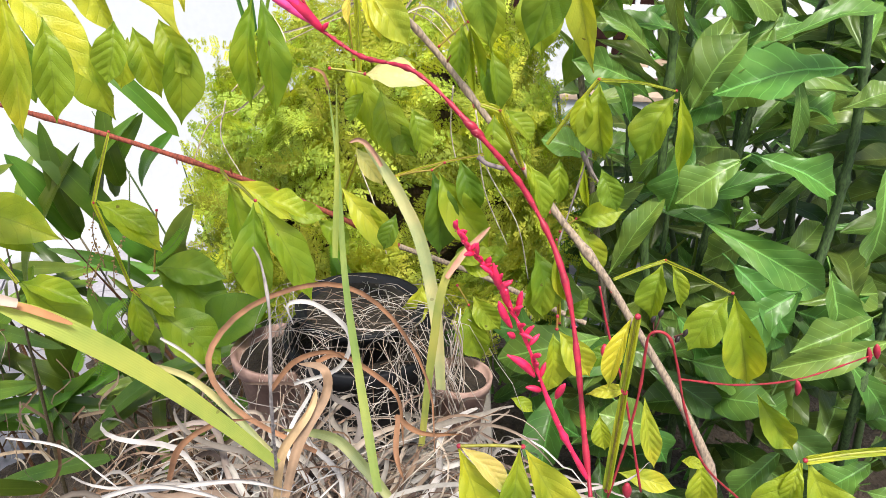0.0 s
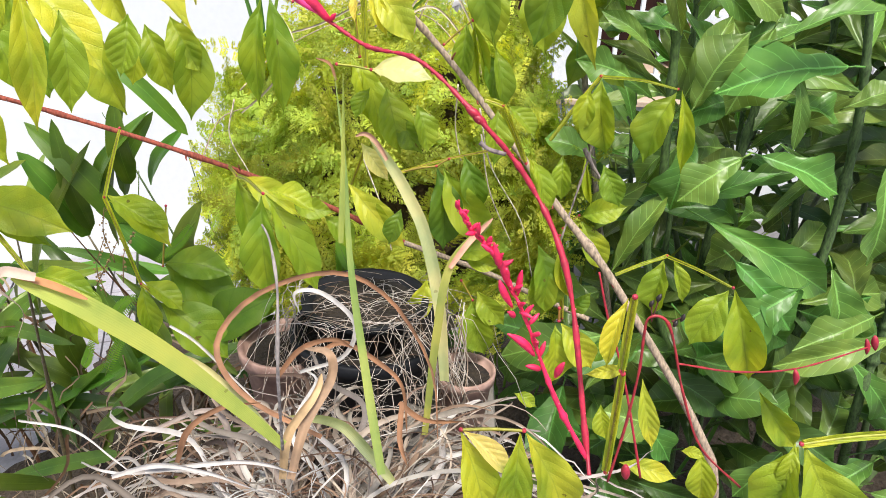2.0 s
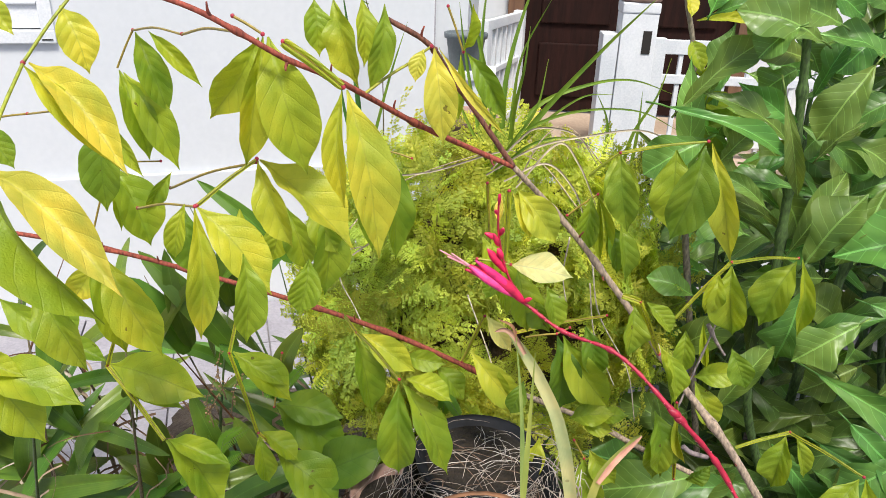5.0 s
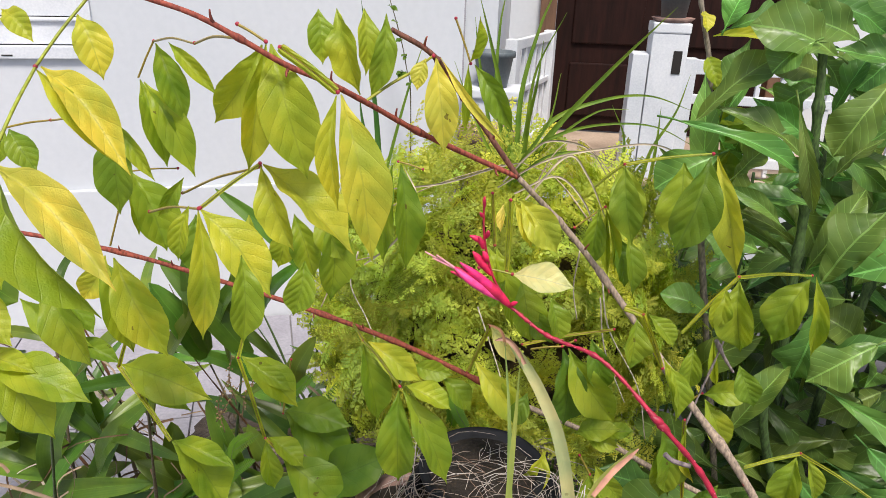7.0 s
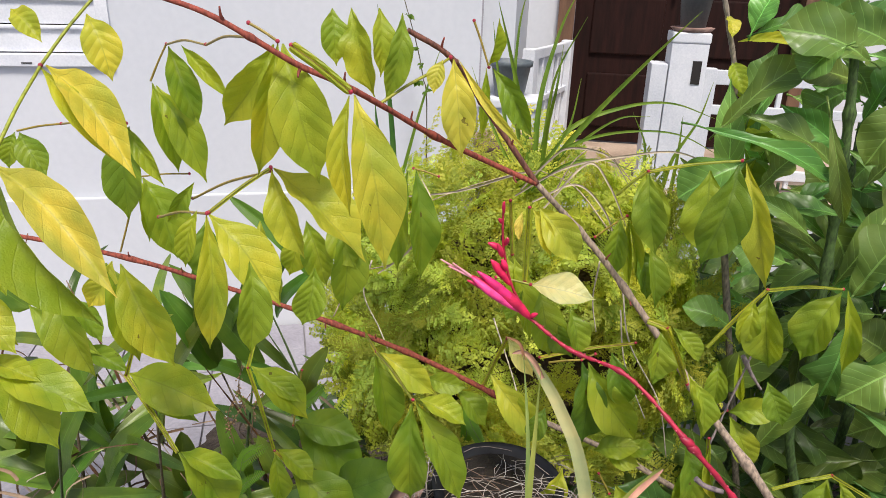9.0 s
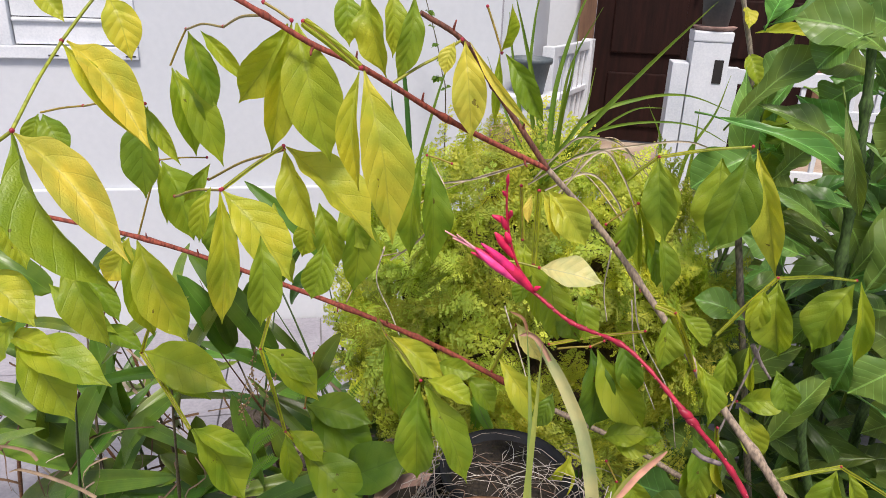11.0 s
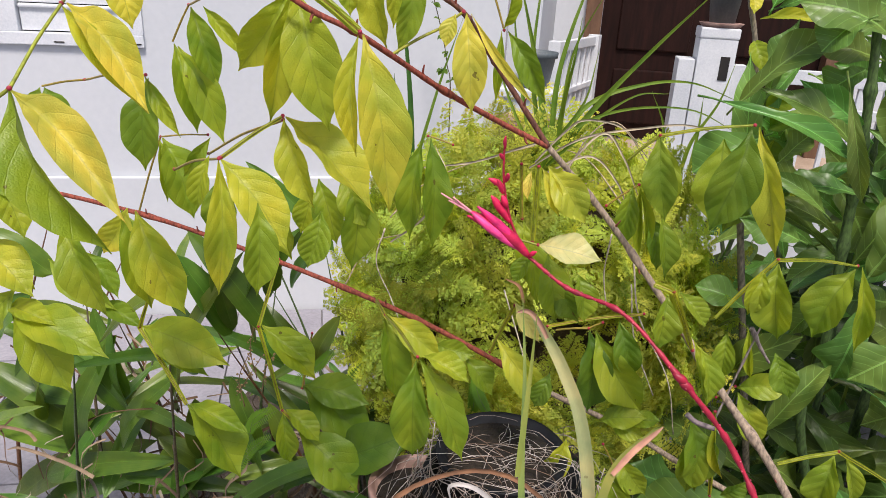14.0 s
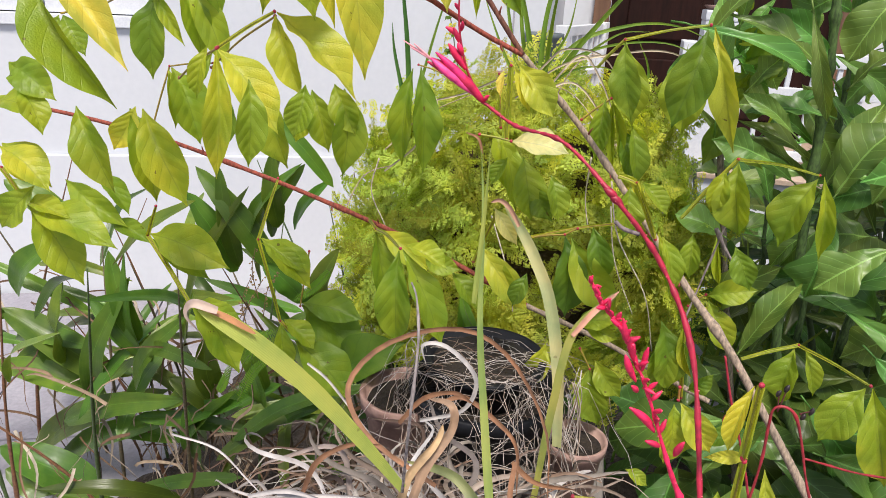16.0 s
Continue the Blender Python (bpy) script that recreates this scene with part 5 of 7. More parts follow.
strap(clump, ((-0, 0.6, 0.951), (0.009, 0.62, 1.063), (0.021, 0.64, 1.141), (0.055, 0.66, 1.178), (0.064, 0.66, 1.19)), 0.0092, (0.33, 0.37, 0.10), None, (0, -0.9, 0.35), 0.4, 0)
strap(clump, ((0.021, 0.637, 1.141), (0.04, 0.647, 1.167), (0.064, 0.657, 1.191)), 0.0066, (0.50, 0.26, 0.18), DRY, (0, -0.9, 0.35), 0.5, 0)
strap(clump, ((-0.025, 0.5, 0.975), (-0.049, 0.52, 0.99), (-0.084, 0.54, 1.01), (-0.137, 0.55, 1.009)), 0.0119, (0.30, 0.34, 0.16), None, (0, -0.9, 0.35), 0.4, 0)
strap(clump, ((-0.141, 0.52, 1.007), (-0.187, 0.54, 1.043), (-0.226, 0.55, 1.07), (-0.284, 0.57, 1.07)), 0.0079, (0.42, 0.44, 0.22), None, (0, -0.9, 0.35), 0.4, 0)
strap(clump, ((-0.097, 0.52, 1.009), (-0.163, 0.53, 1.038), (-0.195, 0.54, 1.069), (-0.203, 0.56, 1.094), (-0.174, 0.58, 1.127), (-0.122, 0.6, 1.145), (-0.072, 0.6, 1.146), (-0.028, 0.6, 1.109), (0.008, 0.58, 1.049), (0.016, 0.55, 0.988)), 0.0060, (0.25, 0.125, 0.065), DRY, (0.2, -0.8, 0.5), 0.35, 0.9)
strap(clump, ((-0.11, 0.6, 1.057), (-0.086, 0.6, 1.067), (-0.052, 0.6, 1.046), (-0.024, 0.59, 1.022), (-0.018, 0.58, 0.967)), 0.0060, (0.25, 0.125, 0.065), DRY, (0.2, -0.8, 0.5), 0.35, 0.9)
strap(clump, ((-0.154, 0.58, 1.034), (-0.128, 0.58, 1.07), (-0.094, 0.58, 1.084), (-0.071, 0.58, 1.073)), 0.0060, (0.25, 0.125, 0.065), DRY, (0.2, -0.8, 0.5), 0.35, 0.9)
strap(clump, ((-0.225, 0.48, 1.005), (-0.209, 0.48, 1.045), (-0.179, 0.49, 1.064), (-0.147, 0.5, 1.063)), 0.0060, (0.25, 0.125, 0.065), DRY, (0.2, -0.8, 0.5), 0.35, 0.9)
strap(clump, ((-0.025, 0.56, 1.024), (0.001, 0.56, 1.004), (0.044, 0.56, 1.004)), 0.0060, (0.25, 0.125, 0.065), DRY, (0.2, -0.8, 0.5), 0.35, 0.9)
strap(clump, ((-0.022, 0.56, 1.025), (-0.022, 0.54, 0.995), (-0.013, 0.52, 0.978)), 0.0060, (0.25, 0.125, 0.065), DRY, (0.2, -0.8, 0.5), 0.35, 0.9)
strap(clump, ((-0.11, 0.45, 1.02), (-0.099, 0.47, 1.066), (-0.082, 0.5, 1.092), (-0.082, 0.5, 1.119), (-0.105, 0.51, 1.117)), 0.0100, (0.33, 0.22, 0.14), DRY, (0, -0.9, 0.35), 0.7, 0.8)
strap(clump, ((-0.117, 0.45, 1.02), (-0.112, 0.46, 1.062), (-0.093, 0.48, 1.089), (-0.089, 0.5, 1.098)), 0.0092, (0.40, 0.28, 0.15), DRY, (0, -0.9, 0.35), 0.7, 0.8)
strap(clump, ((-0.135, 0.6, 1.028), (-0.087, 0.6, 1.051), (-0.075, 0.6, 1.093), (-0.107, 0.6, 1.125), (-0.134, 0.6, 1.124), (-0.131, 0.6, 1.101)), 0.0053, (0.46, 0.44, 0.42), DRY, (0, -0.9, 0.35), 0.6, 0.5)
strap(clump, ((-0.252, 0.42, 1.042), (-0.212, 0.42, 1.057), (-0.176, 0.43, 1.043), (-0.136, 0.43, 1.026)), 0.0050, (0.42, 0.40, 0.39), DRY, (0, -0.9, 0.35), 0.6, 0.5)
strap(clump, ((-0.382, 0.5, 1.029), (-0.331, 0.5, 1.021), (-0.286, 0.48, 1.008), (-0.253, 0.46, 1.002)), 0.0033, (0.46, 0.44, 0.42), DRY, (0, -0.9, 0.35), 0.6, 0.5)
strap(clump, ((-0.269, 0.6, 1.079), (-0.245, 0.6, 1.062), (-0.219, 0.6, 1.031), (-0.175, 0.58, 0.997)), 0.0040, (0.46, 0.44, 0.42), DRY, (0, -0.9, 0.35), 0.6, 0.5)
strap(clump, ((-0.223, 0.42, 1.05), (-0.146, 0.44, 1.047), (-0.102, 0.45, 1.027)), 0.0046, (0.42, 0.40, 0.39), DRY, (0, -0.9, 0.35), 0.6, 0.5)
part("dead_stalk", tube(((-0.106, 0.42, 1.08), (-0.086, 0.36, 1.198), (-0.082, 0.36, 1.257), (-0.084, 0.36, 1.291), (-0.088, 0.36, 1.303)), 0.0014, 0.0009, 6, 30, 0.4), BARK, clump, "thin dead grey flower stalk", (0.30, 0.27, 0.26))
# ---- arching grass-leaved lily behind the ferns ----
lily = empty("grass_leaved_lily", (-0.06, 1.32, 0.95), "tuft of long arching bright green grassy leaves", "plant")
strap(lily, ((-0.089, 1.3, 1.288), (-0.032, 1.28, 1.387), (0.058, 1.25, 1.506), (0.133, 1.2, 1.601)), 0.0124, (0.155, 0.275, 0.035), None, (0, -0.9, 0.35), 0.6, 0, outline=outline_taper)
strap(lily, ((-0.094, 1.3, 1.288), (-0.042, 1.32, 1.389), (0.05, 1.35, 1.43), (0.14, 1.4, 1.435), (0.231, 1.45, 1.404)), 0.0099, (0.155, 0.275, 0.035), None, (0, -0.9, 0.35), 0.6, 0, outline=outline_taper)
strap(lily, ((-0.089, 1.3, 1.288), (-0.057, 1.28, 1.356), (0.021, 1.26, 1.399), (0.124, 1.24, 1.411), (0.209, 1.25, 1.375)), 0.0074, (0.155, 0.275, 0.035), None, (0, -0.9, 0.35), 0.6, 0, outline=outline_taper)
strap(lily, ((-0.099, 1.3, 1.287), (-0.121, 1.3, 1.406), (-0.149, 1.28, 1.518), (-0.172, 1.25, 1.604)), 0.0124, (0.155, 0.275, 0.035), None, (0, -0.9, 0.35), 0.6, 0, outline=outline_taper)
strap(lily, ((-0.095, 1.32, 1.283), (-0.096, 1.34, 1.431), (-0.071, 1.35, 1.555), (-0.043, 1.35, 1.627)), 0.0112, (0.155, 0.275, 0.035), None, (0, -0.9, 0.35), 0.6, 0, outline=outline_taper)
strap(lily, ((-0.119, 1.3, 1.285), (-0.148, 1.3, 1.384), (-0.172, 1.3, 1.497), (-0.183, 1.3, 1.569)), 0.0087, (0.155, 0.275, 0.035), None, (0, -0.9, 0.35), 0.6, 0, outline=outline_taper)
strap(lily, ((-0.084, 1.28, 1.294), (-0.079, 1.25, 1.398), (-0.069, 1.2, 1.477), (-0.064, 1.2, 1.544)), 0.0087, (0.155, 0.275, 0.035), None, (0, -0.9, 0.35), 0.6, 0, outline=outline_taper)
strap(lily, ((-0.106, 1.25, 1.289), (-0.082, 1.2, 1.351), (-0.045, 1.18, 1.421), (-0.033, 1.18, 1.498)), 0.0081, (0.155, 0.275, 0.035), None, (0, -0.9, 0.35), 0.6, 0, outline=outline_taper)
strap(lily, ((0.1, 1.4, 1.249), (0.108, 1.42, 1.342), (0.075, 1.4, 1.415)), 0.0074, (0.155, 0.275, 0.035), None, (0, -0.9, 0.35), 0.6, 0, outline=outline_taper)
strap(lily, ((0.178, 1.5, 1.217), (0.183, 1.5, 1.321), (0.182, 1.5, 1.398)), 0.0087, (0.155, 0.275, 0.035), None, (0, -0.9, 0.35), 0.6, 0, outline=outline_taper)
strap(lily, ((-0.371, 1.4, 1.237), (-0.38, 1.4, 1.371), (-0.395, 1.4, 1.497), (-0.408, 1.4, 1.586)), 0.0124, (0.05, 0.15, 0.03), None, (0, -0.9, 0.35), 0.6, 0, outline=outline_taper)
strap(lily, ((-0.376, 1.4, 1.225), (-0.406, 1.4, 1.347), (-0.414, 1.4, 1.412)), 0.0099, (0.05, 0.15, 0.03), None, (0, -0.9, 0.35), 0.6, 0, outline=outline_taper)
strap(lily, ((-0.369, 1.42, 1.232), (-0.324, 1.42, 1.405), (-0.287, 1.42, 1.522)), 0.0074, (0.155, 0.275, 0.035), None, (0, -0.9, 0.35), 0.6, 0, outline=outline_taper)
strap(lily, ((-0.112, 1.15, 1.323), (-0.073, 1.14, 1.374), (-0.042, 1.13, 1.4), (0.016, 1.12, 1.394), (0.055, 1.12, 1.346)), 0.0037, (0.42, 0.36, 0.26), DRY, (0, -0.9, 0.35), 0.6, 0.6)
strap(lily, ((-0.12, 1.15, 1.313), (-0.047, 1.1, 1.376), (0.038, 1.1, 1.4), (0.117, 1.12, 1.406), (0.19, 1.15, 1.373)), 0.0037, (0.42, 0.36, 0.26), DRY, (0, -0.9, 0.35), 0.6, 0.6)
strap(lily, ((-0.091, 1.1, 1.32), (-0.028, 1.1, 1.352), (0.018, 1.1, 1.314), (0.041, 1.1, 1.263)), 0.0037, (0.42, 0.36, 0.26), DRY, (0, -0.9, 0.35), 0.6, 0.6)
strap(lily, ((-0.073, 1.05, 1.327), (-0.018, 1.05, 1.397), (0.016, 1.05, 1.368), (0.048, 1.05, 1.306)), 0.0037, (0.42, 0.36, 0.26), DRY, (0, -0.9, 0.35), 0.6, 0.6)
strap(lily, ((-0.304, 1.2, 1.283), (-0.21, 1.15, 1.314), (-0.12, 1.1, 1.361), (-0.08, 1.1, 1.371)), 0.0037, (0.42, 0.36, 0.26), DRY, (0, -0.9, 0.35), 0.6, 0.6)
strap(lily, ((-0.334, 1.1, 1.177), (-0.279, 1.1, 1.227), (-0.255, 1.15, 1.281), (-0.286, 1.2, 1.324)), 0.0037, (0.42, 0.36, 0.26), DRY, (0, -0.9, 0.35), 0.6, 0.6)
# ---- leafy canes beside the white wall ----
cane_clump = empty("leafy_cane_clump", (-1.05, 1.35, 0), "clump of leafy canes with dark green lance leaves", "plant")
cane_leaf(cane_clump, (-0.647, 1, 1.117), (-0.797, 0.96, 0.991), 0.043, 0.1, (0.1, -0.6, 0.8), 1.0)
cane_leaf(cane_clump, (-1.156, 1.35, 0.468), (-1.433, 1.31, 0.653), 0.120, 0.1, (0.1, -0.6, 0.8), 1.0)
cane_leaf(cane_clump, (-1.181, 1.35, 0.411), (-1.504, 1.31, 0.482), 0.106, 0.1, (0.1, -0.6, 0.8), 1.0)
cane_leaf(cane_clump, (-1.276, 1.4, 0.381), (-1.392, 1.36, 0.561), 0.107, 0.1, (0.1, -0.6, 0.8), 1.0)
cane_leaf(cane_clump, (-1.178, 1.3, 0.407), (-0.997, 1.26, 0.82), 0.078, 0.1, (0.1, -0.6, 0.8), 1.0)
cane_leaf(cane_clump, (-1.052, 1.3, 0.482), (-0.859, 1.26, 0.739), 0.069, 0.1, (0.1, -0.6, 0.8), 1.0)
cane_leaf(cane_clump, (-1.067, 1.4, 0.507), (-1.199, 1.36, 0.689), 0.099, 0.1, (0.1, -0.6, 0.8), 1.0)
cane_leaf(cane_clump, (-0.824, 1.2, 0.716), (-0.629, 1.16, 1.103), 0.055, 0.1, (0.1, -0.6, 0.8), 1.0)
cane_leaf(cane_clump, (-0.687, 1.2, 0.9), (-0.766, 1.16, 1.077), 0.086, 0.1, (0.1, -0.6, 0.8), 1.0)
cane_leaf(cane_clump, (-0.662, 1.25, 0.856), (-0.578, 1.21, 1.176), 0.049, 0.1, (0.1, -0.6, 0.8), 1.0)
cane_leaf(cane_clump, (-0.631, 1.25, 0.966), (-0.531, 1.21, 1.146), 0.048, 0.1, (0.1, -0.6, 0.8), 1.0)
cane_leaf(cane_clump, (-1.614, 1.5, 0.029), (-1.068, 1.46, 0.383), 0.117, 0.1, (0.1, -0.6, 0.8), 1.0)
cane_leaf(cane_clump, (-1.535, 1.5, 0.002), (-1.023, 1.46, 0.298), 0.117, 0.1, (0.1, -0.6, 0.8), 1.0)
cane_leaf(cane_clump, (-1.292, 1.4, 0.026), (-1.583, 1.36, 0.157), 0.159, 0.1, (0.1, -0.6, 0.8), 1.0)
cane_leaf(cane_clump, (-1.358, 1.4, -0.031), (-1.58, 1.36, 0.076), 0.143, 0.1, (0.1, -0.6, 0.8), 1.0)
cane_leaf(cane_clump, (-0.827, 1.3, 0.506), (-0.82, 1.26, 0.686), 0.088, 0.1, (0.1, -0.6, 0.8), 1.0)
cane_leaf(cane_clump, (-0.878, 1.3, 0.273), (-0.882, 1.26, 0.488), 0.079, 0.1, (0.1, -0.6, 0.8), 1.0)
cane_leaf(cane_clump, (-0.598, 1.2, 0.534), (-0.485, 1.16, 0.626), 0.045, 0.1, (0.1, -0.6, 0.8), 1.0)
cane_leaf(cane_clump, (-1.464, 1.4, 0.65), (-1.291, 1.36, 0.833), 0.103, 0.1, (0.1, -0.6, 0.8), 1.0)
cane_leaf(cane_clump, (-1.243, 1.3, 0.532), (-1.185, 1.26, 0.78), 0.097, 0.1, (0.1, -0.6, 0.8), 1.0)
cane_leaf(cane_clump, (-1.307, 1.5, 0.176), (-1.03, 1.46, 0.219), 0.075, 0.1, (0.1, -0.6, 0.8), 1.0)
cane_leaf(cane_clump, (-0.688, 1.3, 0.548), (-0.728, 1.26, 0.759), 0.070, 0.1, (0.1, -0.6, 0.8), 1.0)
cane_leaf(cane_clump, (-0.509, 1.2, 0.846), (-0.443, 1.16, 0.996), 0.058, 0.1, (0.1, -0.6, 0.8), 1.0)
cane_leaf(cane_clump, (-0.923, 1.3, 0.317), (-0.741, 1.26, 0.562), 0.070, 0.1, (0.1, -0.6, 0.8), 1.0)
cane_leaf(cane_clump, (-1.002, 1.3, 0.568), (-1.122, 1.26, 0.755), 0.059, 0.1, (0.1, -0.6, 0.8), 1.0)
cane_leaf(cane_clump, (-1.016, 1.3, 0.581), (-1.004, 1.26, 0.886), 0.051, 0.1, (0.1, -0.6, 0.8), 1.0)
cane_leaf(cane_clump, (-0.682, 1.2, 0.91), (-0.691, 1.16, 1.139), 0.050, 0.1, (0.1, -0.6, 0.8), 1.0)
cane_leaf(cane_clump, (-0.667, 1.2, 0.963), (-0.516, 1.16, 1.159), 0.054, 0.1, (0.1, -0.6, 0.8), 1.0)
cane_leaf(cane_clump, (-1.287, 1.3, 0.342), (-0.882, 1.26, 0.508), 0.083, 0.1, (0.1, -0.6, 0.8), 1.0)
cane_leaf(cane_clump, (-1.436, 1.35, 0.555), (-1.159, 1.31, 0.58), 0.082, 0.1, (0.1, -0.6, 0.8), 1.0)
cane_leaf(cane_clump, (-1.286, 1.4, 0.516), (-1.462, 1.36, 0.476), 0.080, 0.1, (0.1, -0.6, 0.8), 1.0)
cane_leaf(cane_clump, (-1.257, 1.4, 0.873), (-1.399, 1.36, 0.987), 0.094, 0.1, (0.1, -0.6, 0.8), 1.0)
cane_leaf(cane_clump, (-0.468, 1.2, 1.107), (-0.616, 1.16, 1.273), 0.041, 0.1, (0.1, -0.6, 0.8), 1.0)
cane_leaf(cane_clump, (-1.024, 1.3, 0.627), (-1.046, 1.26, 0.88), 0.071, 0.1, (0.1, -0.6, 0.8), 1.0)
cane_leaf(cane_clump, (-0.678, 1.3, 0.454), (-0.704, 1.26, 0.651), 0.083, 0.1, (0.1, -0.6, 0.8), 1.0)
cane_leaf(cane_clump, (-0.854, 1.35, 0.393), (-0.65, 1.31, 0.564), 0.073, 0.1, (0.1, -0.6, 0.8), 1.0)
cane_leaf(cane_clump, (-0.59, 1.2, 0.905), (-0.741, 1.16, 1.132), 0.070, 0.1, (0.1, -0.6, 0.8), 1.0)
cane_leaf(cane_clump, (-0.589, 1.2, 1.009), (-0.576, 1.16, 1.176), 0.056, 0.1, (0.1, -0.6, 0.8), 1.0)
cane_leaf(cane_clump, (-0.6, 1.3, 0.971), (-0.499, 1.26, 1.102), 0.043, 0.1, (0.1, -0.6, 0.8), 1.0)
cane_leaf(cane_clump, (-0.533, 1.2, 0.847), (-0.608, 1.16, 0.946), 0.070, 0.1, (0.1, -0.6, 0.8), 1.0)
cane_leaf(cane_clump, (-0.92, 1.35, 0.58), (-0.866, 1.31, 0.778), 0.087, 0.1, (0.1, -0.6, 0.8), 1.0)
cane_leaf(cane_clump, (-0.813, 1.3, 0.462), (-0.924, 1.26, 0.563), 0.074, 0.1, (0.1, -0.6, 0.8), 1.0)
cane_leaf(cane_clump, (-0.948, 1.3, 0.39), (-0.73, 1.26, 0.527), 0.075, 0.1, (0.1, -0.6, 0.8), 1.0)
cane_leaf(cane_clump, (-0.853, 1.3, 0.524), (-0.946, 1.26, 0.47), 0.069, 0.1, (0.1, -0.6, 0.8), 1.0)
cane_leaf(cane_clump, (-0.285, 1, 0.83), (-0.379, 0.96, 0.851), 0.059, 0.1, (0.1, -0.6, 0.8), 1.0)
cane_leaf(cane_clump, (-0.554, 1.2, 0.622), (-0.594, 1.16, 0.779), 0.062, 0.1, (0.1, -0.6, 0.8), 1.0)
# ---- fiddle-leaved shrub ----
fiddle_shrub = empty("fiddle_leaved_shrub", (0.85, 1.4, 0), "dense shrub of dark green fiddle-shaped leaves on green stems", "shrub")
limb(fiddle_shrub, ((0.72, 1.3, 0), (0.704, 1.2, 0.735), (0.718, 1.2, 0.98), (0.714, 1.2, 1.141), (0.698, 1.2, 1.266), (0.667, 1.2, 1.422)), 0.0163, 0.0097, (0.045, 0.085, 0.025), (0.5, 0.6, 0.7, 0.8), "", "stem")
limb(fiddle_shrub, ((0.62, 1.45, 0), (0.552, 1.35, 0.803), (0.577, 1.35, 1.009), (0.596, 1.35, 1.202), (0.603, 1.35, 1.335), (0.595, 1.35, 1.429)), 0.0163, 0.0097, (0.045, 0.085, 0.025), (0.5, 0.6, 0.7, 0.8), "", "stem")
limb(fiddle_shrub, ((0.45, 1.4, 0), (0.45, 1.3, 0.798), (0.446, 1.3, 0.998), (0.437, 1.3, 1.208), (0.431, 1.3, 1.355), (0.426, 1.3, 1.436)), 0.0100, 0.0060, (0.045, 0.085, 0.025), (0.5, 0.6, 0.7, 0.8), "", "stem")
limb(fiddle_shrub, ((0.98, 1.3, 0), (0.805, 1.1, 0.597), (0.803, 1.1, 0.755), (0.803, 1.1, 0.851), (0.787, 1.1, 1.006)), 0.0163, 0.0097, (0.045, 0.085, 0.025), (0.5, 0.6, 0.7, 0.8), "", "stem")
limb(fiddle_shrub, ((1.1, 1.6, 0), (0.859, 1.6, 0.78), (0.85, 1.6, 1.039), (0.829, 1.6, 1.265), (0.805, 1.6, 1.401)), 0.0150, 0.0090, (0.045, 0.085, 0.025), (0.5, 0.6, 0.7, 0.8), "", "stem")
limb(fiddle_shrub, ((0.8, 1.75, 0), (0.751, 1.7, 0.73), (0.715, 1.7, 0.976), (0.699, 1.7, 1.246)), 0.0125, 0.0075, (0.045, 0.085, 0.025), (0.5, 0.6, 0.7, 0.8), "", "stem")
limb(fiddle_shrub, ((0.45, 1.75, 0), (0.444, 1.6, 0.764), (0.424, 1.6, 1.01), (0.415, 1.6, 1.252)), 0.0088, 0.0053, (0.045, 0.085, 0.025), (0.5, 0.6, 0.7, 0.8), "", "stem")
fiddle_leaf(fiddle_shrub, (0.59, 1.05, 1.292), (0.404, 1.05, 1.246), 0.098, 0.12, shade=1.0)
fiddle_leaf(fiddle_shrub, (0.513, 1.05, 1.302), (0.541, 1.05, 1.162), 0.026, 0.12, shade=1.0)
fiddle_leaf(fiddle_shrub, (0.445, 1, 1.162), (0.361, 1, 1.09), 0.076, 0.12, shade=1.0)
fiddle_leaf(fiddle_shrub, (0.539, 1.15, 1.122), (0.683, 1.15, 1.059), 0.087, 0.12, shade=1.0)
fiddle_leaf(fiddle_shrub, (0.661, 1, 1.156), (0.674, 1, 0.994), 0.081, 0.12, shade=1.0)
fiddle_leaf(fiddle_shrub, (0.552, 0.95, 0.971), (0.449, 0.95, 0.885), 0.092, 0.12, shade=1.0)
fiddle_leaf(fiddle_shrub, (0.458, 0.97, 1.005), (0.567, 0.97, 0.888), 0.086, 0.12, shade=1.0)
fiddle_leaf(fiddle_shrub, (0.682, 1.1, 0.937), (0.715, 1.1, 0.775), 0.101, 0.12, shade=1.0)
fiddle_leaf(fiddle_shrub, (0.433, 1.05, 1.04), (0.654, 1.05, 0.919), 0.074, 0.12, shade=1.0)
fiddle_leaf(fiddle_shrub, (0.685, 0.9, 0.923), (0.519, 0.9, 0.864), 0.052, 0.12, shade=1.0)
fiddle_leaf(fiddle_shrub, (0.425, 1.2, 1.229), (0.522, 1.2, 1.194), 0.059, 0.12, shade=1.0)
fiddle_leaf(fiddle_shrub, (0.303, 1.1, 0.921), (0.378, 1.1, 1.067), 0.053, 0.12, shade=1.0)
fiddle_leaf(fiddle_shrub, (0.294, 1.2, 1.281), (0.387, 1.2, 1.364), 0.040, 0.12, shade=1.0)
fiddle_leaf(fiddle_shrub, (0.633, 1.1, 1.223), (0.703, 1.1, 1.252), 0.050, 0.12, shade=1.0)
fiddle_leaf(fiddle_shrub, (0.462, 1, 1.336), (0.61, 1, 1.377), 0.044, 0.12, shade=1.0)
fiddle_leaf(fiddle_shrub, (0.314, 1.1, 1.299), (0.231, 1.1, 1.354), 0.029, 0.12, shade=1.0)
fiddle_leaf(fiddle_shrub, (0.636, 1.3, 0.909), (0.536, 1.3, 0.841), 0.089, 0.12, shade=1.0)
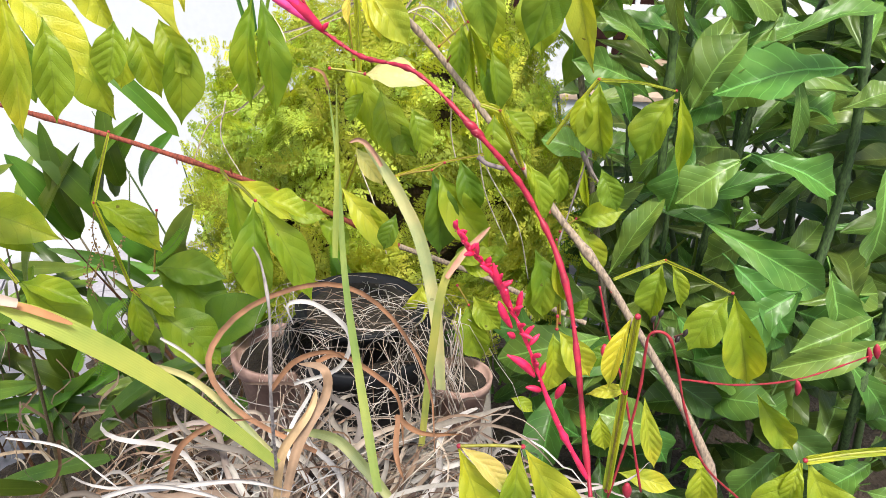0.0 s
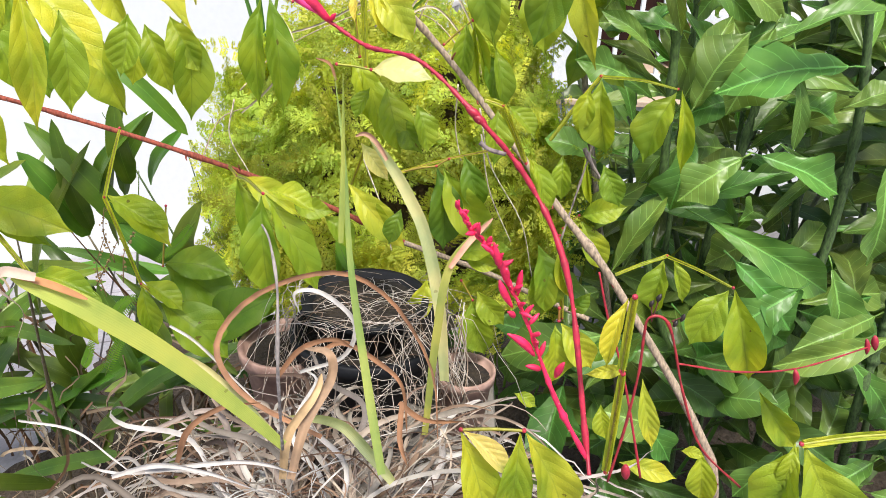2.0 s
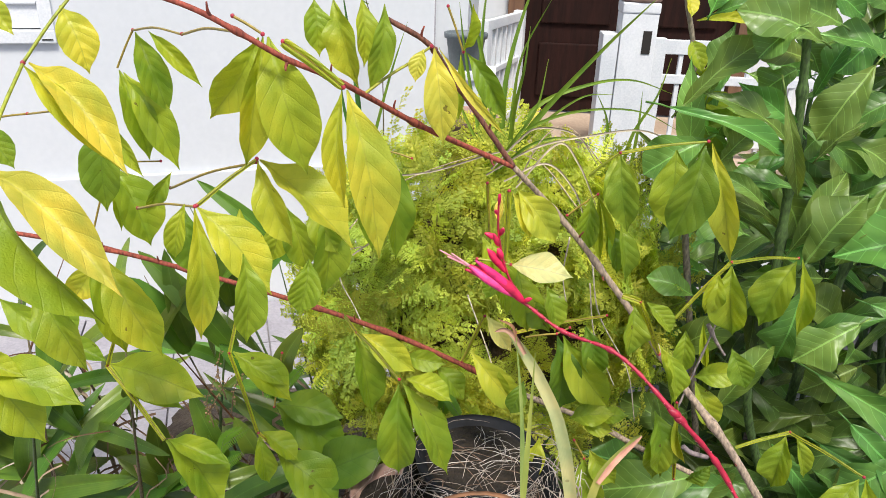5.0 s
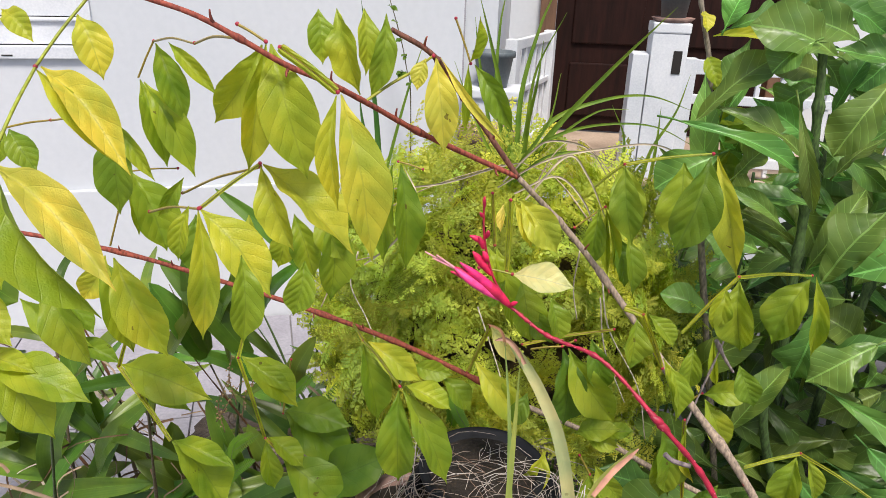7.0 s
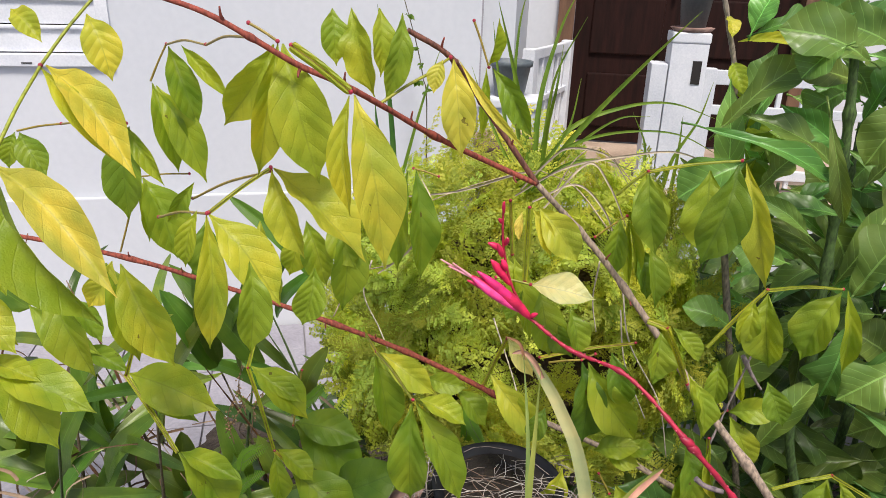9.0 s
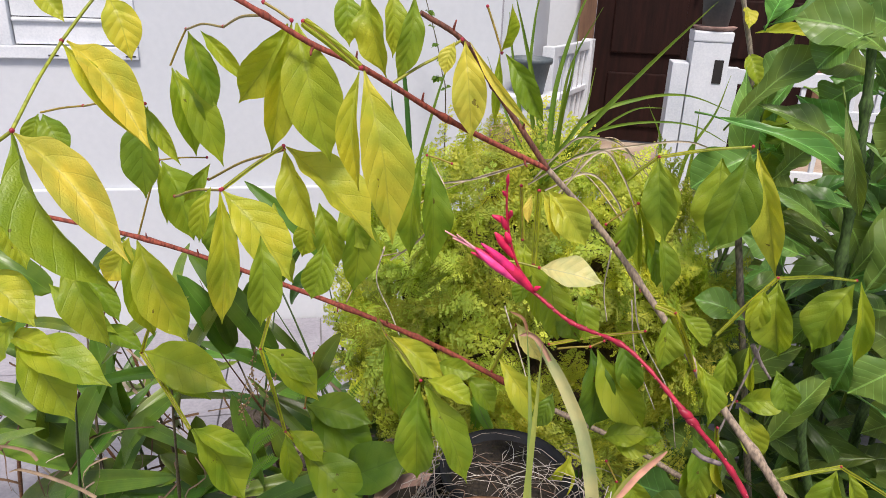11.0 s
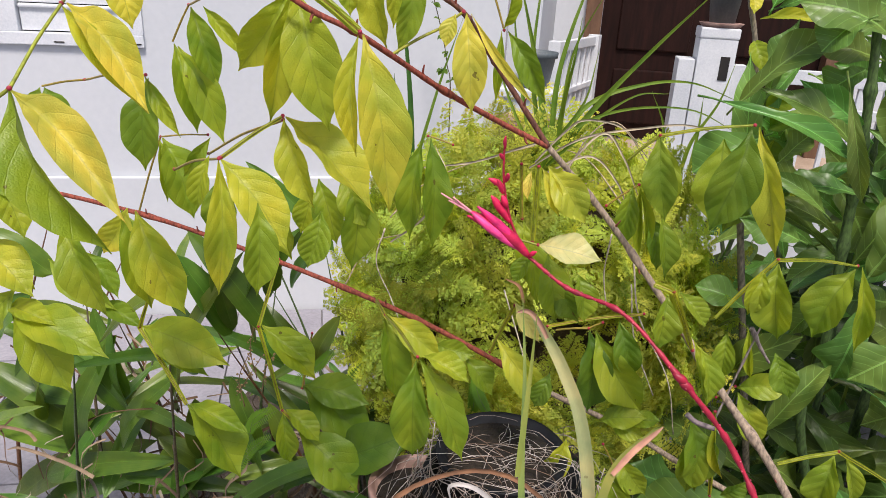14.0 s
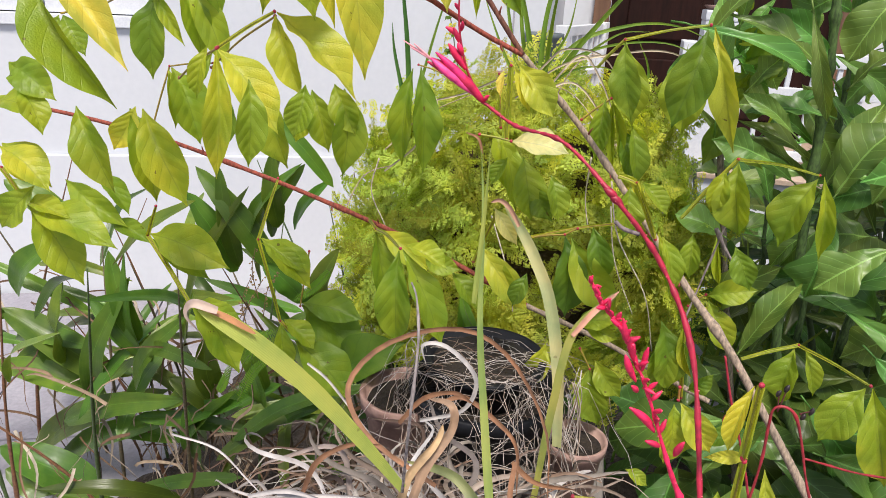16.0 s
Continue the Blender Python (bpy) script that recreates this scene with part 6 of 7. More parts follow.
fiddle_leaf(fiddle_shrub, (0.75, 1.2, 0.683), (0.662, 1.2, 0.565), 0.105, 0.12, shade=1.0)
fiddle_leaf(fiddle_shrub, (0.548, 1.1, 0.678), (0.69, 1.1, 0.618), 0.087, 0.12, shade=1.0)
fiddle_leaf(fiddle_shrub, (0.436, 1.1, 0.835), (0.541, 1.1, 0.717), 0.080, 0.12, shade=1.0)
fiddle_leaf(fiddle_shrub, (0.582, 1.2, 1.206), (0.677, 1.2, 1.17), 0.071, 0.12, shade=1.0)
fiddle_leaf(fiddle_shrub, (0.478, 1.2, 1.296), (0.579, 1.2, 1.335), 0.068, 0.12, shade=1.0)
fiddle_leaf(fiddle_shrub, (0.426, 1.3, 1.089), (0.373, 1.3, 1.007), 0.055, 0.12, shade=1.0)
fiddle_leaf(fiddle_shrub, (0.874, 1.2, 0.605), (0.793, 1.2, 0.466), 0.089, 0.12, shade=1.0)
fiddle_leaf(fiddle_shrub, (0.688, 1.1, 0.534), (0.613, 1.1, 0.41), 0.083, 0.12, shade=1.0)
fiddle_leaf(fiddle_shrub, (0.795, 1, 0.602), (0.722, 1, 0.53), 0.079, 0.12, shade=1.0)
fiddle_leaf(fiddle_shrub, (0.363, 1.1, 0.629), (0.472, 1.1, 0.493), 0.067, 0.12, shade=1.0)
fiddle_leaf(fiddle_shrub, (0.762, 1.1, 0.753), (0.88, 1.1, 0.6), 0.071, 0.12, shade=1.0)
fiddle_leaf(fiddle_shrub, (0.537, 1.2, 0.673), (0.429, 1.2, 0.775), 0.077, 0.12, shade=1.0)
fiddle_leaf(fiddle_shrub, (0.415, 1.3, 0.714), (0.492, 1.3, 0.826), 0.069, 0.12, shade=1.0)
fiddle_leaf(fiddle_shrub, (0.177, 1.15, 1.442), (0.293, 1.15, 1.554), 0.061, 0.12, shade=1.0)
fiddle_leaf(fiddle_shrub, (0.144, 1.1, 1.448), (0.346, 1.1, 1.371), 0.042, 0.12, shade=1.0)
fiddle_leaf(fiddle_shrub, (0.225, 1.2, 1.447), (0.248, 1.2, 1.56), 0.053, 0.12, shade=1.0)
fiddle_leaf(fiddle_shrub, (0.357, 1.15, 1.409), (0.252, 1.15, 1.48), 0.048, 0.12, shade=1.0)
fiddle_leaf(fiddle_shrub, (0.302, 1.15, 1.324), (0.232, 1.15, 1.33), 0.063, 0.12, shade=1.0)
fiddle_leaf(fiddle_shrub, (0.205, 1.1, 1.402), (0.121, 1.1, 1.343), 0.070, 0.12, shade=1.0)
fiddle_leaf(fiddle_shrub, (0.306, 1.1, 1.568), (0.257, 1.1, 1.523), 0.059, 0.12, shade=1.0)
fiddle_leaf(fiddle_shrub, (0.353, 1.2, 1.496), (0.302, 1.2, 1.452), 0.065, 0.12, shade=1.0)
fiddle_leaf(fiddle_shrub, (0.288, 1.1, 1.256), (0.198, 1.1, 1.281), 0.058, 0.12, shade=1.0)
fiddle_leaf(fiddle_shrub, (0.248, 1.15, 1.357), (0.29, 1.15, 1.411), 0.045, 0.12, shade=1.0)
fiddle_leaf(fiddle_shrub, (0.347, 1.2, 1.328), (0.424, 1.2, 1.207), 0.089, 0.12, shade=1.0)
fiddle_leaf(fiddle_shrub, (0.215, 1.2, 1.574), (0.3, 1.2, 1.593), 0.046, 0.12, shade=1.0)
fiddle_leaf(fiddle_shrub, (0.29, 1.3, 1.49), (0.242, 1.3, 1.387), 0.050, 0.12, shade=1.0)
fiddle_leaf(fiddle_shrub, (0.4, 1.1, 1.163), (0.384, 1.1, 1.036), 0.087, 0.12, shade=1.0)
fiddle_leaf(fiddle_shrub, (0.261, 1.2, 1.095), (0.175, 1.2, 1.125), 0.057, 0.12, shade=1.0)
fiddle_leaf(fiddle_shrub, (0.214, 1.2, 1.296), (0.189, 1.2, 1.51), 0.046, 0.12, shade=1.6, outline=outline_oval)
fiddle_leaf(fiddle_shrub, (0.291, 1.3, 1.362), (0.22, 1.3, 1.413), 0.047, 0.12, shade=1.6, outline=outline_oval)
fiddle_leaf(fiddle_shrub, (0.207, 1.2, 1.573), (0.232, 1.2, 1.634), 0.045, 0.12, shade=1.6, outline=outline_oval)
limb(fiddle_shrub, ((0.8, 1.25, 0), (0.404, 1.15, 0.824), (0.38, 1.15, 1.063), (0.367, 1.15, 1.238), (0.358, 1.15, 1.371), (0.345, 1.15, 1.493), (0.331, 1.15, 1.585)), 0.013, 0.010, (0.055, 0.105, 0.025), (0.5, 0.6, 0.7, 0.8), "", "stem")
fiddle_leaf(fiddle_shrub, (0.356, 1.14, 1.384), (0.196, 1.14, 1.466), 0.049, 0.12, shade=0.9)
fiddle_leaf(fiddle_shrub, (0.361, 1.13, 1.326), (0.244, 1.13, 1.321), 0.052, 0.12, shade=0.9)
fiddle_leaf(fiddle_shrub, (0.386, 1.18, 1.233), (0.244, 1.18, 1.302), 0.037, 0.12, shade=0.9)
fiddle_leaf(fiddle_shrub, (0.38, 1.2, 1.264), (0.277, 1.2, 1.332), 0.034, 0.12, shade=0.9)
fiddle_leaf(fiddle_shrub, (0.388, 1.2, 1.199), (0.247, 1.2, 1.28), 0.034, 0.12, shade=0.9)
fiddle_leaf(fiddle_shrub, (0.304, 1.1, 1.476), (0.356, 1.1, 1.322), 0.028, 0.12, shade=0.9)
fiddle_leaf(fiddle_shrub, (0.376, 1.2, 1.41), (0.5, 1.2, 1.335), 0.043, 0.12, shade=0.9)
fiddle_leaf(fiddle_shrub, (0.377, 1.18, 1.351), (0.442, 1.18, 1.224), 0.042, 0.12, shade=0.9)
fiddle_leaf(fiddle_shrub, (0.39, 1.16, 1.205), (0.448, 1.16, 1.346), 0.053, 0.12, shade=0.9)
fiddle_leaf(fiddle_shrub, (0.393, 1.1, 1.212), (0.458, 1.1, 1.331), 0.096, 0.12, shade=0.9)
fiddle_leaf(fiddle_shrub, (0.418, 1.1, 1.519), (0.364, 1.1, 1.409), 0.070, 0.12, shade=0.9)
fiddle_leaf(fiddle_shrub, (0.391, 1.14, 1.374), (0.447, 1.14, 1.431), 0.046, 0.12, shade=0.9)
fiddle_leaf(fiddle_shrub, (0.386, 1.15, 1.419), (0.398, 1.15, 1.476), 0.041, 0.12, shade=0.9)
fiddle_leaf(fiddle_shrub, (0.503, 1.3, 1.286), (0.445, 1.3, 1.179), 0.084, 0.12, shade=0.9)
fiddle_leaf(fiddle_shrub, (0.536, 1.3, 1.188), (0.433, 1.3, 1.145), 0.085, 0.12, shade=0.9)
fiddle_leaf(fiddle_shrub, (0.473, 1.3, 1.181), (0.373, 1.3, 1.203), 0.065, 0.12, shade=0.9)
fiddle_leaf(fiddle_shrub, (0.391, 1.35, 1.171), (0.301, 1.35, 1.217), 0.057, 0.12, shade=0.9)
fiddle_leaf(fiddle_shrub, (0.358, 1.3, 1.41), (0.291, 1.3, 1.358), 0.054, 0.12, shade=0.9)
fiddle_leaf(fiddle_shrub, (0.504, 1.35, 1.387), (0.447, 1.35, 1.313), 0.067, 0.12, shade=0.9)
fiddle_leaf(fiddle_shrub, (0.482, 1.35, 1.442), (0.54, 1.35, 1.35), 0.067, 0.12, shade=0.9)
fiddle_leaf(fiddle_shrub, (0.462, 1.4, 1.265), (0.386, 1.4, 1.343), 0.059, 0.12, shade=0.9)
fiddle_leaf(fiddle_shrub, (0.527, 1.4, 1.323), (0.599, 1.4, 1.223), 0.081, 0.12, shade=0.9)
fiddle_leaf(fiddle_shrub, (0.55, 1.35, 1.077), (0.453, 1.35, 1.065), 0.089, 0.12, shade=0.9)
fiddle_leaf(fiddle_shrub, (0.452, 1.3, 1.104), (0.391, 1.3, 1.017), 0.076, 0.12, shade=0.9)
fiddle_leaf(fiddle_shrub, (0.58, 1.3, 1.008), (0.49, 1.3, 1.064), 0.088, 0.12, shade=0.9)
fiddle_leaf(fiddle_shrub, (0.347, 1.12, 1.548), (0.221, 1.12, 1.585), 0.079, 0.12, shade=0.95)
fiddle_leaf(fiddle_shrub, (0.327, 1.15, 1.616), (0.259, 1.15, 1.548), 0.059, 0.12, shade=0.95)
fiddle_leaf(fiddle_shrub, (0.363, 1.2, 1.513), (0.279, 1.2, 1.523), 0.062, 0.12, shade=0.95)
fiddle_leaf(fiddle_shrub, (0.406, 1.3, 1.547), (0.323, 1.3, 1.56), 0.076, 0.12, shade=0.95)
fiddle_leaf(fiddle_shrub, (0.396, 1.3, 1.588), (0.318, 1.3, 1.616), 0.076, 0.12, shade=0.95)
fiddle_leaf(fiddle_shrub, (0.398, 1.25, 1.477), (0.323, 1.25, 1.497), 0.057, 0.12, shade=0.95)
fiddle_leaf(fiddle_shrub, (0.315, 1.3, 1.422), (0.277, 1.3, 1.357), 0.039, 0.12, shade=1.5, outline=outline_oval)
fiddle_leaf(fiddle_shrub, (0.283, 1.3, 1.396), (0.322, 1.3, 1.341), 0.043, 0.12, shade=1.5, outline=outline_oval)
fiddle_leaf(fiddle_shrub, (0.314, 1.3, 1.472), (0.37, 1.3, 1.439), 0.054, 0.12, shade=1.5, outline=outline_oval)
fiddle_leaf(fiddle_shrub, (0.37, 1.35, 1.368), (0.319, 1.35, 1.384), 0.041, 0.12, shade=1.5, outline=outline_oval)
fiddle_leaf(fiddle_shrub, (0.253, 1.3, 1.384), (0.302, 1.3, 1.299), 0.045, 0.12, shade=1.5, outline=outline_oval)
fiddle_leaf(fiddle_shrub, (0.466, 1.35, 1.355), (0.488, 1.35, 1.322), 0.057, 0.12, shade=1.5, outline=outline_oval)
fiddle_leaf(fiddle_shrub, (0.319, 1.25, 1.328), (0.375, 1.25, 1.318), 0.026, 0.12, shade=1.5, outline=outline_oval)
fiddle_leaf(fiddle_shrub, (0.382, 1.15, 1.568), (0.281, 1.15, 1.593), 0.069, 0.12, shade=0.9)
fiddle_leaf(fiddle_shrub, (0.513, 1.2, 1.497), (0.365, 1.2, 1.55), 0.070, 0.12, shade=0.9)
fiddle_leaf(fiddle_shrub, (0.468, 1.2, 1.586), (0.393, 1.2, 1.639), 0.066, 0.12, shade=0.9)
fiddle_leaf(fiddle_shrub, (0.457, 1.25, 1.468), (0.573, 1.25, 1.371), 0.067, 0.12, shade=0.9)
fiddle_leaf(fiddle_shrub, (0.522, 1.2, 1.463), (0.443, 1.2, 1.403), 0.065, 0.12, shade=0.9)
fiddle_leaf(fiddle_shrub, (0.423, 1.2, 1.395), (0.55, 1.2, 1.334), 0.069, 0.12, shade=0.9)
fiddle_leaf(fiddle_shrub, (0.409, 1.25, 1.448), (0.448, 1.25, 1.548), 0.048, 0.12, shade=0.9)
fiddle_leaf(fiddle_shrub, (0.513, 1.15, 1.331), (0.464, 1.15, 1.19), 0.085, 0.12, shade=0.9)
fiddle_leaf(fiddle_shrub, (0.514, 1.3, 1.545), (0.458, 1.3, 1.478), 0.072, 0.12, shade=0.9)
fiddle_leaf(fiddle_shrub, (0.372, 1.3, 1.61), (0.48, 1.3, 1.57), 0.062, 0.12, shade=0.9)
fiddle_leaf(fiddle_shrub, (0.475, 1.3, 1.622), (0.551, 1.3, 1.537), 0.072, 0.12, shade=0.9)
fiddle_leaf(fiddle_shrub, (0.389, 1.35, 1.535), (0.452, 1.35, 1.47), 0.055, 0.12, shade=0.9)
fiddle_leaf(fiddle_shrub, (0.603, 1.3, 1.318), (0.531, 1.3, 1.261), 0.076, 0.12, shade=0.9)
fiddle_leaf(fiddle_shrub, (0.353, 1.3, 1.574), (0.31, 1.3, 1.519), 0.052, 0.12, shade=0.9)
# ---- loose threads, sprigs and small ferns ----
threads = empty("hanging_aerial_roots", (0.1, 1.1, 0.7), "pale thin aerial roots hanging beside the ferns", "roots")
part("aerial_root", tube(((0.053, 1.05, 1.211), (0.074, 1.05, 1.122), (0.129, 1.04, 1.029), (0.154, 1.04, 0.931)), 0.0014, 0.0009, 5, 20, 0.3), BARK, threads, colour=(0.46, 0.40, 0.32))
part("aerial_root", tube(((0.058, 1.08, 1.162), (0.076, 1.08, 1.068), (0.116, 1.06, 0.984)), 0.0014, 0.0009, 5, 20, 0.3), BARK, threads, colour=(0.46, 0.40, 0.32))
part("aerial_root", tube(((0.018, 1.08, 1.24), (0.016, 1.1, 1.167), (0.027, 1.1, 1.11)), 0.0014, 0.0009, 5, 20, 0.3), BARK, threads, colour=(0.46, 0.40, 0.32))
part("aerial_root", tube(((-0.344, 1.1, 1.2), (-0.358, 1.1, 1.139), (-0.333, 1.1, 1.08), (-0.312, 1.08, 1.05)), 0.0014, 0.0009, 5, 20, 0.3), BARK, threads, colour=(0.46, 0.40, 0.32))
part("aerial_root", tube(((-0.139, 1.1, 1.117), (-0.095, 1.05, 1.027), (-0.079, 1, 0.988)), 0.0014, 0.0009, 5, 20, 0.3), BARK, threads, colour=(0.46, 0.40, 0.32))
part("aerial_root", tube(((-0.349, 1.15, 1.203), (-0.303, 1.2, 1.253), (-0.217, 1.2, 1.301), (-0.117, 1.2, 1.339)), 0.0013, 0.0008, 5, 20, 0.3), BARK, threads, colour=(0.40, 0.32, 0.22))
part("aerial_root", tube(((-0.066, 1.2, 1.287), (-0.03, 1.2, 1.365), (0.012, 1.2, 1.387), (0.072, 1.2, 1.328)), 0.0013, 0.0008, 5, 20, 0.3), BARK, threads, colour=(0.40, 0.32, 0.22))
part("aerial_root", tube(((0.039, 1.2, 1.249), (-0.023, 1.22, 1.314), (-0.082, 1.25, 1.331)), 0.0013, 0.0008, 5, 20, 0.3), BARK, threads, colour=(0.40, 0.32, 0.22))
part("aerial_root", tube(((-0.412, 1.1, 1.09), (-0.379, 1.12, 1.159), (-0.321, 1.12, 1.186)), 0.0013, 0.0008, 5, 20, 0.3), BARK, threads, colour=(0.40, 0.32, 0.22))
sprig = empty("seed_sprig", (-0.52, 1.12, 0.7), "drooping brown seed sprigs among the leaves", "sprig")
seed_sprig_stalk(sprig, ((-0.526, 0.98, 0.955), (-0.535, 0.98, 1.006), (-0.527, 0.98, 1.049)))
seed_sprig_stalk(sprig, ((-0.562, 1, 0.88), (-0.569, 1, 0.935), (-0.545, 1, 0.993)))
seed_sprig_stalk(sprig, ((-0.529, 1, 0.908), (-0.518, 1, 0.965), (-0.495, 1, 1.001)))
seed_sprig_stalk(sprig, ((-0.576, 1, 0.9), (-0.553, 1, 0.938), (-0.525, 1, 0.986)))
small_fern = empty("sword_fern", (-0.42, 1.05, 0.75), "small bright green sword fern fronds", "fern")
sword_frond(small_fern, ((-0.588, 1.02, 0.79), (-0.549, 1, 0.842), (-0.49, 0.98, 0.901)), 0.024)
sword_frond(small_fern, ((-0.594, 1, 0.717), (-0.557, 1, 0.787), (-0.508, 0.99, 0.839)), 0.024)
sword_frond(small_fern, ((-0.479, 1.1, 0.828), (-0.435, 1.1, 0.86), (-0.382, 1.1, 0.94)), 0.024)
sword_frond(small_fern, ((-0.173, 1.05, 0.972), (-0.169, 1.05, 0.929), (-0.173, 1.05, 0.883)), 0.024)
sword_frond(small_fern, ((-0.136, 1, 0.936), (-0.159, 1.02, 0.961), (-0.172, 1.03, 0.995)), 0.024)
sword_frond(small_fern, ((-0.394, 1, 1.024), (-0.427, 1, 0.983), (-0.468, 1, 0.951)), 0.022)
sword_frond(small_fern, ((-0.557, 1, 0.818), (-0.545, 1, 0.858), (-0.511, 1, 0.886)), 0.022)
sword_frond(small_fern, ((-0.665, 1.05, 0.695), (-0.649, 1.05, 0.721), (-0.629, 1.05, 0.771)), 0.022)
vine = empty("wall_vine", (-0.45, 3.3, 0), "thin vine with small round leaves before the white wall", "vine")
part("stem", tube(((-0.61, 3.1, 0), (-0.61, 3.1, 1.048), (-0.632, 3.1, 1.24), (-0.663, 3.1, 1.378), (-0.718, 3.1, 1.555)), 0.003, 0.002, 6, 24, 0.3), BARK, vine, colour=(0.10, 0.09, 0.05))
leaflet(vine, (-0.632, 3.09, 1.288), (-0.641, 3.07, 1.272), 0.024, 0.1)
leaflet(vine, (-0.675, 3.09, 1.423), (-0.694, 3.07, 1.43), 0.024, 0.1)
leaflet(vine, (-0.675, 3.09, 1.423), (-0.667, 3.07, 1.423), 0.024, 0.1)
leaflet(vine, (-0.647, 3.09, 1.356), (-0.662, 3.07, 1.346), 0.024, 0.1)
leaflet(vine, (-0.648, 3.09, 1.221), (-0.624, 3.07, 1.203), 0.024, 0.1)
leaflet(vine, (-0.648, 3.09, 1.221), (-0.663, 3.07, 1.197), 0.024, 0.1)
leaflet(vine, (-0.702, 3.09, 1.489), (-0.676, 3.07, 1.471), 0.024, 0.1)
leaflet(vine, (-0.632, 3.09, 1.288), (-0.651, 3.07, 1.287), 0.024, 0.1)
leaflet(vine, (-0.702, 3.09, 1.489), (-0.666, 3.07, 1.47), 0.024, 0.1)
leaflet(vine, (-0.648, 3.09, 1.221), (-0.672, 3.07, 1.208), 0.024, 0.1)
leaflet(vine, (-0.702, 3.09, 1.489), (-0.705, 3.07, 1.49), 0.024, 0.1)
leaflet(vine, (-0.632, 3.09, 1.288), (-0.63, 3.07, 1.296), 0.024, 0.1)
leaflet(vine, (-0.611, 3.09, 1.171), (-0.585, 3.07, 1.185), 0.024, 0.1)
leaflet(vine, (-0.648, 3.09, 1.221), (-0.639, 3.07, 1.2), 0.024, 0.1)
leaflet(vine, (-0.611, 3.09, 1.171), (-0.628, 3.07, 1.166), 0.024, 0.1)
leaflet(vine, (-0.648, 3.09, 1.221), (-0.649, 3.07, 1.227), 0.024, 0.1)
leaflet(vine, (-0.648, 3.09, 1.221), (-0.66, 3.07, 1.202), 0.024, 0.1)
leaflet(vine, (-0.647, 3.09, 1.356), (-0.674, 3.07, 1.343), 0.024, 0.1)
# ---- young sapling between the shrubs ----
sapling = empty("sapling", (0.52, 1.35, 0), "slender grey-stemmed sapling with light green oval leaves", "sapling")
part("stem", tube(((0.52, 1.35, 0), (0.252, 1.3, 1.199), (0.23, 1.3, 1.357), (0.221, 1.3, 1.485), (0.198, 1.3, 1.57), (0.177, 1.3, 1.635)), 0.007, 0.004, 8, 40, 0.25), BARK, sapling, colour=(0.22, 0.19, 0.15))
leaflet(sapling, (0.211, 1.3, 1.524), (0.229, 1.27, 1.476), 0.043, 0.5)
leaflet(sapling, (0.189, 1.3, 1.594), (0.197, 1.27, 1.563), 0.054, 0.7)
leaflet(sapling, (0.214, 1.3, 1.554), (0.306, 1.27, 1.558), 0.026, 0.55)
leaflet(sapling, (0.23, 1.3, 1.45), (0.211, 1.27, 1.381), 0.043, 0.25)
leaflet(sapling, (0.249, 1.3, 1.378), (0.3, 1.27, 1.406), 0.048, 0.3)
leaflet(sapling, (0.237, 1.3, 1.367), (0.288, 1.27, 1.303), 0.065, 0.25)
leaflet(sapling, (0.241, 1.3, 1.414), (0.294, 1.27, 1.432), 0.039, 0.45)
leaflet(sapling, (0.242, 1.3, 1.32), (0.266, 1.27, 1.367), 0.043, 0.4)
leaflet(sapling, (0.243, 1.3, 1.29), (0.217, 1.27, 1.206), 0.054, 0.2)
leaflet(sapling, (0.249, 1.3, 1.261), (0.316, 1.27, 1.207), 0.050, 0.3)
leaflet(sapling, (0.226, 1.3, 1.468), (0.247, 1.27, 1.498), 0.033, 0.5)
leaflet(sapling, (0.308, 1.3, 1.406), (0.301, 1.27, 1.361), 0.043, 0.4)
leaflet(sapling, (0.34, 1.3, 1.3), (0.311, 1.27, 1.276), 0.043, 0.5)
leaflet(shrub, (-0.544, 0.62, 1.345), (-0.503, 0.61, 1.257), 0.048, 0.45, 0.5, (0.6, -0.8, 0.5))
leaflet(shrub, (-0.334, 0.62, 1.389), (-0.334, 0.61, 1.303), 0.039, 0.42, 0.22, (0.5, -0.9, 0.4))
leaflet(shrub, (-0.272, 0.62, 1.388), (-0.282, 0.61, 1.337), 0.040, 0.4, 0.22, (0.4, -0.9, 0.4))
leaflet(shrub, (-0.692, 0.7, 1.217), (-0.743, 0.69, 1.159), 0.049, 0.45, 0.22, (0.7, -0.7, 0.5))
leaflet(shrub, (-0.734, 0.7, 1.266), (-0.662, 0.69, 1.219), 0.054, 0.6, 0.22, (0.7, -0.7, 0.5))
leaflet(shrub, (-0.692, 0.7, 1.348), (-0.657, 0.69, 1.293), 0.041, 0.4, 0.22, (0.7, -0.7, 0.4))
strap(lily, ((-0.094, 1.3, 1.288), (-0.083, 1.3, 1.37), (-0.072, 1.28, 1.486), (-0.03, 1.25, 1.585)), 0.0087, (0.155, 0.275, 0.035), None, (0, -0.9, 0.35), 0.6, 0, outline=outline_taper)
strap(lily, ((-0.104, 1.3, 1.287), (-0.139, 1.32, 1.431), (-0.141, 1.33, 1.552), (-0.13, 1.33, 1.624)), 0.0087, (0.155, 0.275, 0.035), None, (0, -0.9, 0.35), 0.6, 0, outline=outline_taper)
strap(lily, ((-0.089, 1.3, 1.288), (-0.029, 1.3, 1.364), (0.039, 1.3, 1.418), (0.093, 1.3, 1.426)), 0.0068, (0.155, 0.275, 0.035), None, (0, -0.9, 0.35), 0.6, 0, outline=outline_taper)
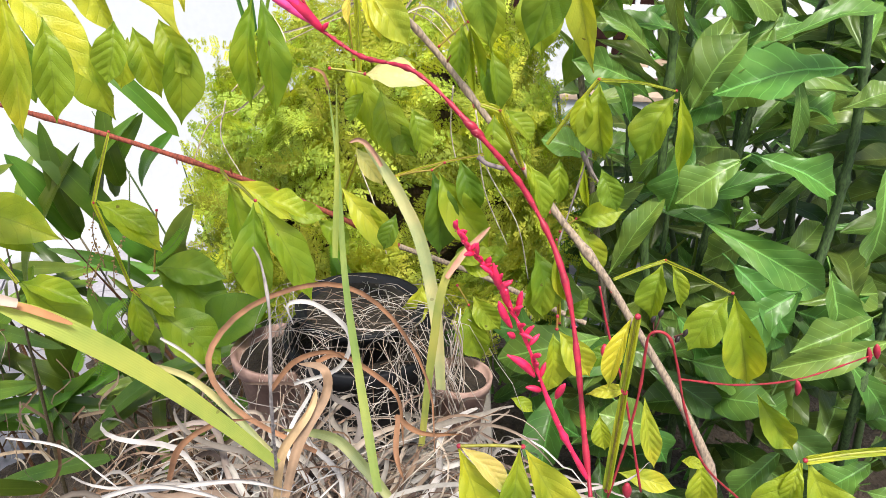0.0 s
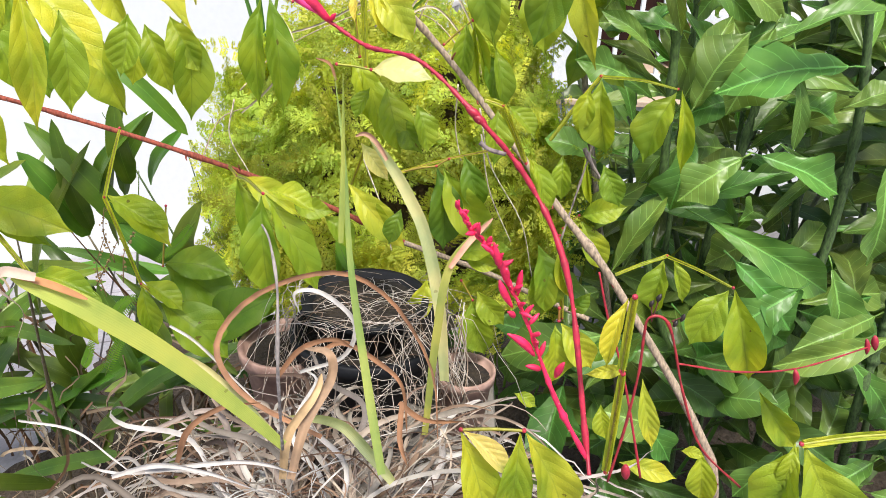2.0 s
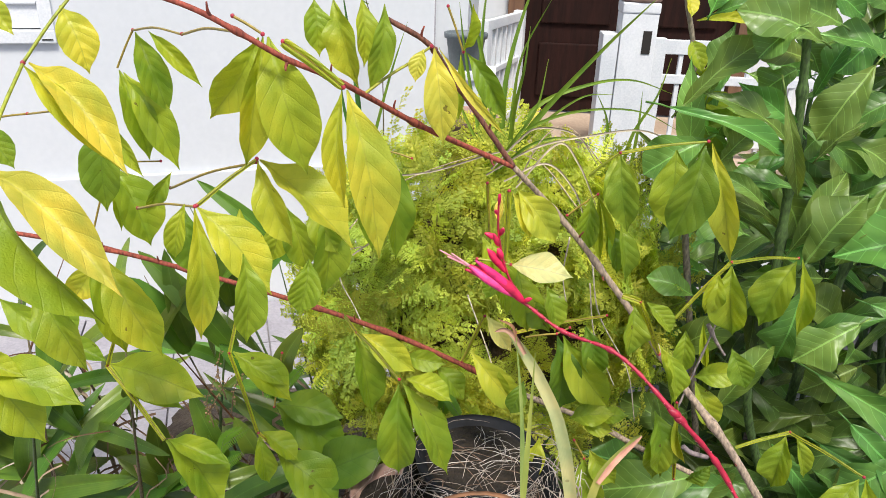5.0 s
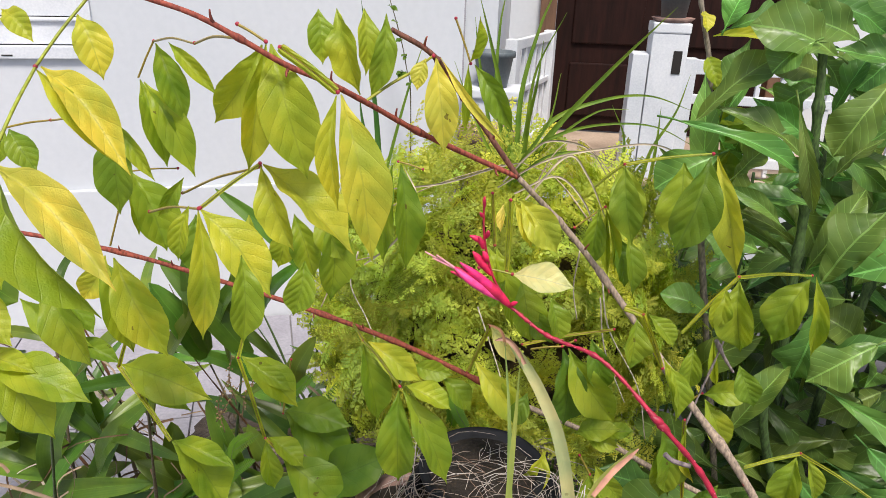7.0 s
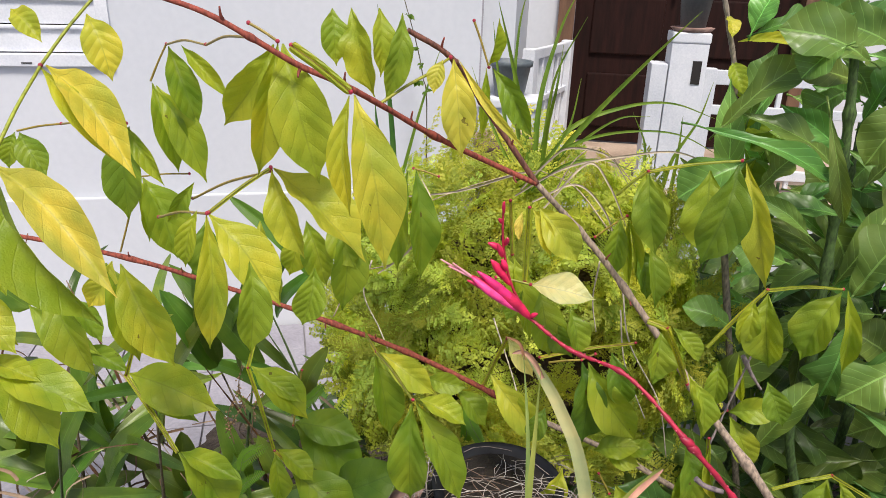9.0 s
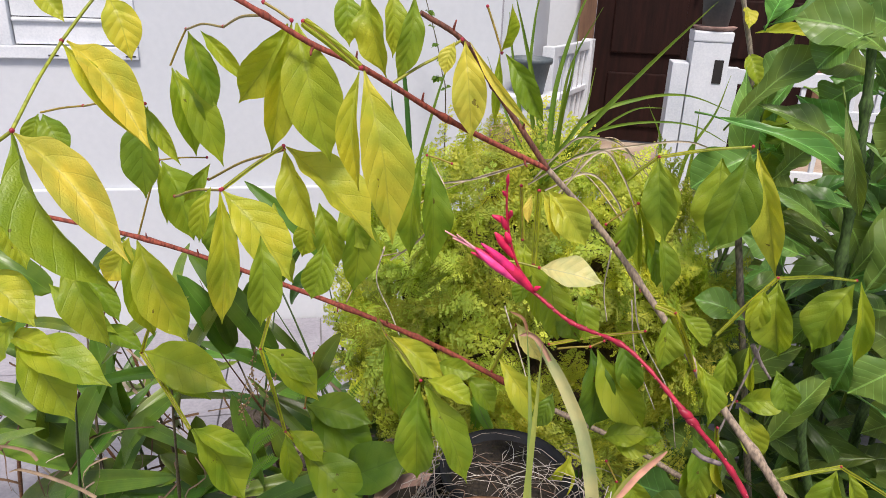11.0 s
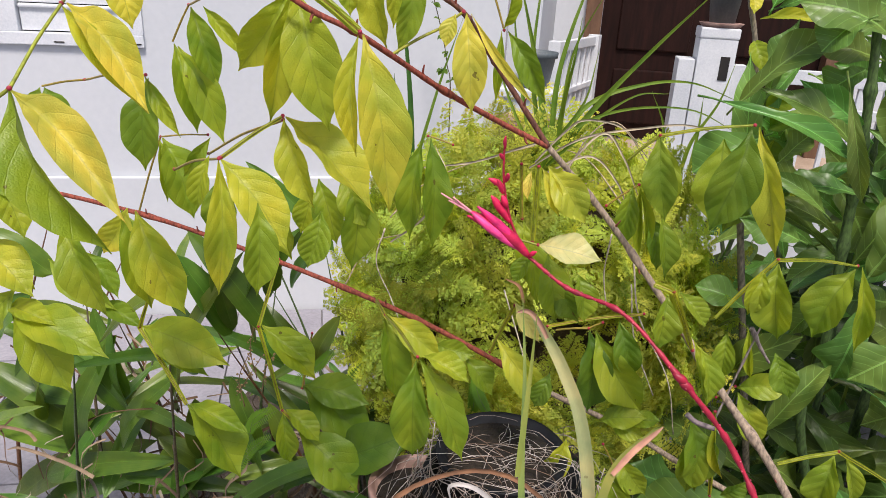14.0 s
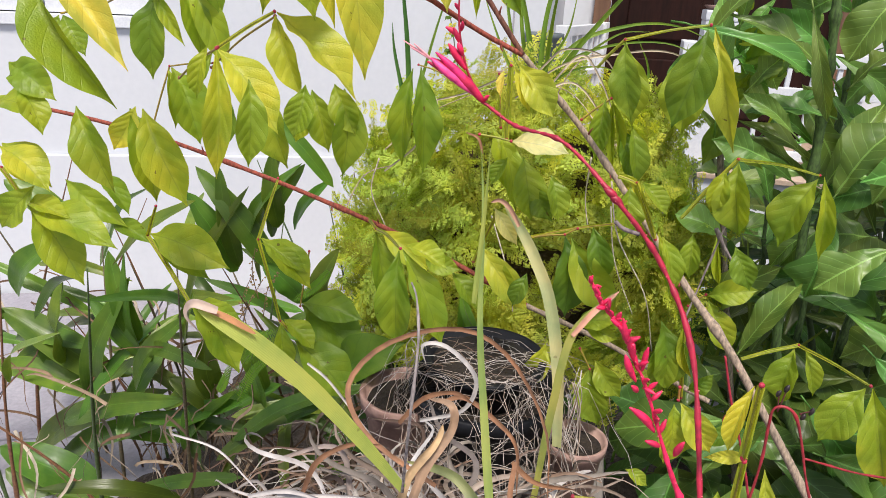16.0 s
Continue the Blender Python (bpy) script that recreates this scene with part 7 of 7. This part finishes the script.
strap(lily, ((-0.097, 1.25, 1.295), (-0.046, 1.22, 1.35), (0.014, 1.2, 1.369), (0.078, 1.2, 1.347)), 0.0056, (0.155, 0.275, 0.035), None, (0, -0.9, 0.35), 0.6, 0, outline=outline_taper)
strap(lily, ((-0.114, 1.3, 1.286), (-0.155, 1.3, 1.354), (-0.191, 1.3, 1.43), (-0.216, 1.3, 1.494)), 0.0068, (0.155, 0.275, 0.035), None, (0, -0.9, 0.35), 0.6, 0, outline=outline_taper)
strap(lily, ((0.16, 1.5, 1.227), (0.174, 1.5, 1.309), (0.212, 1.5, 1.39), (0.229, 1.5, 1.465)), 0.0087, (0.155, 0.275, 0.035), None, (0, -0.9, 0.35), 0.6, 0, outline=outline_taper)
# ---- pots and their supports ----
def wild(lo, hi):
    return RNG.uniform(lo, hi)


bench = empty("plant_bench", (-0.10, 0.88, 0), "rough concrete bench carrying the pots", "bench")
part("top", slab((0.40, 0.34, 0.06), pose(-0.10, 0.88, 0.720), 0.012), STONE, bench)
part("leg", slab((0.26, 0.24, 0.69), pose(-0.10, 0.90, 0.345), 0.012), STONE, bench)
front = empty("pedestal", (-0.09, 0.50, 0), "concrete pedestal under the strap-leaved clump", "pedestal")
part("shaft", turned(((0.13, 0), (0.10, 0.05), (0.09, 0.56), (0.12, 0.60), (0.12, 0.62)), (-0.09, 0.50, 0), 24), STONE, front)
pot("plant_pot", "wide terracotta pot under the strap-leaved clump", -0.09, 0.50, 0.62, 0.150, 0.235, CLAY)
pot("plant_pot", "black plastic pot wrapped in dry white roots", -0.10, 0.88, 0.75, 0.112, 0.17, BLACK, POTTING, group="pots on the bench")
pot("plant_pot", "smaller black plastic pot set in another pot", -0.105, 0.885, 0.885, 0.090, 0.080, BLACK, POTTING, group="pots on the bench")
pot("plant_pot", "brown terracotta pot with a chipped rim", -0.225, 0.87, 0.75, 0.068, 0.14, CLAY, POTTING, group="pots on the bench")
pot("plant_pot", "dusty pinkish terracotta pot among dry roots", 0.045, 0.87, 0.75, 0.046, 0.105, CLAY, POTTING, group="pots on the bench")
pedestal = empty("pedestal", (-0.14, 1.40, 0), "concrete pedestal hidden under the ferns", "pedestal")
part("shaft", turned(((0.20, 0), (0.20, 0.05), (0.15, 0.09), (0.14, 0.60), (0.19, 0.66), (0.19, 0.70)), (-0.14, 1.40, 0), 28), STONE, pedestal)
pot("plant_pot", "leaning terracotta pot behind the ferns", -0.175, 1.72, 1.12, 0.075, 0.17, CLAY)
rear = empty("pedestal", (-0.175, 1.72, 0), "narrow concrete pedestal behind the ferns", "pedestal")
part("shaft", turned(((0.11, 0), (0.09, 0.06), (0.09, 1.06), (0.11, 1.08), (0.11, 1.12)), (-0.175, 1.72, 0), 24), STONE, rear)


# ---- fern mound ----
def frond_mesh(seed, pairs=16, length=0.20, width=0.085):
    """A lacy, finely divided pair of fronds that rise and then nod; x along the stalks, z up."""
    rnd = random.Random(seed)
    bm = bmesh.new()
    layer = bm.loops.layers.uv.new("UVMap")
    for spread in (-0.45, 0.45):
        sag, bend, lean = rnd.uniform(0.2, 0.7), rnd.uniform(-0.3, 0.3), spread * rnd.uniform(0.5, 1.4)

        def spot(s):
            return Vector((length * s, length * (lean * s + bend * s * s), length * (0.42 * s - sag * 1.4 * s * s)))

        tube_into(bm, [spot(i / 8) for i in range(9)], [0.0005 * (1 - 0.07 * i) for i in range(9)], 3)
        for k in range(pairs):
            for way in (1, -1):
                s = min(1, 0.16 + 0.83 * (k + rnd.uniform(-0.3, 0.3)) / (pairs - 1))
                p = spot(s)
                d = (spot(min(1, s + 0.03)) - spot(s - 0.03)).normalized()
                reach = width * 0.5 * (1.08 - s) ** 0.75 * min(1, s * 4) * rnd.uniform(0.7, 1.15)
                lat = Vector((-d.y, d.x, 0)).normalized() * way
                q = (lat * 0.85 + d * 0.5 + Vector((0, 0, rnd.uniform(-0.5, 0.35)))).normalized()
                up = q.cross(d) * -way
                lobes = 3 + int(reach / 0.0036)
                for j in range(lobes):
                    x = (j + rnd.uniform(0.4, 0.9)) / lobes
                    a = p + q * reach * x - up * reach * 0.22 * x * x
                    size = 0.0066 * rnd.uniform(0.7, 1.2) * (1.15 - 0.55 * x)
                    for turn in (1, -1):
                        e = (d * turn * rnd.uniform(0.6, 1.0) + q * rnd.uniform(0.3, 0.8) + up * rnd.uniform(-0.6, 0.5)).normalized()
                        g = e.cross(up).normalized() * size * 0.30
                        f = bm.faces.new([bm.verts.new(v) for v in (a, a + e * size * 0.6 + g, a + e * size, a + e * size * 0.6 - g)])
                        for loop in f.loops:
                            loop[layer].uv = (0.5, 0.7)
    me = bpy.data.meshes.new("frond")
    bm.to_mesh(me)
    bm.free()
    me.materials.append(FERN)
    return me


FRONDS = [frond_mesh(i, 15 + i % 4 * 2, 0.14 + 0.014 * (i % 5), 0.080 + 0.012 * (i % 4)) for i in range(12)]
fern = empty("fern", (-0.14, 1.40, 0.70), "big mound of lacy yellow-green ferns on brown fibre", "fern")
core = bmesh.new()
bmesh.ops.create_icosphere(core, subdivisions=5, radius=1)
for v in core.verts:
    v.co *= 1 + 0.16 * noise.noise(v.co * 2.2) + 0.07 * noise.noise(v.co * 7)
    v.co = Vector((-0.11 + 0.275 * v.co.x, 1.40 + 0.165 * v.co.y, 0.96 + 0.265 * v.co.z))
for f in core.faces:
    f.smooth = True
part("root_ball", core, PEAT, fern, "brown fibrous root ball, darkened for shade between the fronds")
for i in range(340):
    a = wild(-1, 1) * math.pi * 0.62 - math.pi / 2
    h = wild(-0.75, 0.98)
    ring = math.sqrt(max(0.05, 1 - h * h))
    nrm = Vector((math.cos(a) * ring, math.sin(a) * ring, h))
    at = Vector((-0.11 + 0.29 * nrm.x, 1.40 + 0.20 * nrm.y, 0.97 + 0.28 * nrm.z))
    side = nrm.cross(Vector((0, 0, 1))).normalized()
    way = (nrm * wild(0.25, 0.75) + side * wild(-0.9, 0.9) + nrm.cross(side) * wild(-0.75, 0.55)).normalized()
    flat = (nrm - way * nrm.dot(way) + side * wild(-0.3, 0.3)).normalized()
    flat = (flat - way * flat.dot(way)).normalized()
    ob = new("frond", FRONDS[i % 12])
    ob.matrix_basis = Matrix.Translation(at) @ Matrix((way, flat.cross(way), flat)).transposed().to_4x4() @ Matrix.Scale(wild(0.7, 1.15), 4)
    ob.parent = fern
    ob.matrix_parent_inverse = world_of(fern).inverted()
    y = wild(0, 1)
    k = wild(0.65, 1.25)
    ob.color = (k * (0.42 + 0.18 * y), k * (0.58 + 0.06 * y), k * 0.10, 1)

# ---- dry roots round the black pots ----
roots = bmesh.new()
for i in range(120):
    a, z = wild(-math.pi, 0.1), wild(0.77, 0.97)
    way, turn = wild(0, math.tau), wild(-0.5, 0.5)
    step, r = wild(0.010, 0.021), wild(0.112, 0.142)
    pts = []
    for k in range(13):
        rr = (r + 0.006 * math.sin(k * 0.8 + i)) * (0.85 if z > 0.92 else 1.0)
        pts.append(Vector((-0.10 + rr * math.cos(a), 0.88 + rr * math.sin(a), z)))
        a += math.cos(way) * step / 0.13
        z = min(0.985, max(0.756, z + math.sin(way) * step))
        way += turn * wild(0.2, 1.3)
    w = wild(0.00025, 0.00055) if i % 14 else wild(0.0008, 0.0011)
    tube_into(roots, pts, [w] * 13, 3)
for i in range(16):
    a = wild(-0.75, -0.1)
    p = Vector((-0.10 + 0.135 * math.cos(a), 0.88 + 0.135 * math.sin(a), wild(0.93, 0.99)))
    fall = wild(0.10, 0.20)
    pts = [p + Vector((0.012 * math.sin(k * 0.5 + i) + 0.02 * k / 9, -0.012 * math.sin(k / 3), -fall * k / 9)) for k in range(10)]
    tube_into(roots, pts, [wild(0.0004, 0.0011)] * 10, 4)
for i in range(85):
    p = Vector((-0.10 + wild(-0.09, 0.09), 0.88 + wild(-0.09, 0.07), 0.965))
    way = Vector((wild(-1, 1), wild(-1, 0.3), 0)).normalized()
    run = wild(0.06, 0.20)
    pts = [p + way * run * (k / 8) + Vector((0.01 * math.sin(k + i), 0, 0.018 * math.sin(k / 8 * 3.1) - 0.16 * (k / 8) ** 2.2 * wild(0.8, 1.2))) for k in range(9)]
    tube_into(roots, pts, [wild(0.0003, 0.0006)] * 9, 3)
tagged(part("dry_roots", roots, ROOT), "tangle of thin bleached dry roots over the black pots", "roots", kind="stuff")

# ---- dead strap leaves lying in front ----
litter = bmesh.new()
lay = litter.loops.layers.uv.new("UVMap")
for i in range(430):
    g = wild(0, math.tau)
    p = Vector((-0.09, 0.50, 0.868)) + Vector((math.cos(g), 0.75 * math.sin(g), 0)) * wild(0.0, 0.14)
    g = wild(0, math.tau) if i % 3 else g
    broad = i % 3 == 0
    ln, lift, droop = wild(0.16, 0.28) if broad else wild(0.10, 0.28), wild(0.0, 0.45), wild(0.5, 2.2)
    sway, kink = wild(-1.4, 1.4) if broad else wild(-2.6, 2.6), wild(0, 6.3)
    pts = []
    for k in range(17):
        u = k / 16
        pts.append(p + Vector((0.004 * math.sin(9 * u + kink), 0, 0.005 * (i % 9) + 0.005 * math.sin(11 * u + kink))))
        g2 = g + sway * u * u + 0.5 * math.sin(8 * u + kink)
        climb = lift * 1.4 - droop * u * u
        if p.z < 0.870 and (p - Vector((-0.09, 0.50, p.z))).length < 0.15:
            climb = max(climb, 0.0)
        p = p + Vector((math.cos(g2), 0.75 * math.sin(g2), climb)).normalized() * ln / 16
    ribbon_into(litter, lay, pts, wild(0.0035, 0.0085) if broad else wild(0.0008, 0.0026), Vector((wild(-0.9, 0.9), -0.7, 0.7)), wild(0.3, 1.5))
for i in range(280):
    c = Vector((-0.08 + wild(-0.24, 0.24), wild(0.60, 0.74), wild(0.775, 0.87)))
    a = wild(-0.6, 3.7)
    ln = wild(0.08, 0.2)
    pts = [c + Vector((math.cos(a) * ln * k / 8, -0.05 * k / 8 * wild(0.5, 1), math.sin(a) * 0.4 * ln * math.sin(k / 8 * 2.6) - 0.05 * (k / 8) ** 2)) for k in range(9)]
    ribbon_into(litter, lay, pts, wild(0.001, 0.004), Vector((wild(-0.5, 0.5), -0.8, 0.5)), wild(0.2, 1.0))
tagged(part("dead_leaf_litter", litter, HUSK), "heap of dead brown and bleached strap leaves", "dead leaves", kind="stuff")

# ---- canes, dead sheaths and stalks beside the wall ----
for i in range(24):
    gx, gy = -1.05 + wild(-0.55, 0.75), 1.35 + wild(-0.2, 0.45)
    lean = Vector((wild(-0.35, 0.35), wild(-0.25, 0.15), 0))
    top = wild(0.6, 1.05)
    pts = (Vector((gx, gy, 0)), Vector((gx, gy, top * 0.5)) + lean * 0.3, Vector((gx, gy, top)) + lean)
    k = i % 3
    part("cane", tube(pts, 0.0055, 0.0012, 7, 20, 0.2, (0.2, 0.4, 0.6, 0.8)), STALK, cane_clump, colour=((0.06, 0.10, 0.03), (0.17, 0.08, 0.04), (0.11, 0.09, 0.05))[k])
for i in range(80):
    gx, gy, z = -1.0 + wild(-0.65, 0.80), 1.35 + wild(-0.25, 0.5), wild(0.2, 0.74)
    z = min(z, 0.50) if gx > -0.85 else z
    a = wild(0, math.tau)
    ln = wild(0.26, 0.42)
    d = Vector((math.cos(a), 0.5 * math.sin(a), wild(-0.5, 0.7))).normalized()
    cane_leaf(cane_clump, Vector((gx, gy, z)), Vector((gx, gy, z)) + d * ln, wild(0.036, 0.062), wild(0.05, 0.2), shade=wild(0.45, 1.25))
dead = bmesh.new()
lay = dead.loops.layers.uv.new("UVMap")
for i in range(210):
    c = Vector((-0.85 + wild(-0.75, 0.70), 1.25 + wild(-0.25, 0.45), wild(0.15, 0.66)))
    d = Vector((wild(-0.8, 0.8), wild(-0.5, 0.3), wild(-1.0, 0.5))).normalized()
    ln = wild(0.10, 0.24)
    pts = [c + d * ln * k / 8 + Vector((0.02 * math.sin(k * 0.7 + i), 0, -0.09 * (k / 8) ** 2)) for k in range(9)]
    ribbon_into(dead, lay, pts, wild(0.002, 0.009), Vector((wild(-1, 1), -0.7, 0.5)), wild(0.2, 0.9))
for i in range(90):
    c = Vector((-0.62 + wild(-0.28, 0.30), 1.22 + wild(-0.15, 0.3), wild(0.25, 0.62)))
    ln, wave = wild(0.14, 0.30), wild(0, 6.3)
    pts = [c + Vector((wild(-0.1, 0.1) * ln + 0.025 * math.sin(k * 0.6 + wave), 0, -ln * k / 10)) for k in range(11)]
    pts = spline(pts[::2], 14)
    ribbon_into(dead, lay, pts, wild(0.003, 0.010), Vector((wild(-1, 1), -0.8, 0.3)), wild(0.2, 0.9))
tagged(part("dead_cane_leaves", dead, CANE_HUSK), "withered brown leaves and sheaths hanging among the canes", "dead leaves", kind="stuff")

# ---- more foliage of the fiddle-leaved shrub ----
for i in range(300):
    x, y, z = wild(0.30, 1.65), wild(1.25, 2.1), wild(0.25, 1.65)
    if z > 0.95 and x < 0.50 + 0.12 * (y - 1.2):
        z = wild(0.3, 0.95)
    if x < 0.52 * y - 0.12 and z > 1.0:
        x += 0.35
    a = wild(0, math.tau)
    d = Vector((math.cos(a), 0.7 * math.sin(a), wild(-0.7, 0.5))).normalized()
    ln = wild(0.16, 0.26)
    # inner leaves: the gloom inside the shrub is put into their colour
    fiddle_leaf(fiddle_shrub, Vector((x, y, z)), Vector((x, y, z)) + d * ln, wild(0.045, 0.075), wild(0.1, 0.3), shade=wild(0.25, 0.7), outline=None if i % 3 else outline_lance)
for i in range(9):
    x, y = wild(0.45, 1.5), wild(1.5, 2.1)
    part("stem", tube((Vector((x, y, 0)), Vector((x + wild(-0.1, 0.1), y, 0.6)), Vector((x + wild(-0.15, 0.25), y, wild(1.0, 1.4)))), 0.010, 0.007, 8, 24, 0.15, (0.5, 0.7, 0.85)), STALK, fiddle_shrub, colour=(0.04, 0.075, 0.025))

for i in range(230):
    y = wild(1.25, 2.0)
    z = wild(0.85, 1.6)
    x = wild(0.36 * y if z > 1.1 else 0.16 * y, 0.36 * y + 1.0)
    a = wild(0, math.tau)
    d = Vector((math.cos(a) + 0.3, 0.6 * math.sin(a), wild(-0.3, 0.9))).normalized()
    fiddle_leaf(fiddle_shrub, Vector((x, y, z)), Vector((x, y, z)) + d * wild(0.14, 0.24), wild(0.022, 0.045) if i % 2 else wild(0.05, 0.07), wild(0.1, 0.3), shade=wild(0.5, 1.4), outline=outline_lance if i % 2 else None)

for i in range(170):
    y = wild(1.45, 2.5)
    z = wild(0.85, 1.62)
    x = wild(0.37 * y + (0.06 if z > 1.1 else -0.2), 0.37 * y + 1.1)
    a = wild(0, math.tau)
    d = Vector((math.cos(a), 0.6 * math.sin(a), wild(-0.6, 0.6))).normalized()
    # rear leaves coloured darker, as if shaded by those in front
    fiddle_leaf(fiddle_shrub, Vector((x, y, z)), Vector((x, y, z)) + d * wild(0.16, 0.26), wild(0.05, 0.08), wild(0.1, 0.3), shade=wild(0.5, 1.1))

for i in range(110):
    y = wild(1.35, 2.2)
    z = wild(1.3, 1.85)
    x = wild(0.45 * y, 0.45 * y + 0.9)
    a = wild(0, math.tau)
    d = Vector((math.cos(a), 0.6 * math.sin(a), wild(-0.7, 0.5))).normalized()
    # high rear leaves, also darkened by colour to read as shaded depth
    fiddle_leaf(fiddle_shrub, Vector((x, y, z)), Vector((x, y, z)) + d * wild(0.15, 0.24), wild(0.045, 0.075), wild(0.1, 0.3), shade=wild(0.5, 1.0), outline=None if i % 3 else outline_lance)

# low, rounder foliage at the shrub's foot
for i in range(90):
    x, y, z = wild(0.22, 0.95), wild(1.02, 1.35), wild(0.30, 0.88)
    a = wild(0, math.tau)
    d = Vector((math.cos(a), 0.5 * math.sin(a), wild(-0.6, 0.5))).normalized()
    # darker colour stands for the shade low in the shrub
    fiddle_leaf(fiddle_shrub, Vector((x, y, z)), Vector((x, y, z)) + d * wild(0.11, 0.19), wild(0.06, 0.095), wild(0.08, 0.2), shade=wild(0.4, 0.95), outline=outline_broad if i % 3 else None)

# ---- leafy understorey between the ferns and the porch ----
under = empty("low_foliage", (0.15, 1.6, 0), "low tangle of green shoots behind the ferns", "plant")
for i in range(90):
    x, y, z = wild(-0.1, 0.75), wild(1.5, 2.3), wild(0.1, 0.75)
    a = wild(0, math.tau)
    d = Vector((math.cos(a), 0.6 * math.sin(a), wild(-0.2, 0.9))).normalized()
    # understorey shade is painted in: leaf colour scaled down
    fiddle_leaf(under, Vector((x, y, z)), Vector((x, y, z)) + d * wild(0.12, 0.22), wild(0.03, 0.07), 0.1, shade=wild(0.4, 1.0), outline=outline_lance)
for i in range(40):
    x, y = wild(-0.05, 0.75), wild(1.5, 2.3)
    strap(under, (Vector((x, y, 0)), Vector((x + wild(-0.1, 0.1), y, wild(0.4, 0.6))), Vector((x + wild(-0.25, 0.25), y + wild(-0.1, 0.1), wild(0.75, 1.02)))), wild(0.008, 0.016), (0.10 * wild(0.7, 1.5), 0.20, 0.04), fold=0.6)

# ---- hedge in front of the porch ----
hedge = empty("leafy_hedge", (1.2, 2.7, 0), "dense dark green leafy growth in front of the porch, darkened for shade", "hedge")
for i in range(230):
    x, y = wild(0.35, 2.9), wild(2.2, 3.1)
    z = wild(0.05, 0.85)
    a = wild(0, math.tau)
    d = Vector((math.cos(a), 0.5 * math.sin(a), wild(-0.5, 0.6))).normalized()
    # backdrop leaves: deep shade is put into their colour
    fiddle_leaf(hedge, Vector((x, y, z)), Vector((x, y, z)) + d * wild(0.2, 0.34), wild(0.07, 0.13), wild(0.08, 0.25), shade=wild(0.3, 0.6), outline=outline_lance)
for i in range(22):
    x, y = wild(0.4, 2.8), wild(2.3, 3.0)
    part("stem", tube((Vector((x, y, 0)), Vector((x + wild(-0.1, 0.1), y, 0.5)), Vector((x + wild(-0.2, 0.2), y, wild(0.7, 0.95)))), 0.012, 0.007, 7, 16, 0.2), STALK, hedge, colour=(0.05, 0.07, 0.03))

# ---- floor tiles along the wall ----
tile_mesh = bpy.data.meshes.new("tile")
tb = slab((0.394, 0.394, 0.014), pose(0, 0, 0), 0.003)
tb.to_mesh(tile_mesh)
tb.free()
tile_mesh.materials.append(TILE)
paving = tagged(new("floor"), "lavender-grey tiled yard floor along the white wall", "floor", kind="structure")
for i in range(13):
    for j in range(6):
        ob = new("tile", tile_mesh)
        ob.parent = paving
        ob.matrix_basis = WALL_AT @ pose(-0.25 - 0.4 * i, -0.24 - 0.4 * j, 0.010 + wild(-0.001, 0.001))
